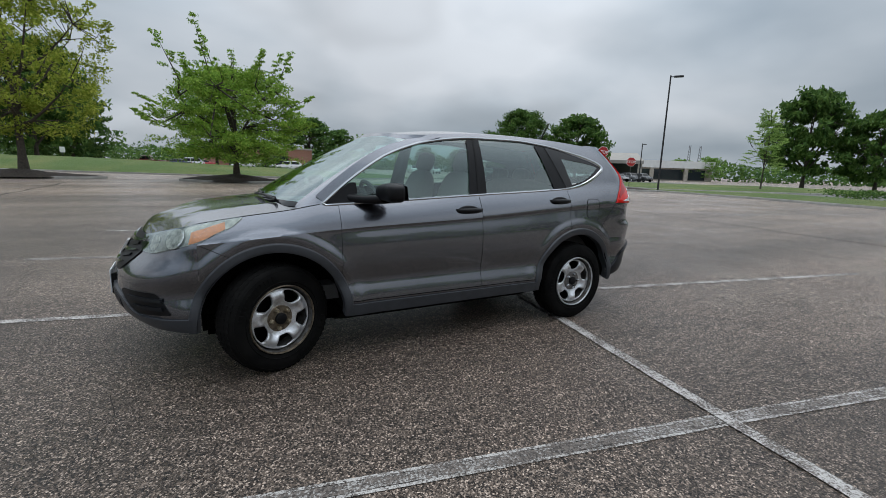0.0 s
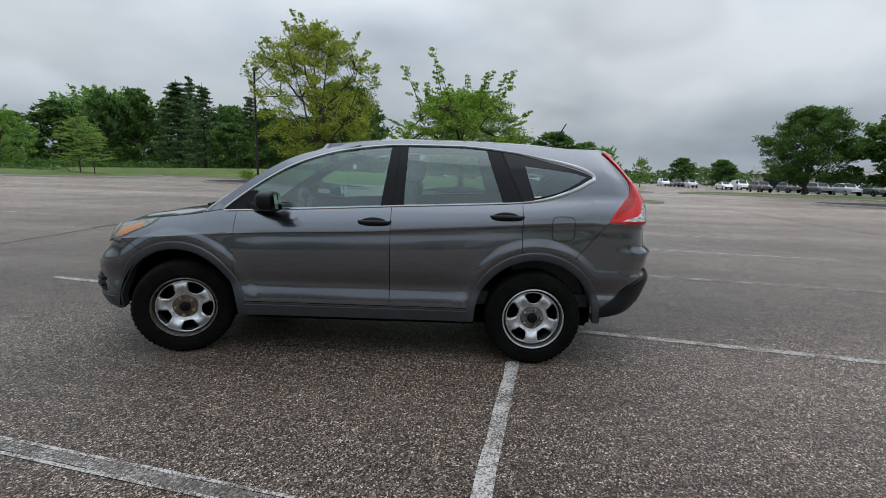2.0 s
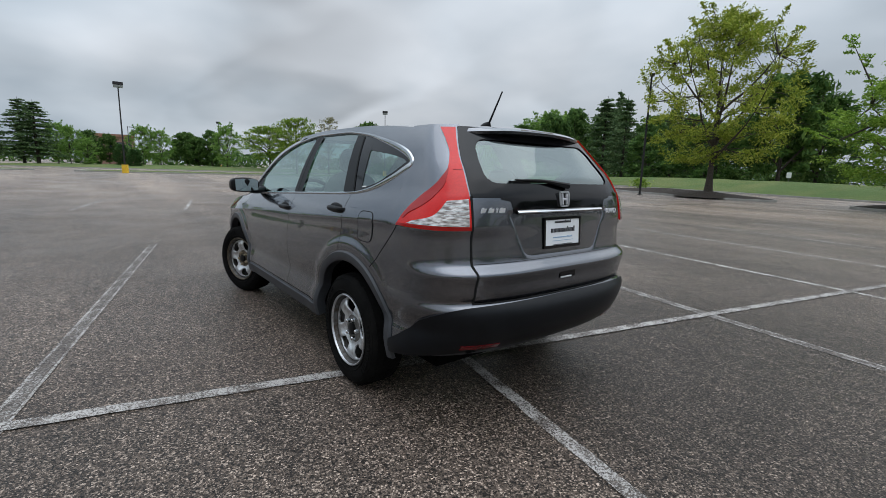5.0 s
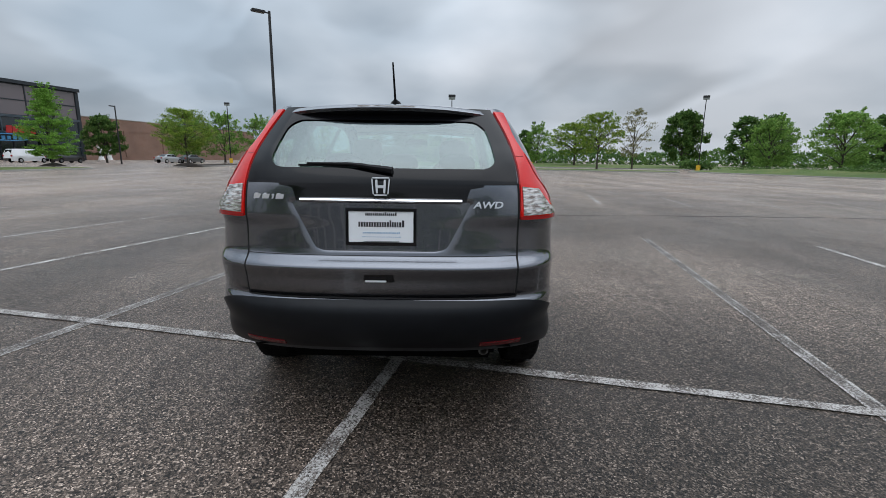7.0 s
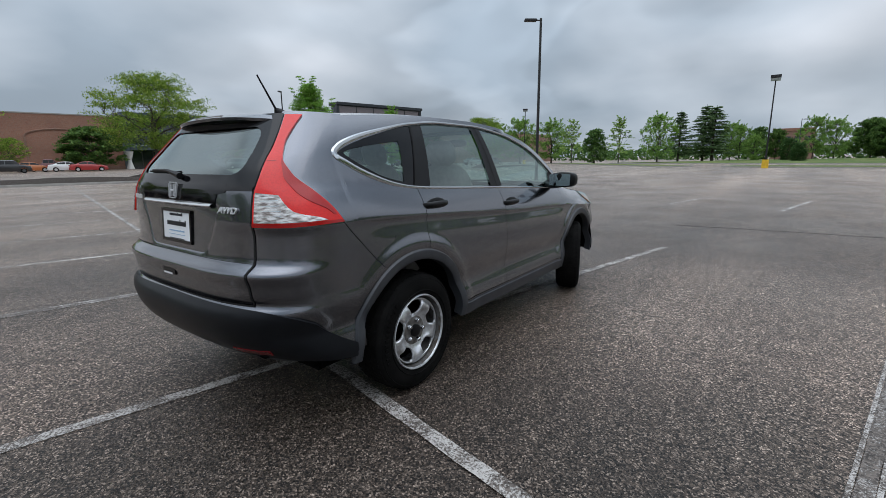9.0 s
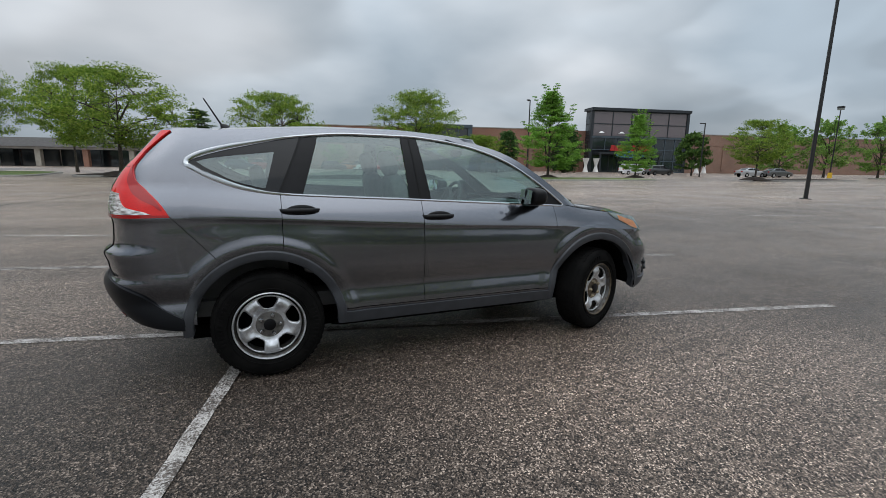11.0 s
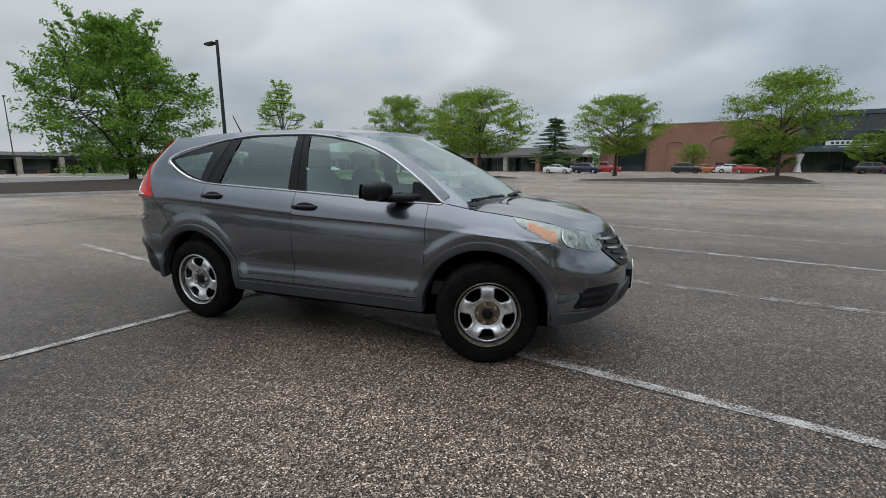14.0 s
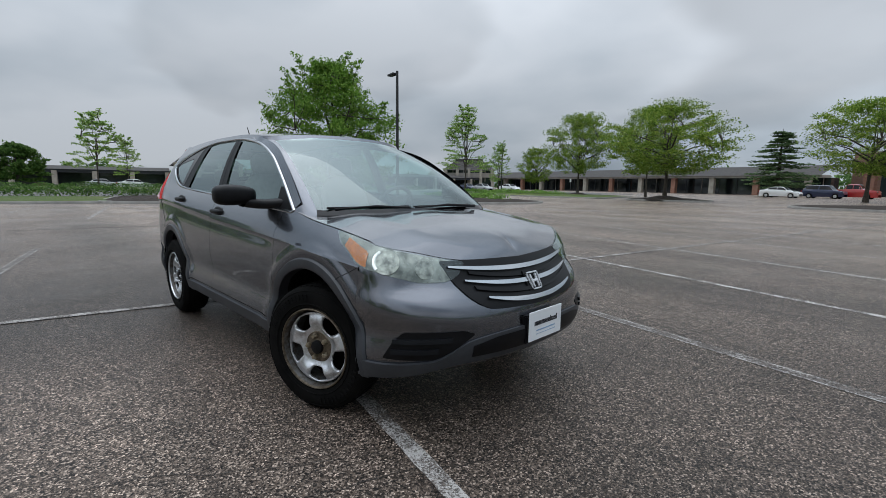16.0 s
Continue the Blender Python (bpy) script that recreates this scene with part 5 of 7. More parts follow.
part("brake_light", boxed(1.925, 1.955, -0.14, 0.14, 1.548, 1.566, bevel=0.004), LAMP_WHITE, spoiler, "pale high brake light")

# tail lamps
OUT_X = Curve((1.052, 1.790), (1.12, 1.832), (1.20, 1.902), (1.27, 1.962), (1.32, 1.972), (1.40, 1.930), (1.50, 1.838), (1.565, 1.762))
def lamp_edge_in(z):
    return q_tail(edge_y(z) + 0.004, z)
def lamp_edge_out(z):
    return q_of(OUT_X(z), z)
def lamp_at(u, z):
    return lerp(lamp_edge_in(z), lamp_edge_out(z), u)
for s in (1, -1):
    tl = part("tail_lamp", sheet(lambda u, z: lamp_at(u, z), lambda u: 1.052, lambda u: 1.548, 14, 40, 0.0, s, 0.010), LAMP_RED, car, "red and clear tail lamp up the rear pillar")
    dark_from = Curve((1.085, 0.97), (1.115, 0.94), (1.14, 0.86), (1.165, 0.78), (1.20, 0.71), (1.25, 0.68), (1.30, 0.78), (1.345, 0.96))
    part("deep_band", sheet(lambda u, z: lamp_at(lerp(dark_from(z), 0.985, u), z), lambda u: 1.088, lambda u: 1.342, 8, 28, 0.009, s, 0.004), LAMP_DEEP, tl, "darker red outer band")
    part("lamp_edge", sheet(lambda u, z: lamp_at(u, z), lambda u: 1.050, lambda u: 1.062, 14, 1, 0.010, s, 0.003), LAMP_DEEP, tl)
    clear_to = Curve((1.065, 0.90), (1.082, 0.82), (1.096, 0.66), (1.112, 0.54), (1.145, 0.46), (1.185, 0.40), (1.196, 0.33))
    part("clear_lens", sheet(lambda u, z: lamp_at(lerp(0.03, clear_to(z), u), z), lambda u: 1.066, lambda u: 1.194 - 0.012 * u, 16, 16, 0.010, s, 0.005), LAMP_WHITE, tl, "clear reversing lens")
    for k in range(4):
        part("lens_rib", sheet(lambda u, z: lamp_at(lerp(0.04, 0.38, u), z), lambda u: 1.092 + k * 0.022, lambda u: 1.095 + k * 0.022, 6, 1, 0.014, s, 0.002), REFLECTOR, tl)
    part("lamp_rib", sheet(lambda u, z: lamp_at(lerp(0.02, 0.6, u), z), lambda u: 1.328, lambda u: 1.331, 6, 1, 0.0095, s, 0.002), LAMP_DEEP, tl)
    part("fuel_flap" if s < 0 else "panel_joint", sheet(lambda u, z: q_of(lerp(1.395, 1.545, u), z) if s < 0 else q_of(lerp(1.45, 1.452, u), z), lambda u: 0.925 + 0.012 * (2 * u - 1) ** 4, lambda u: 1.085 - 0.012 * (2 * u - 1) ** 4 if s < 0 else 0.93, 8, 8, 0.0, s, 0.0025), CAR_PAINT, car)
    if s < 0:
        bm = bmesh.new()
        loop = []
        for t in steps(0, math.tau, 40):
            k = 4.5
            cx, cz = math.cos(t), math.sin(t)
            x = 1.47 + 0.080 * math.copysign(abs(cx) ** (2 / k), cx)
            z = 1.005 + 0.085 * math.copysign(abs(cz) ** (2 / k), cz)
            loop.append(Vector((x, s * (half_width(x, z) + 0.0012), z)))
        tube(bm, loop, 0.0022, 5, False)
        part("flap_joint", bm, JOINT, car)
    # joint from the lamp down to the wheel arch
    bm = bmesh.new()
    pts = []
    for t in steps(0, 1, 16):
        x, z = lerp(1.79, 1.56, t), lerp(1.052, 0.79, t)
        q = q_of(x, z)
        p = skin(q, z) + outward(q, z) * 0.0005
        pts.append(Vector((p.x, s * p.y, p.z)))
    tube(bm, pts, 0.0022, 5)
    part("bumper_joint", bm, JOINT, car)
    bm = bmesh.new()
    pts = []
    for t in steps(0, 1, 12):
        x, z = lerp(-1.71, -1.53, t), lerp(0.842, 0.752, t)
        q = q_of(x, z)
        p = skin(q, z) + outward(q, z) * 0.0005
        pts.append(Vector((p.x, s * p.y, p.z)))
    tube(bm, pts, 0.002, 5)
    part("bumper_joint", bm, JOINT, car)

# rear wiper, aerial, tailpipe
bm = bmesh.new()
tube(bm, [(2.150, 0.05, 1.265), (2.128, -0.14, 1.290), (2.118, -0.34, 1.292)], [0.017, 0.009, 0.005], 8)
box(bm, 2.107, 2.120, -0.38, -0.02, 1.279, 1.288)
part("rear_wiper", bm, PLASTIC, tailgate, "black rear wiper")
bm = bmesh.new()
tube(bm, [(1.51, 0, 1.606), (1.525, 0, 1.625), (1.54, 0, 1.640)], [0.040, 0.028, 0.010], 12)
tube(bm, [(1.535, 0, 1.632), (1.645, 0, 1.820)], [0.0070, 0.0045], 8)
part("aerial", bm, PLASTIC, car, "short black roof aerial")
bm = revolve(bmesh.new(), [(0.022, -0.10), (0.026, 0.08), (0.020, 0.08), (0.018, -0.10)], 16, pose(1.90, 0.50, 0.345, -8, 0, -90))
part("tailpipe", bm, HUB_GREY, car, "dull metal tailpipe")

# door mirrors
for s in (1, -1):
    bm = bmesh.new()
    bmesh.ops.create_uvsphere(bm, u_segments=24, v_segments=16, radius=1)
    for v in bm.verts:
        k = 3.4
        v.co = Vector([math.copysign(abs(c) ** (2 / k), c) for c in v.co])
        f = 0.092 if v.co.x < 0 else 0.034
        v.co = Vector((v.co.x * f - 0.02 * abs(v.co.y), v.co.y * (0.124), v.co.z * (0.064 - 0.014 * (s * v.co.y < 0) * abs(v.co.y))))
    bmesh.ops.transform(bm, matrix=pose(-0.540, s * 0.965, 1.150, 0, 0, -s * 8), verts=bm.verts)
    mirror = part("door_mirror", bm, PLASTIC, car, "black door mirror")
    bm = bmesh.new()
    rows = []
    for t in steps(0, 1, 8):
        c = Vector((lerp(-0.745, -0.560, t), s * lerp(0.755, 0.925, t), lerp(1.104, 1.106, t) - 0.010 * math.sin(t * math.pi)))
        hx, hz = lerp(0.085, 0.066, t), lerp(0.030, 0.030, t)
        rows.append([c + Vector((hx * math.copysign(abs(math.cos(k)) ** 0.7, math.cos(k)), 0, hz * math.copysign(abs(math.sin(k)) ** 0.7, math.sin(k)))) for k in steps(0, math.tau, 16)])
    grid(bm, rows)
    part("mirror_arm", bm, PLASTIC, mirror)
    bm = bmesh.new()
    rows = [[Vector((-0.507 + 0.014 * a - 0.006 * b, s * (0.965 + 0.098 * a), 1.150 + 0.052 * b * (1 - 0.12 * a * a))) for a in steps(-1, 1, 8)] for b in steps(-1, 1, 6)]
    grid(bm, rows)
    part("mirror_glass", bm, Stuff("mirror_glass", (0.60, 0.63, 0.65), 0.02, 1.0).mat if s > 0 else bpy.data.materials["mirror_glass"], mirror)


# wheels
def wheel(m, rusty):
    w = part("wheel", revolve(bmesh.new(), [(0.220, -0.085), (0.229, -0.106), (0.262, -0.114), (0.300, -0.110), (0.325, -0.100), (0.338, -0.086), (0.3455, -0.055), (0.3455, 0.055), (0.338, 0.086),
                                                 (0.325, 0.100), (0.300, 0.110), (0.262, 0.114), (0.229, 0.106), (0.220, 0.085)], 64), RUBBER, car, "black tyre on a silver steel wheel")
    w.matrix_local = m
    bm = bmesh.new()
    for k in range(56):
        for row, o in ((-0.068, 0.0), (-0.026, 0.5), (0.026, 0.25), (0.068, 0.75)):
            t = (k + o) * math.tau / 56
            box(bm, -0.011, 0.011, row - 0.017, row + 0.017, 0.340, 0.3485 - 2.2 * max(0, abs(row) - 0.05) ** 1.5 , pose(0, 0, 0, 0, math.degrees(t), 0))
    part("tread", bm, RUBBER, w)
    bm = bmesh.new()
    for r in (0.248, 0.318):
        revolve(bm, [(r - 0.003, 0.1125 if r < 0.3 else 0.102), (r, 0.1165 if r < 0.3 else 0.106), (r + 0.003, 0.112 if r < 0.3 else 0.101)], 64)
    for k in range(26):
        t = k * 9 + (200 if k > 12 else 10)
        box(bm, -0.006, 0.006, 0.110, 0.1165, 0.270, 0.300, pose(0, 0, 0, 0, t * 0.6, 0))
    part("sidewall_ring", bm, RUBBER, w)
    bm = revolve(bmesh.new(), [(0.196, -0.08), (0.194, 0.02), (0.202, 0.050), (0.208, 0.068), (0.212, 0.100), (0.216, 0.108), (0.220, 0.107), (0.224, 0.095)], 64)
    rim = part("rim", bm, WHEEL_EDGE, w, "scuffed rusty rim")
    part("rim_lip", revolve(bmesh.new(), [(0.211, 0.100), (0.214, 0.1085), (0.2185, 0.1105), (0.222, 0.108), (0.2235, 0.100)], 64), WHEEL_BRONZE if rusty else WHEEL_SILVER, rim, "rust-stained rim edge" if rusty else "bright rim edge")
    # pressed disc: five broad bulged spokes, rounded windows between them
    bm = bmesh.new()
    rings = sorted({round(r, 4) for r in steps(0.070, 0.195, 20)} | {0.1122, 0.1135, 0.1160, 0.1835, 0.1850, 0.1858})
    for k in range(5):
        t0 = k * math.tau / 5
        rows = []
        for r in rings:
            e = abs((r - 0.1490) / 0.0370)
            gap = lerp(0.25, 0.365, (r - 0.112) / 0.074) * (1 - e ** 4.2) ** (1 / 4.2) if e < 1 else 0.0
            half = math.pi / 5 - gap
            row = []
            for side in steps(-1, 1, 14):
                rise = 0.034 * math.exp(-((r - 0.150) / 0.050) ** 2)
                roll = 0.014 * max(0.0, abs(side) - 0.80) / 0.20 * min(1, gap / 0.15)
                groove = 0.006 * math.cos(side * 2.2) * math.exp(-((r - 0.118) / 0.03) ** 2)
                y = 0.054 + rise + 0.016 * max(0, (r - 0.186) / 0.021) - roll - groove
                row.append(Vector((r * math.sin(t0 + half * side), y, r * math.cos(t0 + half * side))))
            rows.append(row)
        grid(bm, rows)
    bmesh.ops.remove_doubles(bm, verts=bm.verts, dist=0.0002)
    bmesh.ops.recalc_face_normals(bm, faces=bm.faces)
    if sum(f.normal.y for f in bm.faces) < 0:
        bmesh.ops.reverse_faces(bm, faces=bm.faces)
    rimdisc = part("wheel_disc", bm, WHEEL_SILVER, w, "pressed silver wheel face with five openings", angle=80)
    mod = rimdisc.modifiers.new("thickness", "SOLIDIFY")
    mod.thickness, mod.offset = 0.008, -1
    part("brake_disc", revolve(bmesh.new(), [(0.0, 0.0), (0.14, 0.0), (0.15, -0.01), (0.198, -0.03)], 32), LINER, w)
    part("hub", revolve(bmesh.new(), [(0.0, 0.070), (0.028, 0.070), (0.034, 0.066), (0.046, 0.062), (0.082, 0.063), (0.090, 0.056)], 40), WHEEL_BRONZE if rusty else HUB_GREY, w, "stained hub with five nuts")
    part("hub_cap", revolve(bmesh.new(), [(0.0, 0.0840), (0.030, 0.0830), (0.0365, 0.0800), (0.038, 0.060)], 32), PLASTIC, w, "black centre cap")
    for k in range(5):
        t = k * math.tau / 5 + 0.3
        bm = revolve(bmesh.new(), [(0.0, 0.088), (0.009, 0.087), (0.0145, 0.079), (0.015, 0.05)], 6, Matrix.Translation((0.062 * math.sin(t), 0, 0.062 * math.cos(t))))
        part("wheel_nut", bm, NUT_BRONZE if rusty else SATIN, w)
    return w


STEER = 20
for x in (-AXLE, AXLE):
    for s in (1, -1):
        turn = (0 if s > 0 else 180) + (STEER if x < 0 else 0)
        wheel(pose(x, s * 0.775, TYRE, 0, 0, turn) @ pose(0, 0, 0, 0, {(-1, 1): 0, (-1, -1): 8, (1, 1): 38, (1, -1): 36}[(1 if x > 0 else -1, s)], 0), x < 0)

# cabin
bm = bmesh.new()
box(bm, -1.1, 2.0, -0.72, 0.72, 0.40, 0.50)
box(bm, 1.15, 2.05, -0.66, 0.66, 0.50, 0.90)
part("cabin_floor", bm, CABIN, car)
bm = bmesh.new()
rows = [[Vector((lerp(-1.18, -0.62, v), y, 1.03 - 0.12 * max(0, v - 0.6) / 0.4 * 3 + 0.02 * math.sin(v * 3) - 0.04 * (y / 0.7) ** 2)) for v in steps(0, 1, 10)] for y in steps(-0.74, 0.74, 16)]
grid(bm, rows)
box(bm, -0.72, -0.60, -0.74, 0.74, 0.62, 0.92, bevel=0.03)
part("dashboard", bm, CABIN, car)
bm = bmesh.new()
grid(bm, [[Vector((x, w * (half_width(x, roof_edge(x)) - 0.05), roof_edge(x) + 0.018 * (1 - w * w))) for w in steps(-1, 1, 8)] for x in steps(-0.20, 1.72, 20)])
part("headliner", bm, HEADLINER, car)
for s in (1, -1):
    bm = bmesh.new()
    grid(bm, [[Vector((x, s * (half_width(x, z) - 0.06), z)) for z in steps(max(0.5, arch_floor(x, 0.4) + 0.05), belt(x) - 0.005, 4)] for x in steps(-0.83, 1.25, 30)])
    part("door_card", bm, CABIN, car)


def cushion(bm, c, size, m=None, k=3.2):
    n0 = len(bm.verts)
    out = bmesh.ops.create_uvsphere(bm, u_segments=18, v_segments=12, radius=1)
    for v in out["verts"]:
        v.co = Vector([math.copysign(abs(t) ** (2 / k), t) * h for t, h in zip(v.co, size)])
        v.co = (m @ v.co if m is not None else v.co) + Vector(c)
    return bm


for y in (-0.36, 0.36):
    tilt = pose(0, 0, 0, 0, 16, 0)
    part("seat", cushion(bmesh.new(), (-0.05, y, 0.66), (0.27, 0.25, 0.10)), SEAT, car)
    part("seat_back", cushion(bmesh.new(), (0.26, y, 0.98), (0.085, 0.235, 0.33), tilt), SEAT, car, "grey cloth seat back")
    part("head_rest", cushion(bmesh.new(), (0.37, y, 1.375), (0.055, 0.125, 0.095), tilt), SEAT, car)
part("rear_bench", cushion(bmesh.new(), (0.88, 0, 0.66), (0.27, 0.62, 0.11)), SEAT, car)
part("rear_back", cushion(bmesh.new(), (1.20, 0, 0.96), (0.09, 0.62, 0.29), pose(0, 0, 0, 0, 18, 0)), SEAT, car)
for y in (-0.36, 0, 0.36):
    part("head_rest", cushion(bmesh.new(), (1.31, y, 1.27), (0.05, 0.115, 0.075), pose(0, 0, 0, 0, 16, 0)), SEAT, car)
bm = bmesh.new()
m = pose(-0.46, -0.36, 1.03, 0, 66, 0)
ring = [m @ Vector((0.185 * math.cos(t), 0.185 * math.sin(t), 0)) for t in steps(0, math.tau, 32)]
tube(bm, ring, 0.017, 8, False)
for t in (0.0, 2.3, 4.0):
    tube(bm, [m @ Vector((0, 0, -0.03)), m @ Vector((0.18 * math.cos(t), 0.18 * math.sin(t), 0))], 0.022, 6)
tube(bm, [m @ Vector((0, 0, 0.0)), m @ Vector((0, 0, -0.22))], [0.06, 0.04], 10)
part("steering_wheel", bm, CABIN, car, "dark steering wheel")
part("cabin_mirror", cushion(bmesh.new(), (-0.36, 0, 1.475), (0.02, 0.11, 0.032)), CABIN, car)

# ---- trees ----
rng = np.random.default_rng(7)


def unit(v):
    return v / np.maximum(1e-9, np.linalg.norm(v, axis=-1, keepdims=True))


def leaf_mesh(name, centres, size, up, material):
    """Many small folded leaves as one mesh."""
    n = len(centres)
    nrm = unit(rng.normal(size=(n, 3)) + np.array((0, 0, up)))
    a = unit(np.cross(nrm, rng.normal(size=(n, 3))))
    b = np.cross(nrm, a)
    s = (size * rng.uniform(0.6, 1.35, n))[:, None]
    v = np.stack((centres - a * s, centres - b * s * 0.42 + nrm * s * 0.15, centres + a * s, centres + b * s * 0.42 + nrm * s * 0.15), axis=1).reshape(-1, 3)
    f = np.arange(4 * n).reshape(n, 4)
    me = bpy.data.meshes.new(name)
    me.from_pydata(v.tolist(), [], f.tolist())
    me.materials.append(material)
    return me


SHAPES = {
    # height, radius, bare trunk, clusters, leaves each, leaf size, cluster size, flatness, trunk radius
    "airy": (15.0, 6.2, 0.20, 300, 46, 0.19, 0.80, 0.8, 0.30),
    "leafy": (11.0, 5.0, 0.15, 260, 56, 0.16, 0.78, 0.75, 0.22),
    "dark": (12.0, 4.2, 0.06, 170, 56, 0.25, 1.05, 0.9, 0.25),
    "round": (10.0, 5.0, 0.16, 290, 74, 0.20, 0.84, 0.8, 0.26),
    "locust": (9.0, 5.2, 0.30, 270, 56, 0.145, 0.84, 0.50, 0.20),
    "maple": (10.5, 3.7, 0.13, 300, 72, 0.122, 0.60, 0.5, 0.15),
    "young": (8.5, 3.0, 0.25, 100, 46, 0.115, 0.62, 0.20, 0.10),
    "vase": (11.4, 5.4, 0.13, 340, 62, 0.15, 0.74, 0.6, 0.24),
    "oak": (10.4, 6.2, 0.10, 330, 60, 0.165, 0.85, 0.7, 0.22),
    "cherry": (9.5, 3.0, 0.22, 80, 30, 0.15, 0.60, 0.7, 0.14),
}


def envelope(kind, h):
    """Crown radius at a share h of its height."""
    if kind == "locust":
        return 0.50 + 1.55 * h if h < 0.32 else math.sqrt(max(0.02, 1 - ((h - 0.32) / 0.74) ** 2))
    if kind == "vase":
        return (0.72 + 0.9 * h if h < 0.3 else 0.99) * math.sqrt(max(0.0, 1 - (h / 0.72) ** 3.2)) if h < 0.72 else 0.0
    if kind == "airy":
        return 0.95 * math.sin(math.pi * (0.16 + 0.80 * h)) ** 0.8
    if kind == "oak":
        return (1 - h) ** 0.62 * 1.02 + 0.04 if h > 0.25 else 0.5 + 1.5 * h
    if kind == "maple":
        return 0.45 + 2.1 * h if h < 0.26 else 1.0 - 0.95 * ((h - 0.26) / 0.74) ** 0.85
    if kind == "young":
        return 1.02 - 0.86 * h if h > 0.08 else 0.75
    if kind == "dark":
        return math.sqrt(max(0.0, 1 - (1.35 * h - 0.35) ** 2)) * 0.98
    if kind == "round":
        return math.sqrt(max(0.0, 1 - (1.55 * h - 0.55) ** 2)) if h > 0.05 else 0.7
    return 0.98 * math.sin(math.pi * (0.17 + 0.78 * h)) ** 0.7


def broadleaf(kind, seed, thin=1.0):
    height, radius, bare, clusters, each, size, spread, flat, trunk_r = SHAPES[kind]
    clusters, each, size = int(clusters * thin ** 0.5), int(each * thin ** 0.5 * (1.85 if thin == 1 else 1.2)), size / thin ** 0.4 * (0.72 if thin == 1 else 1.12 if kind in ("round", "dark") else 0.92)
    r = random.Random(seed * 31 + len(kind))
    base = bare * height
    tree = thing(kind + "_tree", "", "tree")
    bm = bmesh.new()
    lean = (r.uniform(-0.3, 0.3), r.uniform(-0.3, 0.3))
    axis = [Vector((lean[0] * t * t, lean[1] * t * t, height * 0.86 * t)) for t in steps(0, 1, 8)]
    tube(bm, axis, [trunk_r * (1.35 if i == 0 else (1 - 0.93 * (i / 8) ** 0.8)) for i in range(9)], 9)
    limbs = []
    n_limbs = 11 if kind in ("airy", "locust", "round", "leafy") else 9
    for k in range(n_limbs):
        t0 = base + (height * 0.55 - base) * (k / n_limbs) ** 0.9
        ang = k * 2.4 + r.uniform(-0.4, 0.4)
        h1 = min(0.97, (t0 - base) / (height - base) + (r.uniform(0.18, 0.38) if kind == "locust" else r.uniform(0.28, 0.52)))
        R = radius * envelope(kind, h1) * 0.78
        end = Vector((R * math.cos(ang), R * math.sin(ang), base + h1 * (height - base)))
        start = Vector((0, 0, t0))
        mid = start.lerp(end, 0.5) + Vector((0, 0, (-0.06 if kind == "airy" else 0.05) * height * r.uniform(0.2, 1)))
        path = [start, start.lerp(mid, 0.5) + Vector((r.uniform(-.15, .15), r.uniform(-.15, .15), 0.1)), mid, mid.lerp(end, 0.5) + Vector((r.uniform(-.2, .2), r.uniform(-.2, .2), 0.05)), end]
        tube(bm, path, [trunk_r * c for c in (0.48, 0.38, 0.28, 0.18, 0.07)], 6)
        limbs += path[1:]
    limbs += axis[3:]
    centres = []
    holes = [Vector((r.uniform(-1, 1) * radius * 0.8, r.uniform(-1, 1) * radius * 0.8, base + r.uniform(0.1, 0.95) * (height - base))) for _ in range({"airy": 7, "locust": 6, "leafy": 5, "cherry": 7, "dark": 0, "round": 0, "maple": 0}.get(kind, 4))]
    tries = 0
    while len(centres) < clusters and tries < clusters * 30:
        tries += 1
        h = r.random() ** (0.8 if kind in ("dark", "round") else 0.9) * (0.71 if kind == "vase" else 1.0)
        R = radius * envelope(kind, h) * (r.random() ** (0.34 if kind in ("round", "dark", "maple") else 0.48))
        ang = r.uniform(0, math.tau)
        R *= 1 + 0.28 * noise.noise((math.cos(ang) * 1.6 + seed, math.sin(ang) * 1.6, h * 4))
        c = Vector((R * math.cos(ang), R * math.sin(ang), base + h * (height - base)))
        if any((c - q).length < radius * 0.23 for q in holes):
            continue
        centres.append(c)
        near = min(limbs, key=lambda p: (p - c).length + (0.6 * max(0, p.z - c.z)))
        if r.random() < 0.62:
            m = near.lerp(c, 0.5) + Vector((r.uniform(-.2, .2), r.uniform(-.2, .2), r.uniform(-0.1, 0.2)))
            tube(bm, [near, m, c], [trunk_r * 0.14, trunk_r * 0.09, 0.010], 4, False)
    # long shoots that break the outline
    if kind in ("leafy", "young", "airy", "maple", "oak"):
        for _ in range(20):
            ang, h = r.uniform(0, math.tau), r.uniform(0.45, 1.0)
            R = radius * envelope(kind, h)
            c = Vector((R * math.cos(ang), R * math.sin(ang), base + h * (height - base)))
            tip = c + Vector((math.cos(ang) * 0.5, math.sin(ang) * 0.5, 1.0)).normalized() * radius * (r.uniform(0.25, 0.5) if kind == "maple" else r.uniform(0.14, 0.26))
            near = min(limbs, key=lambda p: (p - c).length)
            tube(bm, [near, c, c.lerp(tip, 0.5), tip], [0.05, 0.03, 0.02, 0.006], 4, False)
            centres += [c.lerp(tip, t) for t in (0.4, 0.75, 1.0)]
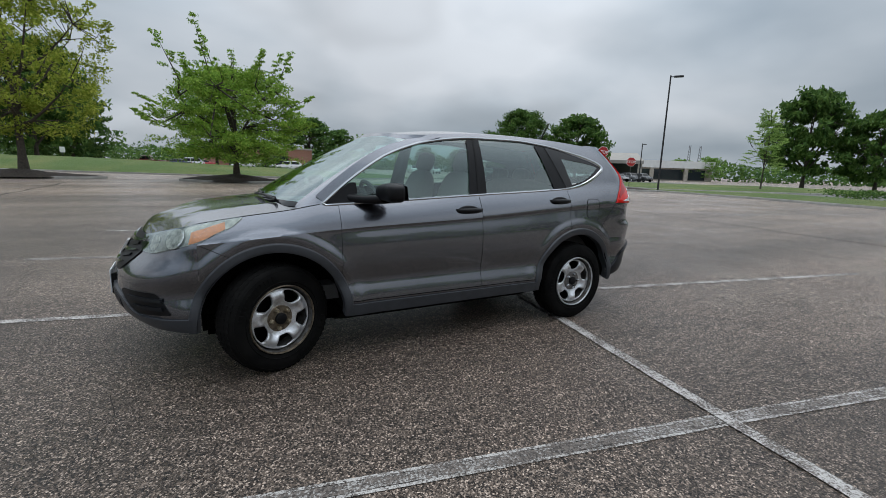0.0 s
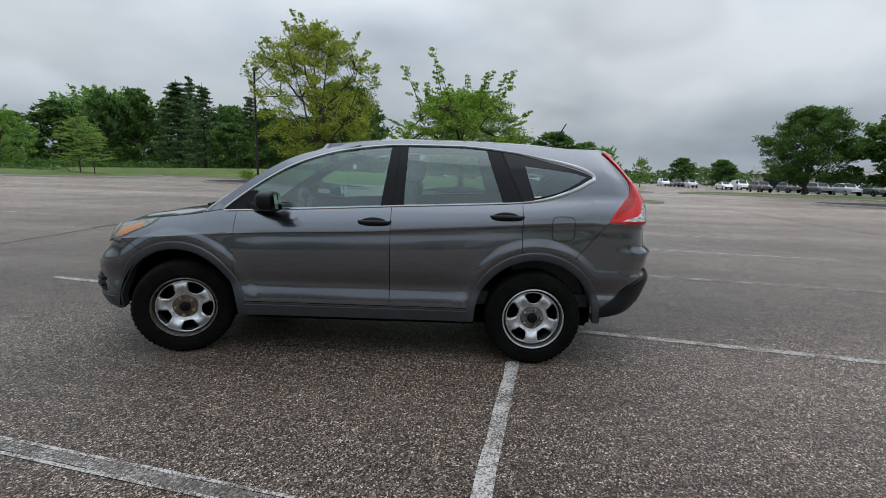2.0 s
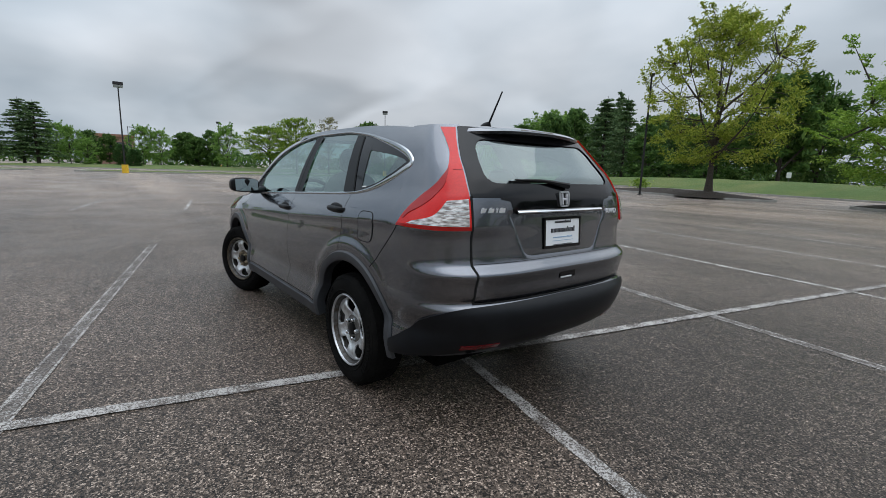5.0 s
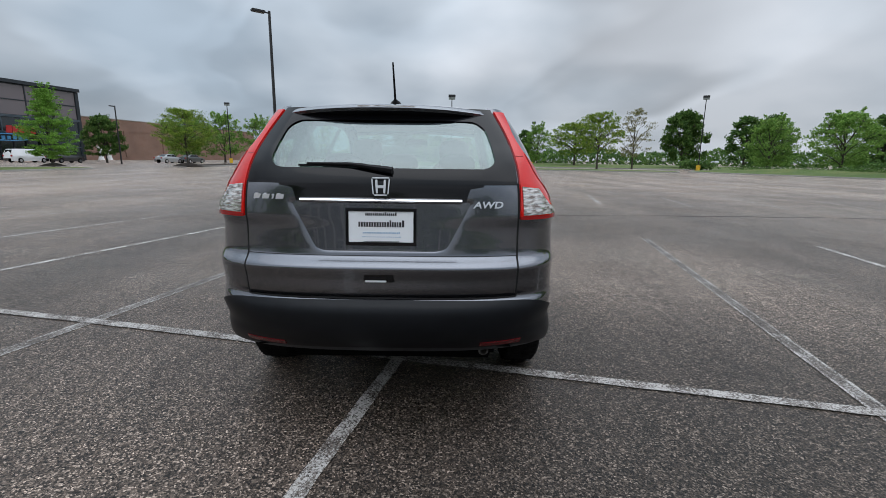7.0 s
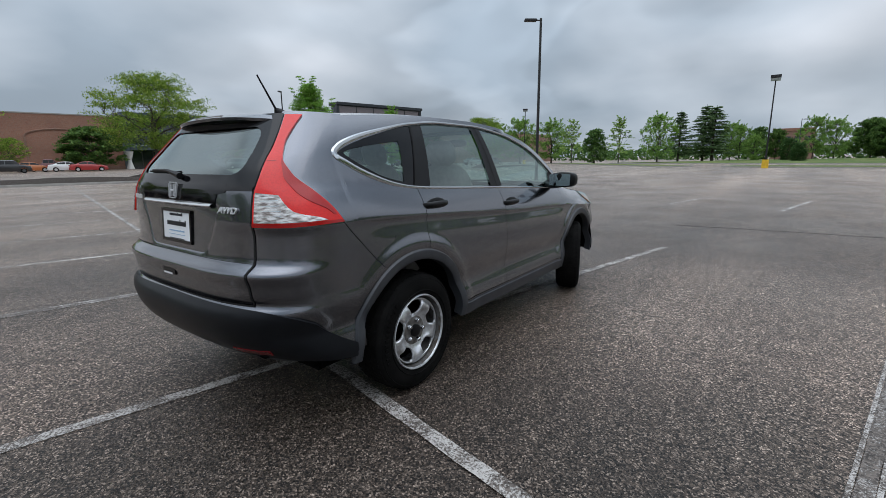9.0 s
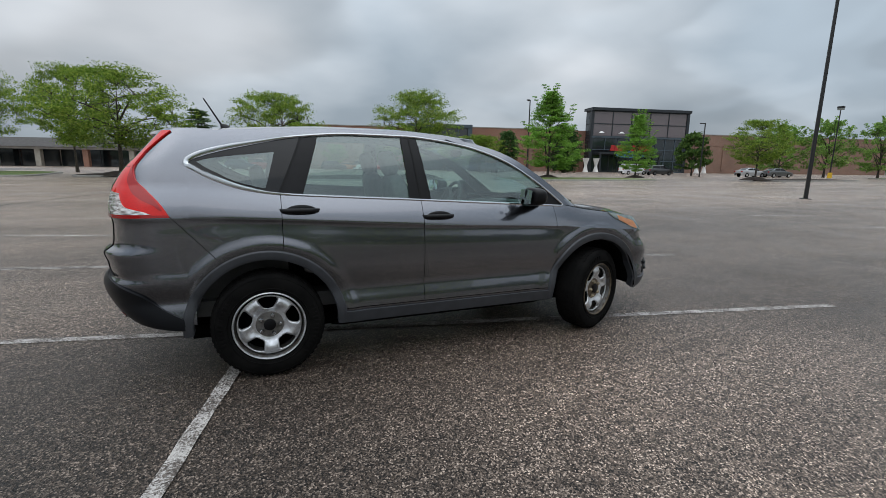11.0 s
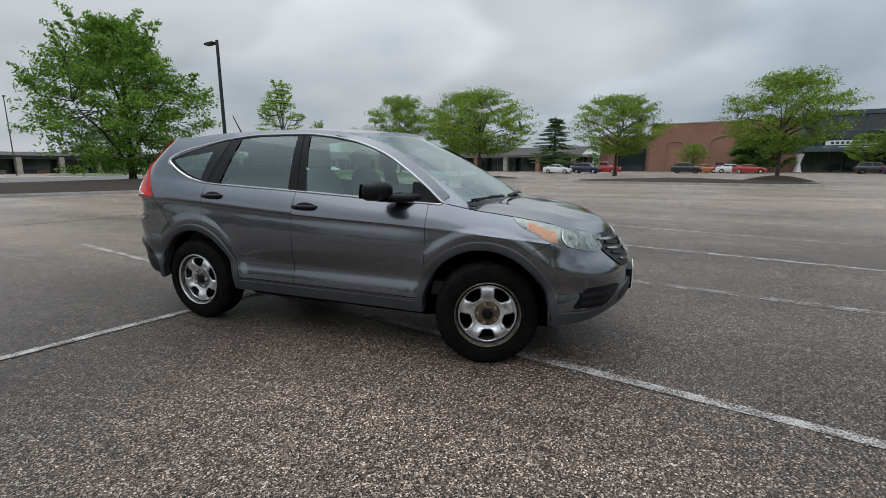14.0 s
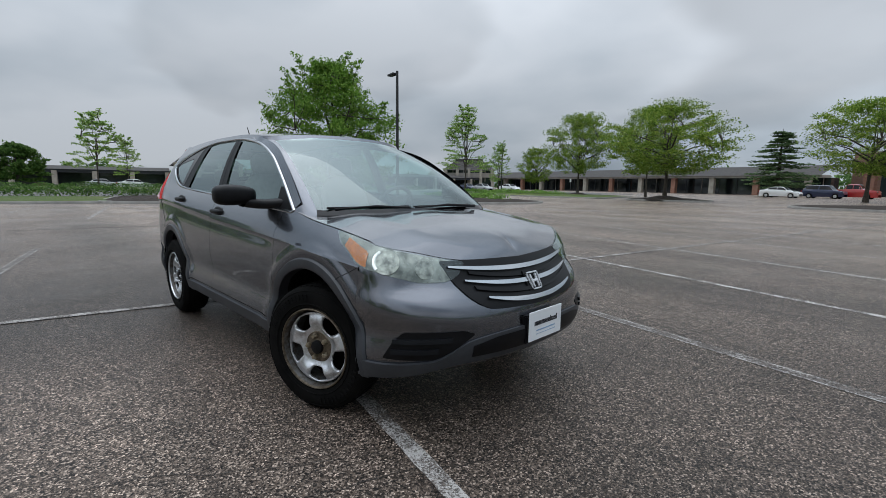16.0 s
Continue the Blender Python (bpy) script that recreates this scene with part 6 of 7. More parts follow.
    if kind == "vase":
        # tall sprays above the dome and long side shoots
        for k in range(30):
            ang = k * 2.4 + r.uniform(-0.3, 0.3)
            high = k < 12
            R = radius * (r.uniform(0.08, 0.72) if high else r.uniform(0.8, 0.95))
            h = 0.58 if high else r.uniform(0.15, 0.55)
            c = Vector((R * math.cos(ang), R * math.sin(ang), base + h * (height - base)))
            tip = c + (Vector((math.cos(ang) * 0.45, math.sin(ang) * 0.45, 1.0)).normalized() * height * (r.uniform(0.14, 0.30) if k % 4 else 0.38) if high else Vector((math.cos(ang), math.sin(ang), 0.55)) * radius * r.uniform(0.16, 0.32))
            near = min(limbs, key=lambda p: (p - c).length)
            tube(bm, [near, c, c.lerp(tip, 0.5), tip], [0.07, 0.05, 0.03, 0.006], 4, False)
            n = 9 if high else 5
            for t in steps(0.1, 1.0, n):
                centres.append(c.lerp(tip, t) + Vector((r.uniform(-1, 1), r.uniform(-1, 1), 0)) * 0.55 * (1.15 - t))
    part("trunk", bm, BARK, tree)
    # leaves lie in flattish pads that reach outward, as on real boughs
    pts = []
    for i, c in enumerate(centres):
        k = each if i < clusters else each // 3
        size_here = spread * r.uniform(0.65, 1.3) * (1 if i < clusters else 0.38)
        out = Vector((c.x, c.y, 0))
        out = (out.normalized() if out.length > 0.2 else Vector((1, 0, 0))) + Vector((r.uniform(-0.5, 0.5), r.uniform(-0.5, 0.5), r.uniform(-0.1, 0.45)))
        out.normalize()
        across = out.cross(Vector((0, 0, 1))).normalized()
        over = across.cross(out)
        g = np.clip(rng.normal(size=(k, 3)), -1.7, 1.7) * np.array((1.15, 0.75, 0.62 * flat)) * size_here * 0.52
        bend = -0.12 * (g[:, :1] ** 2)
        pts.append(np.array(c) + g[:, :1] * np.array(out) + g[:, 1:2] * np.array(across) + (g[:, 2:] + bend) * np.array(over))
    me = leaf_mesh("crown", np.concatenate(pts), size, 1.3 if kind == "locust" else 0.7, LEAF[kind])
    crown = new("crown", me)
    crown.parent = tree
    return tree, height, radius


def conifer(kind, seed, thin=1.0):
    r = random.Random(seed)
    height, radius = (14.0, 3.0) if kind == "pine" else (7.0, 1.4)
    tree = thing(kind + "_tree", "", "tree")
    bm = bmesh.new()
    tube(bm, [(0, 0, 0), (0.05, 0, height * 0.5), (0, 0.05, height * 0.98)], [0.22, 0.13, 0.02], 8)
    pts = []
    n = int((130 if kind == "pine" else 150) * thin)
    for k in range(n):
        h = (0.14 + 0.84 * (int(k / n * 22) + 0.9 * r.random()) / 22.9) if kind == "pine" else 0.02 + 0.90 * (k / n)
        ang = k * 2.4 + r.uniform(-0.3, 0.3)
        R = radius * ((1 - h) ** (0.72 if kind == "pine" else 0.5)) * r.uniform(0.5, 1.15) + 0.12
        if kind == "arbor":
            R = radius * (math.sin(math.pi * (0.2 + 0.78 * h)) ** 0.6) * r.uniform(0.75, 1.05)
        z0 = h * height
        tip = Vector((R * math.cos(ang), R * math.sin(ang), z0 + (-0.12 if kind == "pine" else 0.25) * R))
        if kind == "pine":
            tube(bm, [(0, 0, z0), tip], [0.035, 0.008], 4, False)
        for t in (0.35, 0.55, 0.7, 0.82, 0.92, 1.0) if kind == "pine" else (0.75, 1.0):
            c = np.array(Vector((0, 0, z0)).lerp(tip, t))
            s = 0.24 + 0.16 * R * (1 - abs(t - 0.7))
            pts.append(c + rng.normal(size=(16 if kind == "pine" else 24, 3)) * np.array((s, s, s * (0.30 if kind == "pine" else 0.9))) * 0.6)
    part("trunk", bm, BARK, tree)
    crown = new("crown", leaf_mesh("crown", np.concatenate(pts), 0.19 if kind == "pine" else 0.18, 0.6, LEAF[kind]))
    crown.parent = tree
    return tree, height, radius


TREE_LABEL = {"airy": "tall spreading tree with thin yellow-green spring leaves", "leafy": "broad green tree in fresh leaf", "dark": "dense dark green tree at the edge of the lot",
              "oak": "large pointed green tree with spreading lower boughs", "vase": "broad green tree with long leafy shoots above its dome", "round": "rounded dark green maple tree", "locust": "flat-topped locust tree with sparse yellow-green leaves", "maple": "upright bright green young maple",
              "young": "slender young tree with airy pale leaves", "cherry": "sparse tree with bronze-green leaves", "pine": "dark green conifer with drooping branches", "arbor": "dense dark green columnar evergreen"}
stock, used = {}, {}
FAR = ("leafy", "dark", "round", "locust", "young", "pine", "arbor")
VARIANTS = {"airy": 1, "leafy": 3, "dark": 2, "round": 2, "locust": 3, "maple": 1, "young": 2, "cherry": 1, "pine": 2, "arbor": 1, "vase": 1, "oak": 1}


def plant(kind, x, y, h, r, z=0.0):
    far = kind in FAR and math.hypot(x, y) > 72
    key = kind + " far" if far else kind
    made = stock.setdefault(key, [])
    n = used[key] = used.get(key, -1) + 1
    fresh = len(made) < VARIANTS[kind]
    if fresh:
        seed = len(made) + (5 if far else 0)
        made.append(conifer(kind, seed, 0.6 if far else 1.0) if kind in ("pine", "arbor") else broadleaf(kind, seed, 0.42 if far else 1.0))
    tree, height, radius = made[n % len(made)]
    m = Matrix.LocRotScale((x, y, z), Euler((0, 0, (n * 2.1 + x * 0.7) % 6.28)), (r / radius, r / radius, h / height))
    if fresh:
        tree.matrix_basis = m
        got = tree
    else:
        k = tree.scale
        got = copy_thing(tree, m @ Matrix.Diagonal((1 / k[0], 1 / k[1], 1 / k[2], 1)))
    return tagged(got, TREE_LABEL[kind], "tree", "%s trees" % kind)


plant("airy", -9.7, 31.5, 11.7, 4.8, 0.2)
plant("round", -17.6, 73.0, 15.2, 5.9)
plant("dark", -15.2, 80.8, 13.0, 4.7)
plant("vase", 1.4, 29.0, 9.0, 4.6, 0.2)
plant("leafy", 2.1, 58.2, 11.6, 4.5)
plant("leafy", 8.3, 62.3, 4.0, 1.8)
plant("dark", 28.8, 123.9, 13.2, 7.2)
plant("dark", 42.6, 141.1, 12.0, 5.6)
plant("leafy", 24.5, 68.3, 6.0, 2.7)
plant("leafy", 37.2, 84.1, 5.2, 1.7)
plant("dark", 63.8, 121.4, 7.3, 3.6)
plant("dark", 77.6, 125.3, 6.9, 3.1)
plant("round", 43.8, 51.9, 10.2, 4.8)
plant("round", 52.9, 49.1, 9.9, 5.2)
plant("dark", 56.3, 90.4, 5.7, 2.7)
plant("young", 50.8, 20.9, 7.9, 2.5)
plant("round", 74.4, 26.7, 13.3, 5.0)
plant("round", 76.9, 19.6, 10.2, 4.2)
plant("leafy", 124.4, 77.5, 6.2, 4.1)
plant("leafy", 128.5, 70.7, 6.7, 4.1)
plant("pine", -46.6, 75.2, 16.2, 5.1)
plant("pine", -39.4, 70.1, 14.9, 3.8)
plant("pine", -48.8, 83.2, 18.8, 2.9)
plant("pine", -37.5, 83.2, 15.5, 3.5)
plant("dark", -62.8, 80.1, 13.9, 3.8)
plant("dark", -58.9, 82.8, 14.9, 3.8)
plant("dark", -41.6, 84.6, 11.9, 3.3)
plant("dark", -33.5, 81.6, 11.8, 3.3)
plant("dark", -27.9, 79.4, 9.8, 3.7)
plant("young", -38.0, 44.9, 5.6, 2.2)
plant("leafy", -72.5, 90.8, 15.6, 8.2)
plant("leafy", -54.3, 50.8, 7.6, 3.6)
plant("young", -39.8, 45.2, 6.2, 2.8)
plant("leafy", -60.9, 46.4, 7.0, 3.1)
plant("locust", -70.2, 24.9, 8.7, 3.8)
plant("cherry", -74.6, 32.4, 10.2, 3.0)
plant("round", -82.8, 45.0, 10.4, 3.7)
plant("dark", -112.7, 76.2, 12.3, 4.5)
plant("dark", -113.6, 83.6, 12.7, 3.9)
plant("leafy", -57.4, 43.5, 7.1, 3.1)
plant("leafy", -82.1, 74.5, 10.7, 4.8)
plant("dark", -85.5, 85.4, 10.5, 4.2)
plant("leafy", -82.6, 107.8, 18.4, 9.0)
plant("leafy", -89.0, 102.6, 16.0, 6.0)
plant("pine", -103.9, -10.8, 11.7, 3.9)
plant("leafy", -108.2, -6.4, 7.8, 2.6)
plant("dark", -108.3, -1.7, 6.6, 2.1)
plant("arbor", -100.2, 3.1, 4.5, 1.2)
plant("leafy", -107.9, 6.9, 8.1, 2.9)
plant("round", -111.0, 15.3, 7.6, 3.2)
plant("dark", -106.2, 19.3, 8.0, 2.1)
plant("leafy", -101.7, 21.4, 9.1, 3.3)
plant("locust", -91.9, 27.3, 8.8, 6.2)
plant("leafy", -87.2, -50.9, 9.2, 4.2)
plant("leafy", -90.3, -45.2, 9.5, 4.1)
plant("leafy", -93.3, -39.0, 9.1, 4.0)
plant("young", -88.4, -32.5, 8.6, 2.8)
plant("dark", -95.6, -30.2, 6.9, 2.6)
plant("young", -91.2, -23.9, 8.6, 3.1)
plant("leafy", -92.8, -17.1, 9.1, 3.2)
plant("pine", -101.4, -14.9, 10.7, 3.0)
plant("pine", -100.2, -8.7, 11.1, 4.2)
plant("leafy", -102.6, -4.5, 7.0, 2.3)
plant("leafy", -100.7, -2.0, 5.1, 1.9)
plant("round", -104.8, 1.2, 6.0, 1.8)
plant("arbor", -94.8, 4.6, 3.5, 1.1)
plant("leafy", -108.6, 10.0, 7.7, 2.7)
plant("round", -107.9, 17.0, 6.6, 2.9)
plant("locust", -41.1, -84.5, 7.4, 4.5)
plant("arbor", -48.9, -83.6, 8.9, 2.2)
plant("maple", -26.5, -36.0, 8.6, 3.6)
plant("maple", -40.6, -38.3, 7.3, 2.6)
plant("round", -68.6, -53.7, 7.1, 2.6)
plant("locust", -50.7, -30.7, 6.5, 3.2)
plant("locust", -43.7, -82.3, 7.2, 3.7)
plant("arbor", -58.1, -75.7, 9.3, 3.0)
plant("arbor", -42.0, -85.0, 7.6, 2.2)
plant("locust", -13.1, -38.9, 8.0, 4.0)
plant("locust", -0.9, -58.2, 9.5, 5.5)
plant("locust", 11.9, -41.5, 8.4, 5.4)
plant("locust", 24.3, -48.1, 9.5, 4.1)
plant("young", 38.6, -43.5, 11.4, 4.0)
plant("locust", 31.5, -49.9, 6.1, 2.4)
plant("pine", 10.4, -83.4, 10.4, 4.9)
plant("oak", 29.7, -17.8, 10.6, 6.5)
plant("locust", -13.7, -93.4, 5.1, 2.7)
plant("round", -24.5, -93.5, 7.1, 4.7)
plant("locust", -36.8, -86.6, 6.0, 3.0)
plant("young", 74.9, -8.0, 10.3, 4.0)
plant("young", 93.0, -14.6, 8.6, 2.8)
plant("round", 86.5, -0.1, 6.2, 3.3)
plant("young", 41.4, -54.3, 7.6, 2.3)
plant("locust", 19.2, -55.7, 10.5, 3.7)
plant("dark", -55.0, 90.0, 15.0, 5.5)
plant("dark", -48.0, 96.0, 14.0, 5.5)
plant("dark", -40.0, 96.0, 13.0, 5.0)
plant("dark", -66.0, 92.0, 14.5, 5.5)
plant("dark", -30.0, 94.0, 12.0, 5.0)
plant("dark", -22.0, 98.0, 12.0, 5.0)
plant("dark", -75.0, 84.0, 12.5, 5.5)
plant("dark", -26.0, 70.0, 9.0, 3.6)
plant("dark", -34.0, 68.0, 8.0, 3.4)

# ---- mulch round the island trees ----


def mulch_mound(x, y, r, h):
    bm = bmesh.new()
    n = 22
    rings = []
    for s in (1.0, 0.8, 0.5, 0.2):
        rings.append([bm.verts.new((r * s * math.cos(k * math.tau / n) * (1 + 0.12 * noise.noise((k * 0.9, x, s))), r * s * math.sin(k * math.tau / n), h * (1 - s ** 1.5) + 0.02 * noise.noise((k, s * 5, y)))) for k in range(n)])
    for a, b in zip(rings, rings[1:]):
        for k in range(n):
            bm.faces.new((a[k], a[(k + 1) % n], b[(k + 1) % n], b[k]))
    bm.faces.new(rings[-1])
    ob = part("mulch_mound", bm, MULCH)
    ob.matrix_world = Matrix.Translation((x, y, 0.10))
    tagged(ob, "dark shredded mulch heaped round a tree trunk", "mulch", "mulch mounds", kind="structure")


for x, y, r, h in ((-26.5, -36.0, 1.25, 0.40), (-40.6, -38.3, 1.2, 0.35), (11.9, -41.5, 2.1, 0.4), (-13.1, -38.9, 2.4, 0.45), (1.4, 29.0, 1.9, 0.45), (-9.9, 31.5, 2.0, 0.45), (24.3, -48.1, 1.6, 0.4), (29.7, -17.8, 2.0, 0.4), (-50.7, -30.7, 1.6, 0.4)):
    mulch_mound(x, y, r, h)

# ---- lamps, signs and posts ----


def light_pole(x, y, h, turn, yellow=False, double=False, material=None, z=0.0):
    material = material or BLACK_METAL
    p = thing("light_pole", "tall black steel car park light" + (" on a yellow concrete base" if yellow else ""), "street lamp", pose(x, y, z, 0, 0, turn), "car park lights")
    b0 = 0.0
    if yellow:
        bm = bmesh.new()
        bmesh.ops.create_cone(bm, cap_ends=True, segments=20, radius1=0.32, radius2=0.30, depth=0.9, matrix=Matrix.Translation((0, 0, 0.45)))
        part("base", bm, YELLOW, p, "yellow painted concrete base")
        b0 = 0.9
    bm = bmesh.new()
    box(bm, -0.2, 0.2, -0.2, 0.2, b0, b0 + 0.03)
    rows = []
    for k in range(5):
        c = [(-1, -1), (1, -1), (1, 1), (-1, 1), (-1, -1)][k]
        rows.append([Vector((c[0] * lerp(0.075, 0.055, t), c[1] * lerp(0.075, 0.055, t), lerp(b0, h, t))) for t in steps(0, 1, 3)])
    grid(bm, rows)
    part("pole", bm, material, p)
    if double:
        part("head", boxed(-0.45, 0.45, -0.25, 0.25, h + 0.30, h + 0.62, bevel=0.03), BLACK_METAL, p, "box lamp head")
        part("lamp_glass", boxed(-0.42, 0.42, -0.22, 0.22, h + 0.05, h + 0.30), LAMP_BOWL, p)
        part("bracket", boxed(-0.05, 0.05, -0.05, 0.05, h - 0.05, h + 0.1), material, p)
    else:
        part("arm", boxed(0.0, 0.35, -0.03, 0.03, h - 0.14, h - 0.08), material, p)
        part("head", boxed(0.25, 0.95, -0.17, 0.17, h - 0.17, h - 0.05, bevel=0.02), BLACK_METAL, p, "flat shoebox lamp head")
    return p


light_pole(-13.9, 30.2, 8.5, -60)
light_pole(32.9, 20.3, 9.3, -55)
light_pole(-22.5, -9.5, 9.15, -50)
light_pole(18.5, -15.6, 7.9, -10)
light_pole(-31.3, -47.6, 9.6, 40, True)
light_pole(-56.3, 1.03, 8.8, 90, True, True)
light_pole(-118, 23.4, 10.6, 90, True, True)
light_pole(-67, 39.6, 10.6, 60, True, True)
light_pole(-86, -42, 10.8, 90, True, True)
light_pole(-61, -46, 8.0, 0)
light_pole(70, 50, 6.9, 0)
light_pole(79, -34.4, 11.0, 160, material=GREY_METAL)
light_pole(43, -57, 7.6, 90)
light_pole(-106.8, 4.6, 8.0, 90, material=GREY_METAL)


def stop_sign(x, y, h, turn, tilt):
    p = thing("stop_sign", "red octagonal stop sign on a thin metal post", "road sign", pose(x, y, 0, 0, 0, turn), "stop signs")
    part("post", boxed(-0.03, 0.03, -0.02, 0.02, 0, h), GREY_METAL, p)
    bm = bmesh.new()
    bmesh.ops.create_cone(bm, cap_ends=True, segments=8, radius1=0.49, radius2=0.49, depth=0.012, matrix=pose(0, -0.03, h - 0.35, 90, 22.5 + tilt, 0))
    part("border", bm, WHITE_METAL, p, smooth=False)
    bm = bmesh.new()
    bmesh.ops.create_cone(bm, cap_ends=True, segments=8, radius1=0.455, radius2=0.455, depth=0.012, matrix=pose(0, -0.036, h - 0.35, 90, 22.5 + tilt, 0))
    part("plate", bm, SIGN_RED, p, smooth=False)
    cu = bpy.data.curves.new("lettering", "FONT")
    cu.body, cu.size, cu.extrude, cu.align_x, cu.offset = "STOP", 0.36, 0.003, "CENTER", 0.006
    tmp = new("lettering", cu)
    bpy.context.view_layer.update()
    me = bpy.data.meshes.new_from_object(tmp.evaluated_get(bpy.context.evaluated_depsgraph_get()))
    bpy.data.objects.remove(tmp)
    me.materials.append(WHITE_METAL)
    t = new("lettering", me)
    t.parent = p
    t.matrix_local = pose(0, -0.047, h - 0.35, 90, tilt, 0) @ Matrix.Translation((0, -0.13, 0))
    return p


stop_sign(30.8, 24.6, 3.6, -42, 6)
stop_sign(38.7, 27.7, 3.0, -50, 0)


def notice(x, y, h, w, hh, turn):
    p = thing("notice_sign", "small white sign on a thin post", "sign", pose(x, y, 0.1, 0, 0, turn))
    part("post", boxed(-0.025, 0.025, -0.02, 0.02, 0, h), GREY_METAL, p)
    part("panel", boxed(-w / 2, w / 2, -0.035, -0.02, h - hh, h, bevel=0.005), WHITE_METAL, p)


notice(-12.6, 59, 2.2, 0.45, 0.6, 0)
notice(-73, 37, 1.9, 0.4, 0.5, 60)
notice(-116, 10, 4.2, 2.4, 1.1, 80)
notice(31, -58, 2.2, 0.35, 0.5, 160)


def mast(x, y, h):
    p = thing("lattice_mast", "tall thin grey lattice mast far away", "mast", pose(x, y, 0))
    bm = bmesh.new()
    for k in range(3):
        a = k * math.tau / 3
        tube(bm, [(2.6 * math.cos(a), 2.6 * math.sin(a), 0), (0.9 * math.cos(a), 0.9 * math.sin(a), h)], 0.25, 4)
    for i in range(12):
        r = lerp(2.6, 0.9, i / 12)
        z = h * i / 12
        for k in range(3):
            a, b = k * math.tau / 3, (k + 1) * math.tau / 3
            tube(bm, [(r * math.cos(a), r * math.sin(a), z), (r * math.cos(b), r * math.sin(b), z + h / 12)], 0.12, 4)
    part("lattice", bm, GREY_METAL, p)


mast(493, 305, 36)
mast(498, 296, 35)


def low_hedge(e0, d0, e1, d1, h, w, kind="dark"):
    a, b = lot(e0, d0), lot(e1, d1)
    n = int((b - a).length / w * (420 if h < 1.5 else 300))
    t = rng.random((n, 1))
    c = np.array(a) * (1 - t) + np.array(b) * t
    c = c + rng.normal(size=(n, 3)) * np.array((w * 0.38, w * 0.38, 0))
    lump = np.array([0.75 + 0.5 * noise.noise(Vector((p[0] * 0.7, p[1] * 0.7, 0))) for p in c])
    c[:, 2] = 0.12 + h * np.sqrt(rng.random(n)) * lump
    ob = new("hedge", leaf_mesh("hedge", c, 0.10 if h < 1.5 else 0.24, 0.8, LEAF[kind]))
    tagged(ob, "low clipped green hedge in the bed", "hedge", kind="stuff")


low_hedge(31, -38, 47, -34.5, 0.7, 1.6, "leafy")
low_hedge(73, 22, 74, -4, 0.9, 2.0)
low_hedge(72, -25, 76, -46, 0.9, 2.0)
low_hedge(19.5, -19.5, 27.5, -19, 0.6, 1.4, "leafy")
low_hedge(35, 18, 33.5, 0, 0.85, 1.5, "round")
low_hedge(-66, 27, -52, 36, 1.0, 2.2)
low_hedge(-11, 63, -3, 63, 0.9, 1.6)
low_hedge(-78, 46, -52, 66, 2.0, 3.0)
low_hedge(-27.4, 33.4, -26.2, 33.0, 1.0, 0.9, "locust")
low_hedge(92, 38, 122, 19, 1.4, 2.5, "dark")
low_hedge(-95, 68, -20, 84, 4.5, 7.0, "dark")
low_hedge(-80, 24.5, -75, 26.5, 1.7, 1.6)


def far_woods():
    """A low uneven belt of woodland round the horizon."""
    n = 48000
    ang = rng.random(n) * math.tau
    dist = 185 + 25 * rng.random(n)
    x, y = dist * np.cos(ang), dist * np.sin(ang)
    top = np.array([3.6 + 4.2 * max(0.0, 0.45 + noise.noise(Vector((a * 9, 0, 5))) + 0.5 * noise.noise(Vector((a * 41, 3, 0)))) for a in ang])
    z = top * rng.random(n) ** 0.85
    ob = new("far_woods", leaf_mesh("far_woods", np.stack((x, y, z), axis=1), 0.88, 0.7, LEAF["dark"]))
    tagged(ob, "distant belt of dark green woodland", "woodland", kind="stuff")


far_woods()

# ---- buildings ----


def wall_part(name, parent, material, e0, e1, d0, d1, z0, z1, label="", bevel=0.0):
    return part(name, boxed(min(e0, e1), max(e0, e1), min(d0, d1), max(d0, d1), z0, z1, bevel=bevel), material, parent, label, smooth=False)


def curtain_wall(parent, e0, e1, d, z0, z1, cols, rows, frame_mat, pane_mat, bar=0.12):
    """A glazed front: framing bars proud of single panes."""
    for i in range(cols):
        for j in range(rows):
            a, b = lerp(e0, e1, i / cols), lerp(e0, e1, (i + 1) / cols)
            p, q = lerp(z0, z1, j / rows), lerp(z0, z1, (j + 1) / rows)
            ob = wall_part("pane", parent, pane_mat, a + bar / 2, b - bar / 2, d - 0.15, d - 0.11, p + bar / 2, q - bar / 2)
    for i in range(cols + 1):
        a = lerp(e0, e1, i / cols)
        wall_part("mullion", parent, frame_mat, a - bar / 2, a + bar / 2, d - 0.2, d, z0, z1)
    for j in range(rows + 1):
        p = lerp(z0, z1, j / rows)
        wall_part("transom", parent, frame_mat, e0 + bar / 2, e1 - bar / 2, d - 0.2, d - 0.02, p - bar / 2, p + bar / 2)


mall = thing("shopping_mall", "long red-brick shopping mall with glass entrance halls", "building", LOT)
F = -103
wall_part("brick_wall", mall, BRICK, -12, 13, F - 30, F, 0, 9.6)
wall_part("brick_wall", mall, BRICK, -56.3, -26.6, F - 30, F, 0, 10.0)
wall_part("brick_wall", mall, BRICK_BROWN, -150, -82.0, F - 30, F, 0, 9.8)
wall_part("coping", mall, FASCIA, -12, 13.1, F - 0.4, F + 0.08, 9.6, 9.8)
wall_part("coping", mall, FASCIA, -54, -26.6, F - 0.4, F + 0.08, 10.0, 10.2)
wall_part("coping", mall, FASCIA, -150, -82.2, F - 0.4, F + 0.08, 9.8, 10.0)
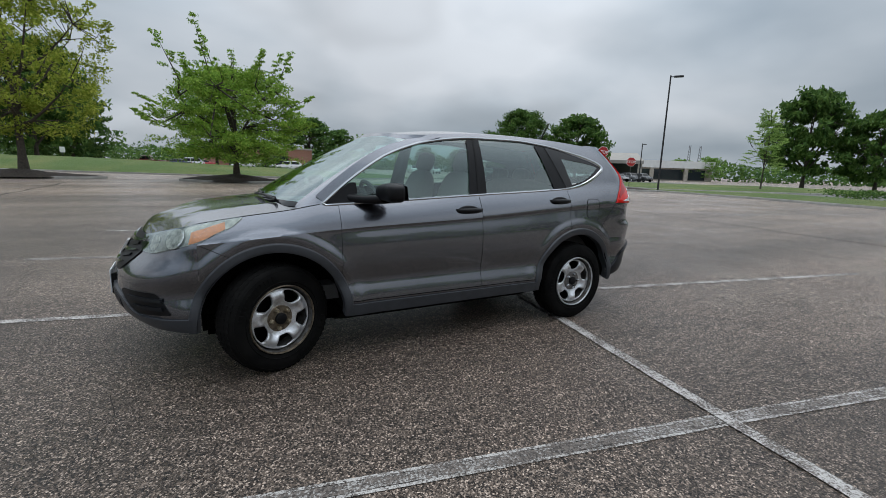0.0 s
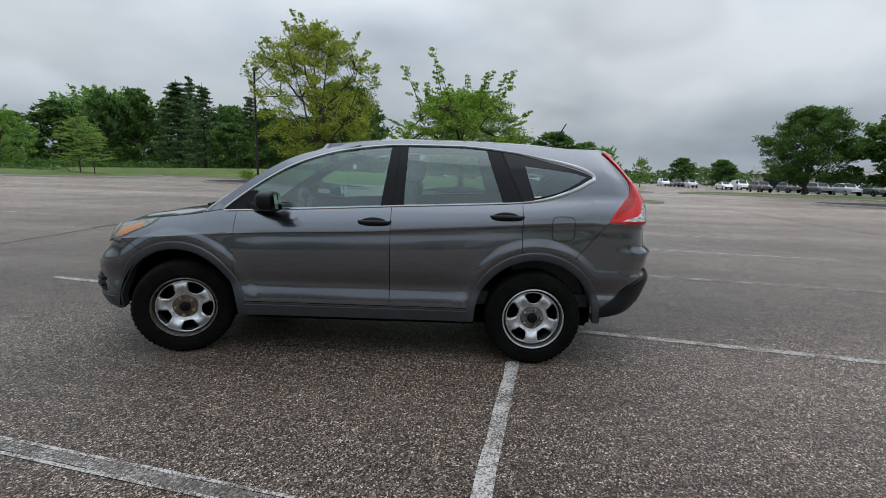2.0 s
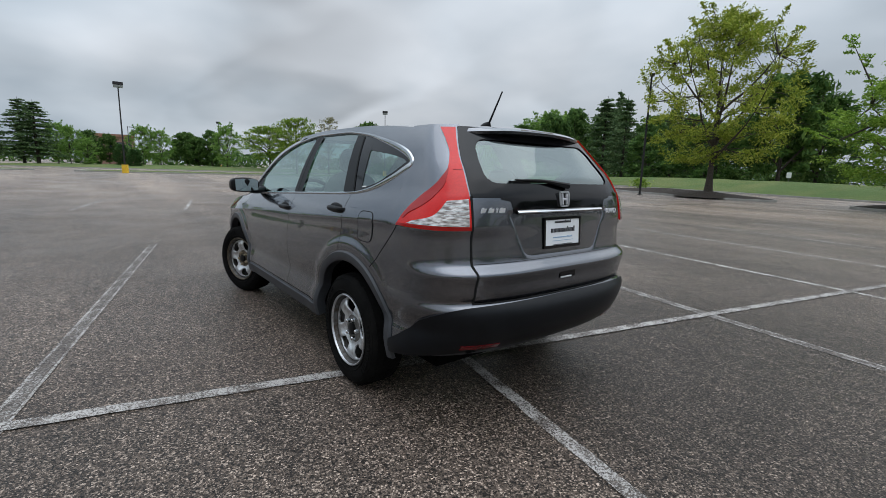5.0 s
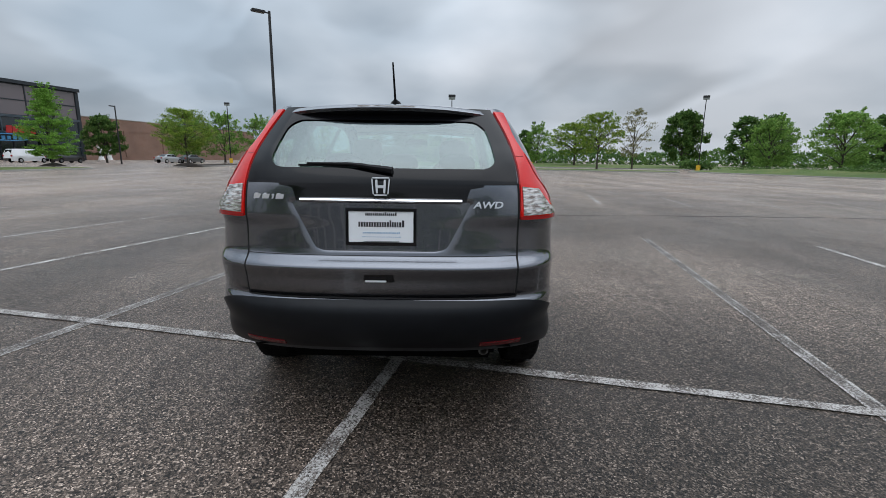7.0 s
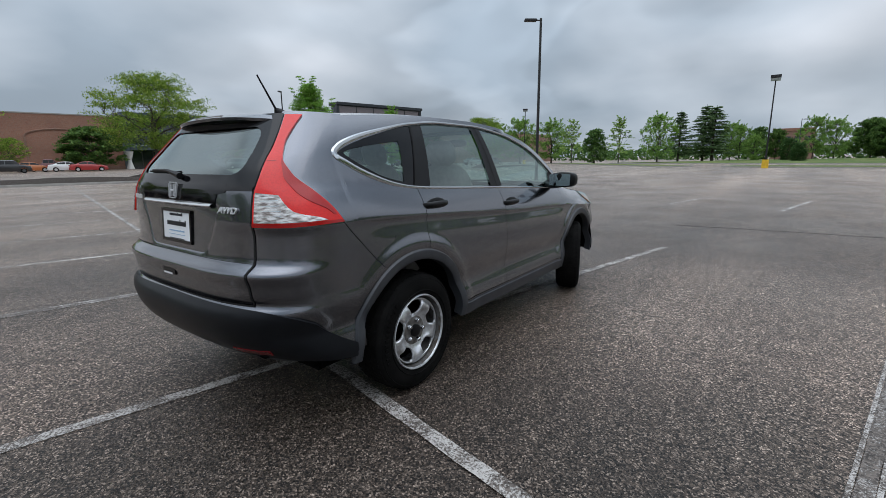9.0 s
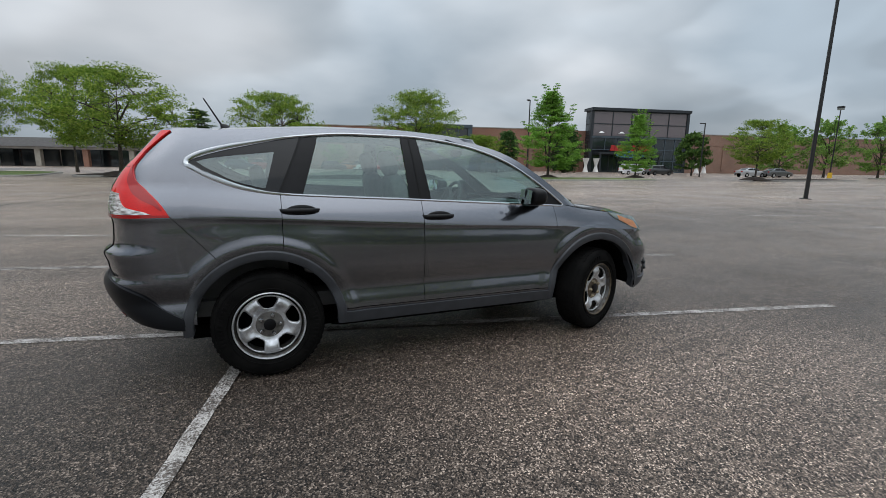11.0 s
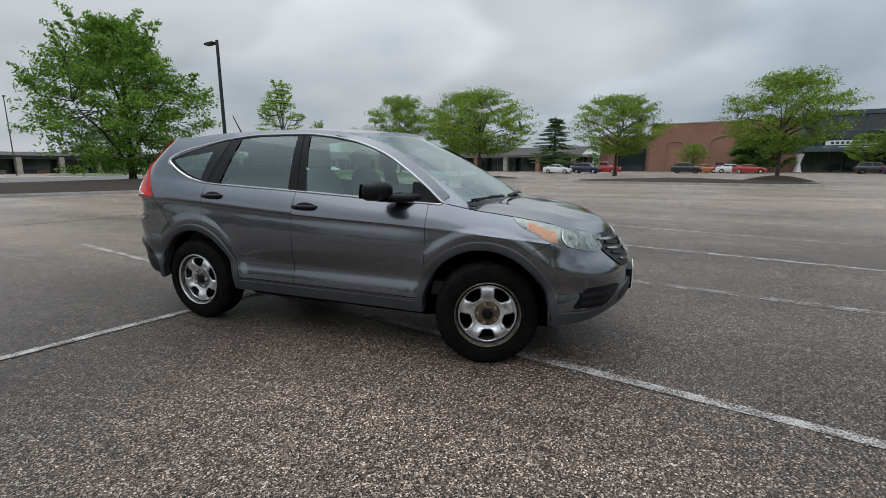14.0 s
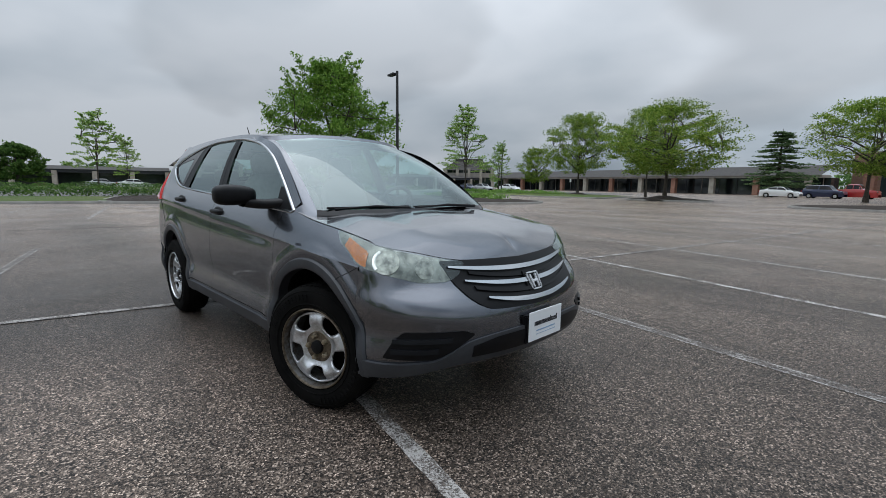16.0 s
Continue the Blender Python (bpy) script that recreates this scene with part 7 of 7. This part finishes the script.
for e0, e1, z0, z1 in ((-54, -26.6, 7.2, 7.5), (-150, -82.2, 7.0, 7.3), (-54, -26.6, 0, 0.8), (-12, 13, 0, 0.6)):
    wall_part("brick_band", mall, BRICK_BROWN, e0, e1, F, F + 0.06, z0, z1)
# raised arch outlines in the brick
for c, w, h in ((-2.5, 4.4, 6.9), (8.3, 1.5, 6.0)):
    bm = bmesh.new()
    pts = [Vector((c - w, F + 0.05, 0.7)), Vector((c - w, F + 0.05, h - w * 0.25))] + [Vector((c + w * math.cos(t), F + 0.05, h - w * 0.25 + 0.30 * w * math.sin(t))) for t in steps(math.pi, 0, 14)] + [Vector((c + w, F + 0.05, 0.7))]
    tube(bm, pts, 0.14, 4)
    part("brick_arch", bm, BRICK_BROWN, mall)
for e in (-34, -42, -50, -96, -108):
    wall_part("pilaster", mall, BRICK_BROWN, e - 0.5, e + 0.5, F, F + 0.25, 0.8, 7.2)
# entrance hall with portal frame
curtain_wall(mall, -26.4, -12.2, F + 0.9, 4.6, 9.8, 5, 2, STEEL_BLUE, PANE, 0.25)
wall_part("cornice", mall, STEEL_BLUE, -26.9, -11.8, F - 8, F + 1.3, 9.8, 10.5)
wall_part("portal_post", mall, STEEL_BLUE, -26.9, -25.9, F - 0.5, F + 1.2, 0, 9.8)
wall_part("portal_post", mall, STEEL_BLUE, -12.7, -11.7, F - 0.5, F + 1.2, 0, 9.8)
wall_part("canopy", mall, STEEL_BLUE, -25.9, -12.7, F - 0.2, F + 3.0, 3.6, 4.3)
wall_part("sign_board", mall, WHITE_METAL, -22.8, -15.6, F + 1.1, F + 1.3, 4.7, 5.5, "pale sign board")
for k in range(9):
    part("sign_bar", boxed(-22.2 + k * 0.68, -21.8 + k * 0.68, F + 1.3, F + 1.34, 4.9, 5.3), STEEL_DARK, mall, smooth=False)
curtain_wall(mall, -25.8, -12.8, F + 0.2, 0.05, 3.6, 7, 1, STEEL_DARK, PANE, 0.16)
# the large glass hall
G = F + 3.6
wall_part("hall_core", mall, STEEL_DARK, -81.2, -56.1, F - 0.2, G - 0.6, 0, 14.9)
curtain_wall(mall, -81.2, -56.1, G, 8.6, 14.4, 5, 2, STEEL_DARK, Stuff("bronze_pane", (0.150, 0.125, 0.130), 0.10, spec=0.9).mat, 0.20)
curtain_wall(mall, -81.2, -73.0, G, 0.1, 8.2, 3, 3, STEEL_BLUE, PANE, 0.2)
curtain_wall(mall, -73.0, -56.1, G, 5.4, 8.2, 5, 1, STEEL_BLUE, PANE, 0.2)
curtain_wall(mall, -72.8, -56.3, G - 0.4, 0.1, 4.2, 7, 1, STEEL_DARK, PANE, 0.2)
wall_part("cornice", mall, STEEL_DARK, -82.0, -55.5, F - 0.3, G + 0.5, 14.55, 15.2)
wall_part("floor_band", mall, STEEL_BLUE, -81.5, -55.8, G - 0.3, G + 0.15, 8.2, 8.6)
wall_part("canopy", mall, STEEL_DARK, -73.0, -56.6, G - 1, G + 3.0, 4.3, 4.75)
for e in (-57.0, -72.6):
    wall_part("canopy_post", mall, STEEL_DARK, e - 0.2, e + 0.2, G + 2.4, G + 2.8, 0, 4.3)
# sign over the doors: two red words as slanted bars, a blue stroke and a blue script line under them
for e0, n in ((-59.6, 4), (-65.0, 5)):
    for k in range(n):
        e = e0 - k * 1.05
        part("sign_bar", boxed(-0.48, 0.48, 0, 0.18, 0, 1.35 - 0.12 * (k % 2), m=Matrix.Translation((e, G + 3.05, 5.05)) @ Matrix(((1, 0, -0.18, 0), (0, 1, 0, 0), (0, 0, 1, 0), (0, 0, 0, 1))), bevel=0.04), SIGN_RED, mall, "plain red sign bar", smooth=False)
bm = bmesh.new()
tube(bm, [Vector((-64.6 - 3.6 * math.cos(t) * (1 - 0.25 * math.sin(t)), G + 3.2, 4.25 + 0.62 * math.sin(t))) for t in steps(0.5, 5.9, 30)], [0.09 + 0.07 * math.sin(math.pi * t) for t in steps(0, 1, 30)], 6)
part("sign_stroke", bm, SIGN_BLUE, mall, "curved blue sign stroke")
for k in range(6):
    part("sign_bar", boxed(-0.32, 0.32, 0, 0.12, 0, 0.62 + 0.3 * (k % 3 == 0), m=Matrix.Translation((-63.0 - k * 0.95, G + 3.1, 3.85)), bevel=0.04), SIGN_BLUE, mall, "plain blue sign bar", smooth=False)
for e in (-57.6, -62.8):
    bm = revolve(bmesh.new(), [(0.0, 0.42), (0.3, 0.36), (0.62, 0.12), (0.66, 0.0), (0.0, 0.05)], 16, Matrix.Translation((e, G + 1.4, 9.2)) @ pose(0, 0, 0, 90, 0, 0))
    tube(bm, [(e, G + 0.1, 9.35), (e, G + 1.4, 9.6)], 0.05, 6)
    part("wall_lamp", bm, WHITE_METAL, mall, "white shallow wall lamp")
for e in (-81.5, -55.8):
    wall_part("corner_post", mall, STEEL_DARK, e - 0.35, e + 0.35, G - 0.6, G + 0.12, 0, 14.5)
# side of the hall, seen across the lot
for k in range(2):
    for z0, z1 in ((0.4, 3.9), (4.3, 8.0), (8.8, 11.3), (11.6, 14.2)):
        wall_part("side_pane", mall, PANE, -56.1, -56.02, F + 0.1 + k * 1.5, F + 1.5 + k * 1.5, z0, z1)
# arched passage and low colonnade
wall_part("brick_wall", mall, BRICK_BROWN, 13.0, 24, F - 20, F - 3, 0, 7.6)
wall_part("passage_pier", mall, BRICK, 20.5, 22.0, F - 3, F - 1.4, 0, 4.8)
wall_part("dark_opening", mall, PANE, 14.2, 20.0, F - 3, F - 2.9, 0, 5.0)
wall_part("coping", mall, FASCIA, 13.0, 24.2, F - 3.4, F - 2.8, 7.6, 7.9)

shops = thing("shop_row", "low row of shops behind brick columns under a shingle roof", "building", LOT)
S0, S1, SD = 24, 112, -92
wall_part("shop_front", shops, PANE, S0, S1, SD - 8, SD - 4.2, 0, 3.2)
wall_part("fascia", shops, FASCIA, S0, S1, SD - 4, SD, 3.15, 3.6)
bm = bmesh.new()
grid(bm, [[(S0, SD + 0.3, 3.55), (S1, SD + 0.3, 3.55)], [(S0, SD - 6, 5.4), (S1, SD - 6, 5.4)], [(S0, SD - 16, 5.4), (S1, SD - 16, 5.4)]])
part("roof", bm, SHINGLE, shops, "dark shingle roof", smooth=False)
for k in range(12):
    e = S0 + 2 + k * 7.8
    wall_part("column", shops, BRICK if k % 2 else STONE, e - 0.45, e + 0.45, SD - 1.2, SD - 0.3, 0, 3.15)
for k in range(26):
    e = S0 + 1 + k * 3.4
    wall_part("shop_mullion", shops, STEEL_DARK if k % 3 else FASCIA, e - 0.06, e + 0.06, SD - 4.25, SD - 4.12, 0, 3.1)
pav = thing("shop_pavilion", "two-storey shop pavilion with stone piers and a hipped roof", "building", LOT @ pose(106, -80, 0, 0, 0, 55))


def pavilion(parent, w, depth, eave, top, piers, upper):
    wall_part("wall", parent, PANE, -w / 2 + 0.4, w / 2 - 0.4, -depth, -0.8, 0, eave)
    wall_part("band", parent, FASCIA, -w / 2, w / 2, -0.85, -0.45, eave * 0.62, eave * 0.86, "pale band over the doors")
    if upper:
        for k in range(9):
            x = lerp(-w / 2 + 1, w / 2 - 1, k / 8)
            wall_part("mullion", parent, FASCIA, x - 0.08, x + 0.08, -0.82, -0.6, eave * 0.4, eave)
    for k in range(piers):
        x = lerp(-w / 2 + 0.4, w / 2 - 0.4, k / (piers - 1))
        pier = wall_part("pier", parent, STONE, x - 0.42, x + 0.42, -0.7, 0.3, 0, eave + 0.3, bevel=0.03)
        wall_part("pier_cap", pier, STONE, x - 0.5, x + 0.5, -0.78, 0.38, eave + 0.3, eave + 0.5)
    bm = bmesh.new()
    o, i = w / 2 + 0.5, w / 2 * 0.55
    a = [Vector((-o, 0.2, eave)), Vector((o, 0.2, eave)), Vector((o, -depth - 0.5, eave)), Vector((-o, -depth - 0.5, eave))]
    b = [Vector((-i, -depth * 0.35, top)), Vector((i, -depth * 0.35, top)), Vector((i, -depth * 0.65, top)), Vector((-i, -depth * 0.65, top))]
    va, vb = [bm.verts.new(p) for p in a], [bm.verts.new(p) for p in b]
    for k in range(4):
        bm.faces.new((va[k], va[(k + 1) % 4], vb[(k + 1) % 4], vb[k]))
    bm.faces.new(vb), bm.faces.new(va)
    part("roof", bm, SHINGLE, parent, "dark hipped shingle roof", smooth=False)
    wall_part("roof_ridge", parent, SHINGLE, -i - 0.1, i + 0.1, -depth * 0.66, -depth * 0.34, top, top + 0.5)


pavilion(pav, 15, 10, 5.6, 8.6, 5, True)
east = thing("east_shops", "long low shops with pale stone piers and dark fascia", "building", LOT @ pose(104, 0, 0, 0, 0, 90))
for x0, x1 in ((-86, -17), (-2.6, 34)):
    wall_part("shop_front", east, PANE, x0, x1, -12, -2.5, 0, 2.7)
    wall_part("fascia", east, STEEL_DARK, x0, x1, -12, 0, 2.65, 3.25)
    bm = bmesh.new()
    grid(bm, [[(x0, 0.3, 3.25), (x1, 0.3, 3.25)], [(x0, -5, 4.0), (x1, -5, 4.0)], [(x0, -14, 4.0), (x1, -14, 4.0)]])
    part("roof", bm, SHINGLE, east, smooth=False)
    n = int((x1 - x0) / 6)
    for k in range(n + 1):
        x = lerp(x0 + 0.5, x1 - 0.5, k / n)
        wall_part("pier", east, STONE, x - 0.38, x + 0.38, -0.7, 0.15, 0, 3.0)
        wall_part("window_bay", east, BRICK_BROWN if k % 2 else FASCIA, x + 1.4, x + 3.2, -2.5, -2.4, 0, 0.7)
gatehouse = thing("shop_pavilion", "shop pavilion with four stone piers and a hipped shingle roof", "building", LOT @ pose(103, -9.8, 0, 0, 0, 90))
pavilion(gatehouse, 13, 10, 4.6, 7.6, 4, False)
part("sign_bar", boxed(-1.0, 1.0, -0.45, -0.4, 3.3, 3.9), STEEL_DARK, gatehouse)

north = thing("brick_shop", "single-storey brick building with a flat roof", "building", pose(15, 108, 0, 0, 0, 4))
wall_part("wall", north, BRICK, -11, 11, 0, 14, 0, 4.6)
wall_part("coping", north, FASCIA, -11.1, 11.1, -0.1, 14.1, 4.6, 4.9)
wall_part("door", north, STEEL_DARK, -7.5, -5.0, -0.06, 0, 0, 2.6)
wall_part("window", north, PANE, 2.0, 5.4, -0.06, 0, 0.8, 3.0)
white = thing("long_white_store", "long low store with a white fascia and pale roof", "building", pose(95, 92, 0, 0, 0, -33))
wall_part("wall", white, STONE, -26, 40, 0, 25, 0, 4.2)
wall_part("fascia", white, WHITE_METAL, -26.3, 40.3, -0.6, 0, 3.6, 5.6, "white fascia")
wall_part("shop_glass", white, PANE, -25, 38, -0.05, 0, 0.3, 3.2)
for k in range(7):
    wall_part("pier", white, STONE, -25 + k * 9.5, -24 + k * 9.5, -0.8, -0.05, 0, 3.6)
enclosure = thing("bin_enclosure", "pale panelled enclosure with a flat top beside the parked cars", "enclosure", pose(29.0, 101, 0, 0, 0, -18))
for k in range(6):
    wall_part("panel", enclosure, STONE, -3.2 + k * 1.08, -2.16 + k * 1.08, 0, 0.12, 0, 1.9)
wall_part("cap", enclosure, FASCIA, -3.3, 3.35, -0.04, 0.16, 1.9, 2.0)
for x in (-3.2, 3.2):
    wall_part("side_wall", enclosure, STONE, x - 0.06, x + 0.06, 0.13, 3.0, 0, 1.9)
porch = thing("store_porch", "pale gabled porch on two columns", "building", pose(82, 66, 0, 0, 0, -48))
bm = bmesh.new()
grid(bm, [[(-6, -3, 4.4), (6, -3, 4.4)], [(-5, 3, 6.2), (5, 3, 6.2)], [(-5, 12, 6.2), (5, 12, 6.2)]])
grid(bm, [[(-6, -3, 4.4), (6, -3, 4.4)], [(-6, -3, 3.7), (6, -3, 3.7)]])
part("roof", bm, FASCIA, porch, smooth=False)
for x in (-5.4, 5.4):
    wall_part("column", porch, STONE, x - 0.4, x + 0.4, -2.6, -1.8, 0, 3.7)
wall_part("wall", porch, PANE, -5.5, 5.5, 2, 12, 0, 4.2)
redhouse = thing("red_roofed_house", "distant brown-red building behind the trees", "building", pose(-150, 4, 0, 0, 0, 86))
wall_part("wall", redhouse, BRICK_BROWN, -4.5, 4.5, 0, 12, 0, 7.6)
wall_part("parapet", redhouse, BRICK, -4.5, 4.5, -0.2, 0, 7.6, 8.3)
for k in range(4):
    wall_part("window", redhouse, PANE, -3.8 + k * 2.1, -2.5 + k * 2.1, -0.06, 0, 4.6, 6.2)


def hourglass(e, d):
    bm = revolve(bmesh.new(), [(0.0, 3.2), (0.75, 3.2), (0.62, 2.7), (0.34, 1.7), (0.30, 1.4), (0.50, 0.5), (0.66, 0.0)], 20, pose(0, 0, 0, 90, 0, 0) @ Matrix.Diagonal((1, 1, -1, 1)))
    ob = part("entrance_sculpture", bm, WHITE_METAL)
    ob.matrix_world = Matrix.Translation(lot(e, d, 0.05))
    tagged(ob, "white hourglass-shaped sculpture before the entrance", "sculpture", "entrance sculptures")


for e, d in ((-12.0, -99.0), (-28.5, -99.0), (-53.3, -96.5), (-55.8, -96.3), (-83.0, -96.5), (-85.5, -97)):
    hourglass(e, d)

# ---- parked cars ----
COLORS = {"white": (0.72, 0.73, 0.73), "silver": (0.42, 0.43, 0.44), "grey": (0.10, 0.105, 0.11), "black": (0.012, 0.012, 0.014), "blue": (0.012, 0.020, 0.060), "red": (0.36, 0.02, 0.02),
          "maroon": (0.12, 0.02, 0.02), "orange": (0.45, 0.13, 0.03)}
car_paints = {k: Stuff("parked_" + k, c, 0.3, 0.3 if k in ("silver", "grey", "blue") else 0.0, 1.0).mat for k, c in COLORS.items()}
FORM = {
    # length, half width, (bonnet, cowl, roof front, roof rear, rear deck start, tail) as shares, heights: nose, cowl, roof, tail deck
    "sedan": (4.7, 0.90, (0.03, 0.27, 0.42, 0.68, 0.86, 0.98), (0.74, 0.98, 1.45, 1.08)),
    "suv": (4.6, 0.93, (0.03, 0.24, 0.37, 0.84, 0.955, 0.98), (0.92, 1.10, 1.70, 1.12)),
    "van": (5.1, 0.98, (0.03, 0.17, 0.32, 0.92, 0.975, 0.99), (0.95, 1.15, 1.90, 1.15)),
    "pickup": (5.6, 0.97, (0.03, 0.26, 0.36, 0.56, 0.60, 0.985), (1.05, 1.20, 1.88, 1.22)),
}
lots_of = {}


def parked_car(kind, color):
    L, w, xs, zs = FORM[kind]
    top = Curve((0.0, 0.55), (xs[0], zs[0]), (xs[1], zs[1]), (xs[2], zs[2]), ((xs[2] + xs[3]) / 2, zs[2] + 0.03), (xs[3], zs[2] - 0.02), (xs[4], zs[3]), (xs[5], zs[3] - 0.06), (1.0, 0.6))
    deck = Curve((0.0, 0.55), (xs[0], zs[0]), (xs[1], zs[1]), (xs[4], zs[3]), (xs[5], zs[3] - 0.06), (1.0, 0.6))
    c = thing("parked_" + {"sedan": "sedan", "suv": "suv", "van": "van", "pickup": "pickup"}[kind], "%s %s parked in the far rows" % (color, {"suv": "SUV"}.get(kind, kind)), "car")
    wx = (0.185 * L, 0.79 * L)
    bm = bmesh.new()
    rows = []
    ts = sorted(set(steps(0, 1, 34)) | {(x + 0.37 * math.cos(k * math.pi / 8)) / L for x in wx for k in range(9)})
    for t in ts:
        x = t * L
        cap = min(max(0, 1 - max(0, 1 - t / 0.07) ** 2.2) ** 0.5, max(0, 1 - max(0, (t - 0.94) / 0.06) ** 2.2) ** 0.5)
        cap = 0.70 + 0.30 * cap
        low = 0.24
        for q in wx:
            if abs(x - q) < 0.37:
                low = max(low, 0.33 + math.sqrt(max(0, 0.37**2 - (x - q) ** 2)))
        d, z = deck(t), top(t)
        rows.append([Vector((x, w * cap * 0.96, low)), Vector((x, w * cap, lerp(low, d, 0.45))), Vector((x, w * cap * 0.985, lerp(low, d, 0.8))), Vector((x, w * cap * 0.92, d)),
                     Vector((x, w * cap * lerp(0.92, 0.70, min(1, (z - d) / 0.5)), lerp(d, z, 0.93))), Vector((x, w * cap * lerp(0.84, 0.58, min(1, (z - d) / 0.5)), z)), Vector((x, 0, z + 0.03))])
    both_sides(bm, rows)
    part("body", bm, car_paints[color], c)
    for s in (1, -1):
        for a, b in ((xs[1] + 0.035, lerp(xs[2], xs[3], 0.42)), (lerp(xs[2], xs[3], 0.46), xs[3] + 0.4 * (xs[4] - xs[3]))) if kind != "van" else ((xs[1] + 0.04, 0.42),):
            bm = bmesh.new()
            rows = []
            for t in steps(a, b, 8):
                d, z = deck(t), top(t)
                k = lambda v: Vector((t * L, s * (w * lerp(0.92, lerp(0.92, 0.70, min(1, (z - d) / 0.5)), v) + 0.008), lerp(d, z, 0.93 * v)))
                rows.append([k(0.12), k(0.5), k(0.92)])
            grid(bm, rows)
            part("side_window", bm, CAR_PANE, c)
    for a, b in ((xs[1] + 0.02, xs[2] - 0.01), (xs[4] - 0.01, xs[3] + 0.015)):
        bm = bmesh.new()
        grid(bm, [[Vector((t * L, y * w * 0.62, top(t) + 0.035)) for y in steps(-1, 1, 4)] for t in steps(a, b, 4)])
        part("screen", bm, CAR_PANE, c)
    for x in wx:
        for s in (1, -1):
            bm = revolve(bmesh.new(), [(0.0, 0.10), (0.20, 0.10), (0.22, 0.115), (0.30, 0.11), (0.33, 0.08), (0.33, -0.1)], 20, pose(x, s * (w - 0.12), 0.33, 0, 0, 0 if s > 0 else 180))
            wob = part("wheel", bm, RUBBER, c)
            bm = revolve(bmesh.new(), [(0.0, 0.112), (0.06, 0.118), (0.20, 0.108)], 16, pose(x, s * (w - 0.12), 0.33, 0, 0, 0 if s > 0 else 180))
            part("rim", bm, GREY_METAL if color == "black" else WHEEL_SILVER, wob)
    for s in (1, -1):
        part("headlight", boxed(0.04, 0.30, s * w * 0.62, s * w * 0.86, zs[0] - 0.20, zs[0] - 0.06, bevel=0.02), LAMP_WHITE, c)
        part("tail_light", boxed(L - 0.16, L - 0.005, s * w * 0.66, s * w * 0.88, zs[3] - 0.30, zs[3] - 0.10, bevel=0.02), LAMP_DEEP, c)
    return c


def park(kind, color, x, y, turn):
    m = pose(x, y, 0.0, 0, 0, turn - 11.65) @ Matrix.Translation((-FORM[kind][0] / 2, 0, 0))
    key = (kind, color)
    if key in lots_of:
        got = copy_thing(lots_of[key], m)
    else:
        got = lots_of[key] = parked_car(kind, color)
        got.matrix_basis = m
    got["group"] = "parked cars"


park("sedan", "silver", -15.4, 95.4, 0)
park("sedan", "white", -14.2, 98.5, 0)
park("pickup", "maroon", -6.3, 88.2, 0)
park("sedan", "blue", -2.3, 82.3, 0)
park("suv", "white", -0.5, 82.3, 0)
park("sedan", "red", 1.5, 86.2, 0)
park("suv", "white", 8.1, 83.8, 0)
park("suv", "white", 11.4, 85.3, 0)
park("suv", "white", 15.1, 80.6, 0)
park("suv", "white", 14.7, 79.7, 0)
park("suv", "black", 49.7, 68.5, 90)
park("suv", "black", 55.0, 69.7, 90)
park("sedan", "white", 51.8, 81.5, 90)
park("van", "white", 56.5, 84.5, 90)
park("suv", "grey", 56.7, 65.8, 90)
park("suv", "silver", 59.1, 63.8, 90)
park("suv", "black", 61.3, 61.8, 90)
park("van", "white", 76.0, 78.3, 90)
park("suv", "white", 63.1, 60.1, 90)
park("suv", "white", 65.0, 58.2, 90)
park("sedan", "white", 64.7, 55.6, 90)
park("sedan", "black", 67.6, 55.3, 90)
park("sedan", "black", 69.0, 53.7, 90)
park("van", "white", 51.5, 105.1, 90)
park("suv", "black", 51.8, 99.4, 90)
park("suv", "white", 52.9, 95.5, 90)
park("suv", "grey", 77.3, 57.5, 90)
park("suv", "black", 78.6, 55.8, 90)
park("sedan", "white", -42.7, 86.3, 0)
park("sedan", "blue", -14.7, 91.2, 20)
park("sedan", "blue", -35.5, -72.7, 0)
park("suv", "grey", -38.3, -71.2, 0)
park("suv", "black", -35.8, -81.6, 0)
park("sedan", "blue", -41.3, -82.5, 0)
park("suv", "grey", -43.5, -78.1, 0)
park("van", "white", -62.1, -60.5, 0)
park("suv", "black", -63.6, -56.1, 0)
park("sedan", "silver", -73.6, -46.8, 0)
park("sedan", "grey", -77.2, -44.9, 0)
park("suv", "black", -11.5, -81.6, 0)
park("sedan", "orange", -14.9, -87.2, 0)
park("pickup", "maroon", -17.5, -90.9, 0)
park("sedan", "white", -18.5, -84.6, 0)
park("sedan", "red", -20.5, -82.1, 0)
park("sedan", "white", 8.3, -73.6, 0)
park("suv", "blue", 4.0, -76.0, 0)
park("pickup", "red", 1.4, -78.1, 0)
park("sedan", "silver", 74.6, -47.8, 90)
park("sedan", "white", 73.1, -50.0, 90)
park("sedan", "blue", 72.6, -55.6, 90)
park("sedan", "blue", 70.9, -57.7, 90)
park("sedan", "silver", 87.7, -10.2, 90)
park("sedan", "white", 81.2, -13.4, 90)
park("sedan", "white", 50.9, -69.7, 0)
park("sedan", "silver", 56.3, -68.0, 0)
park("sedan", "blue", 60.7, -68.1, 0)
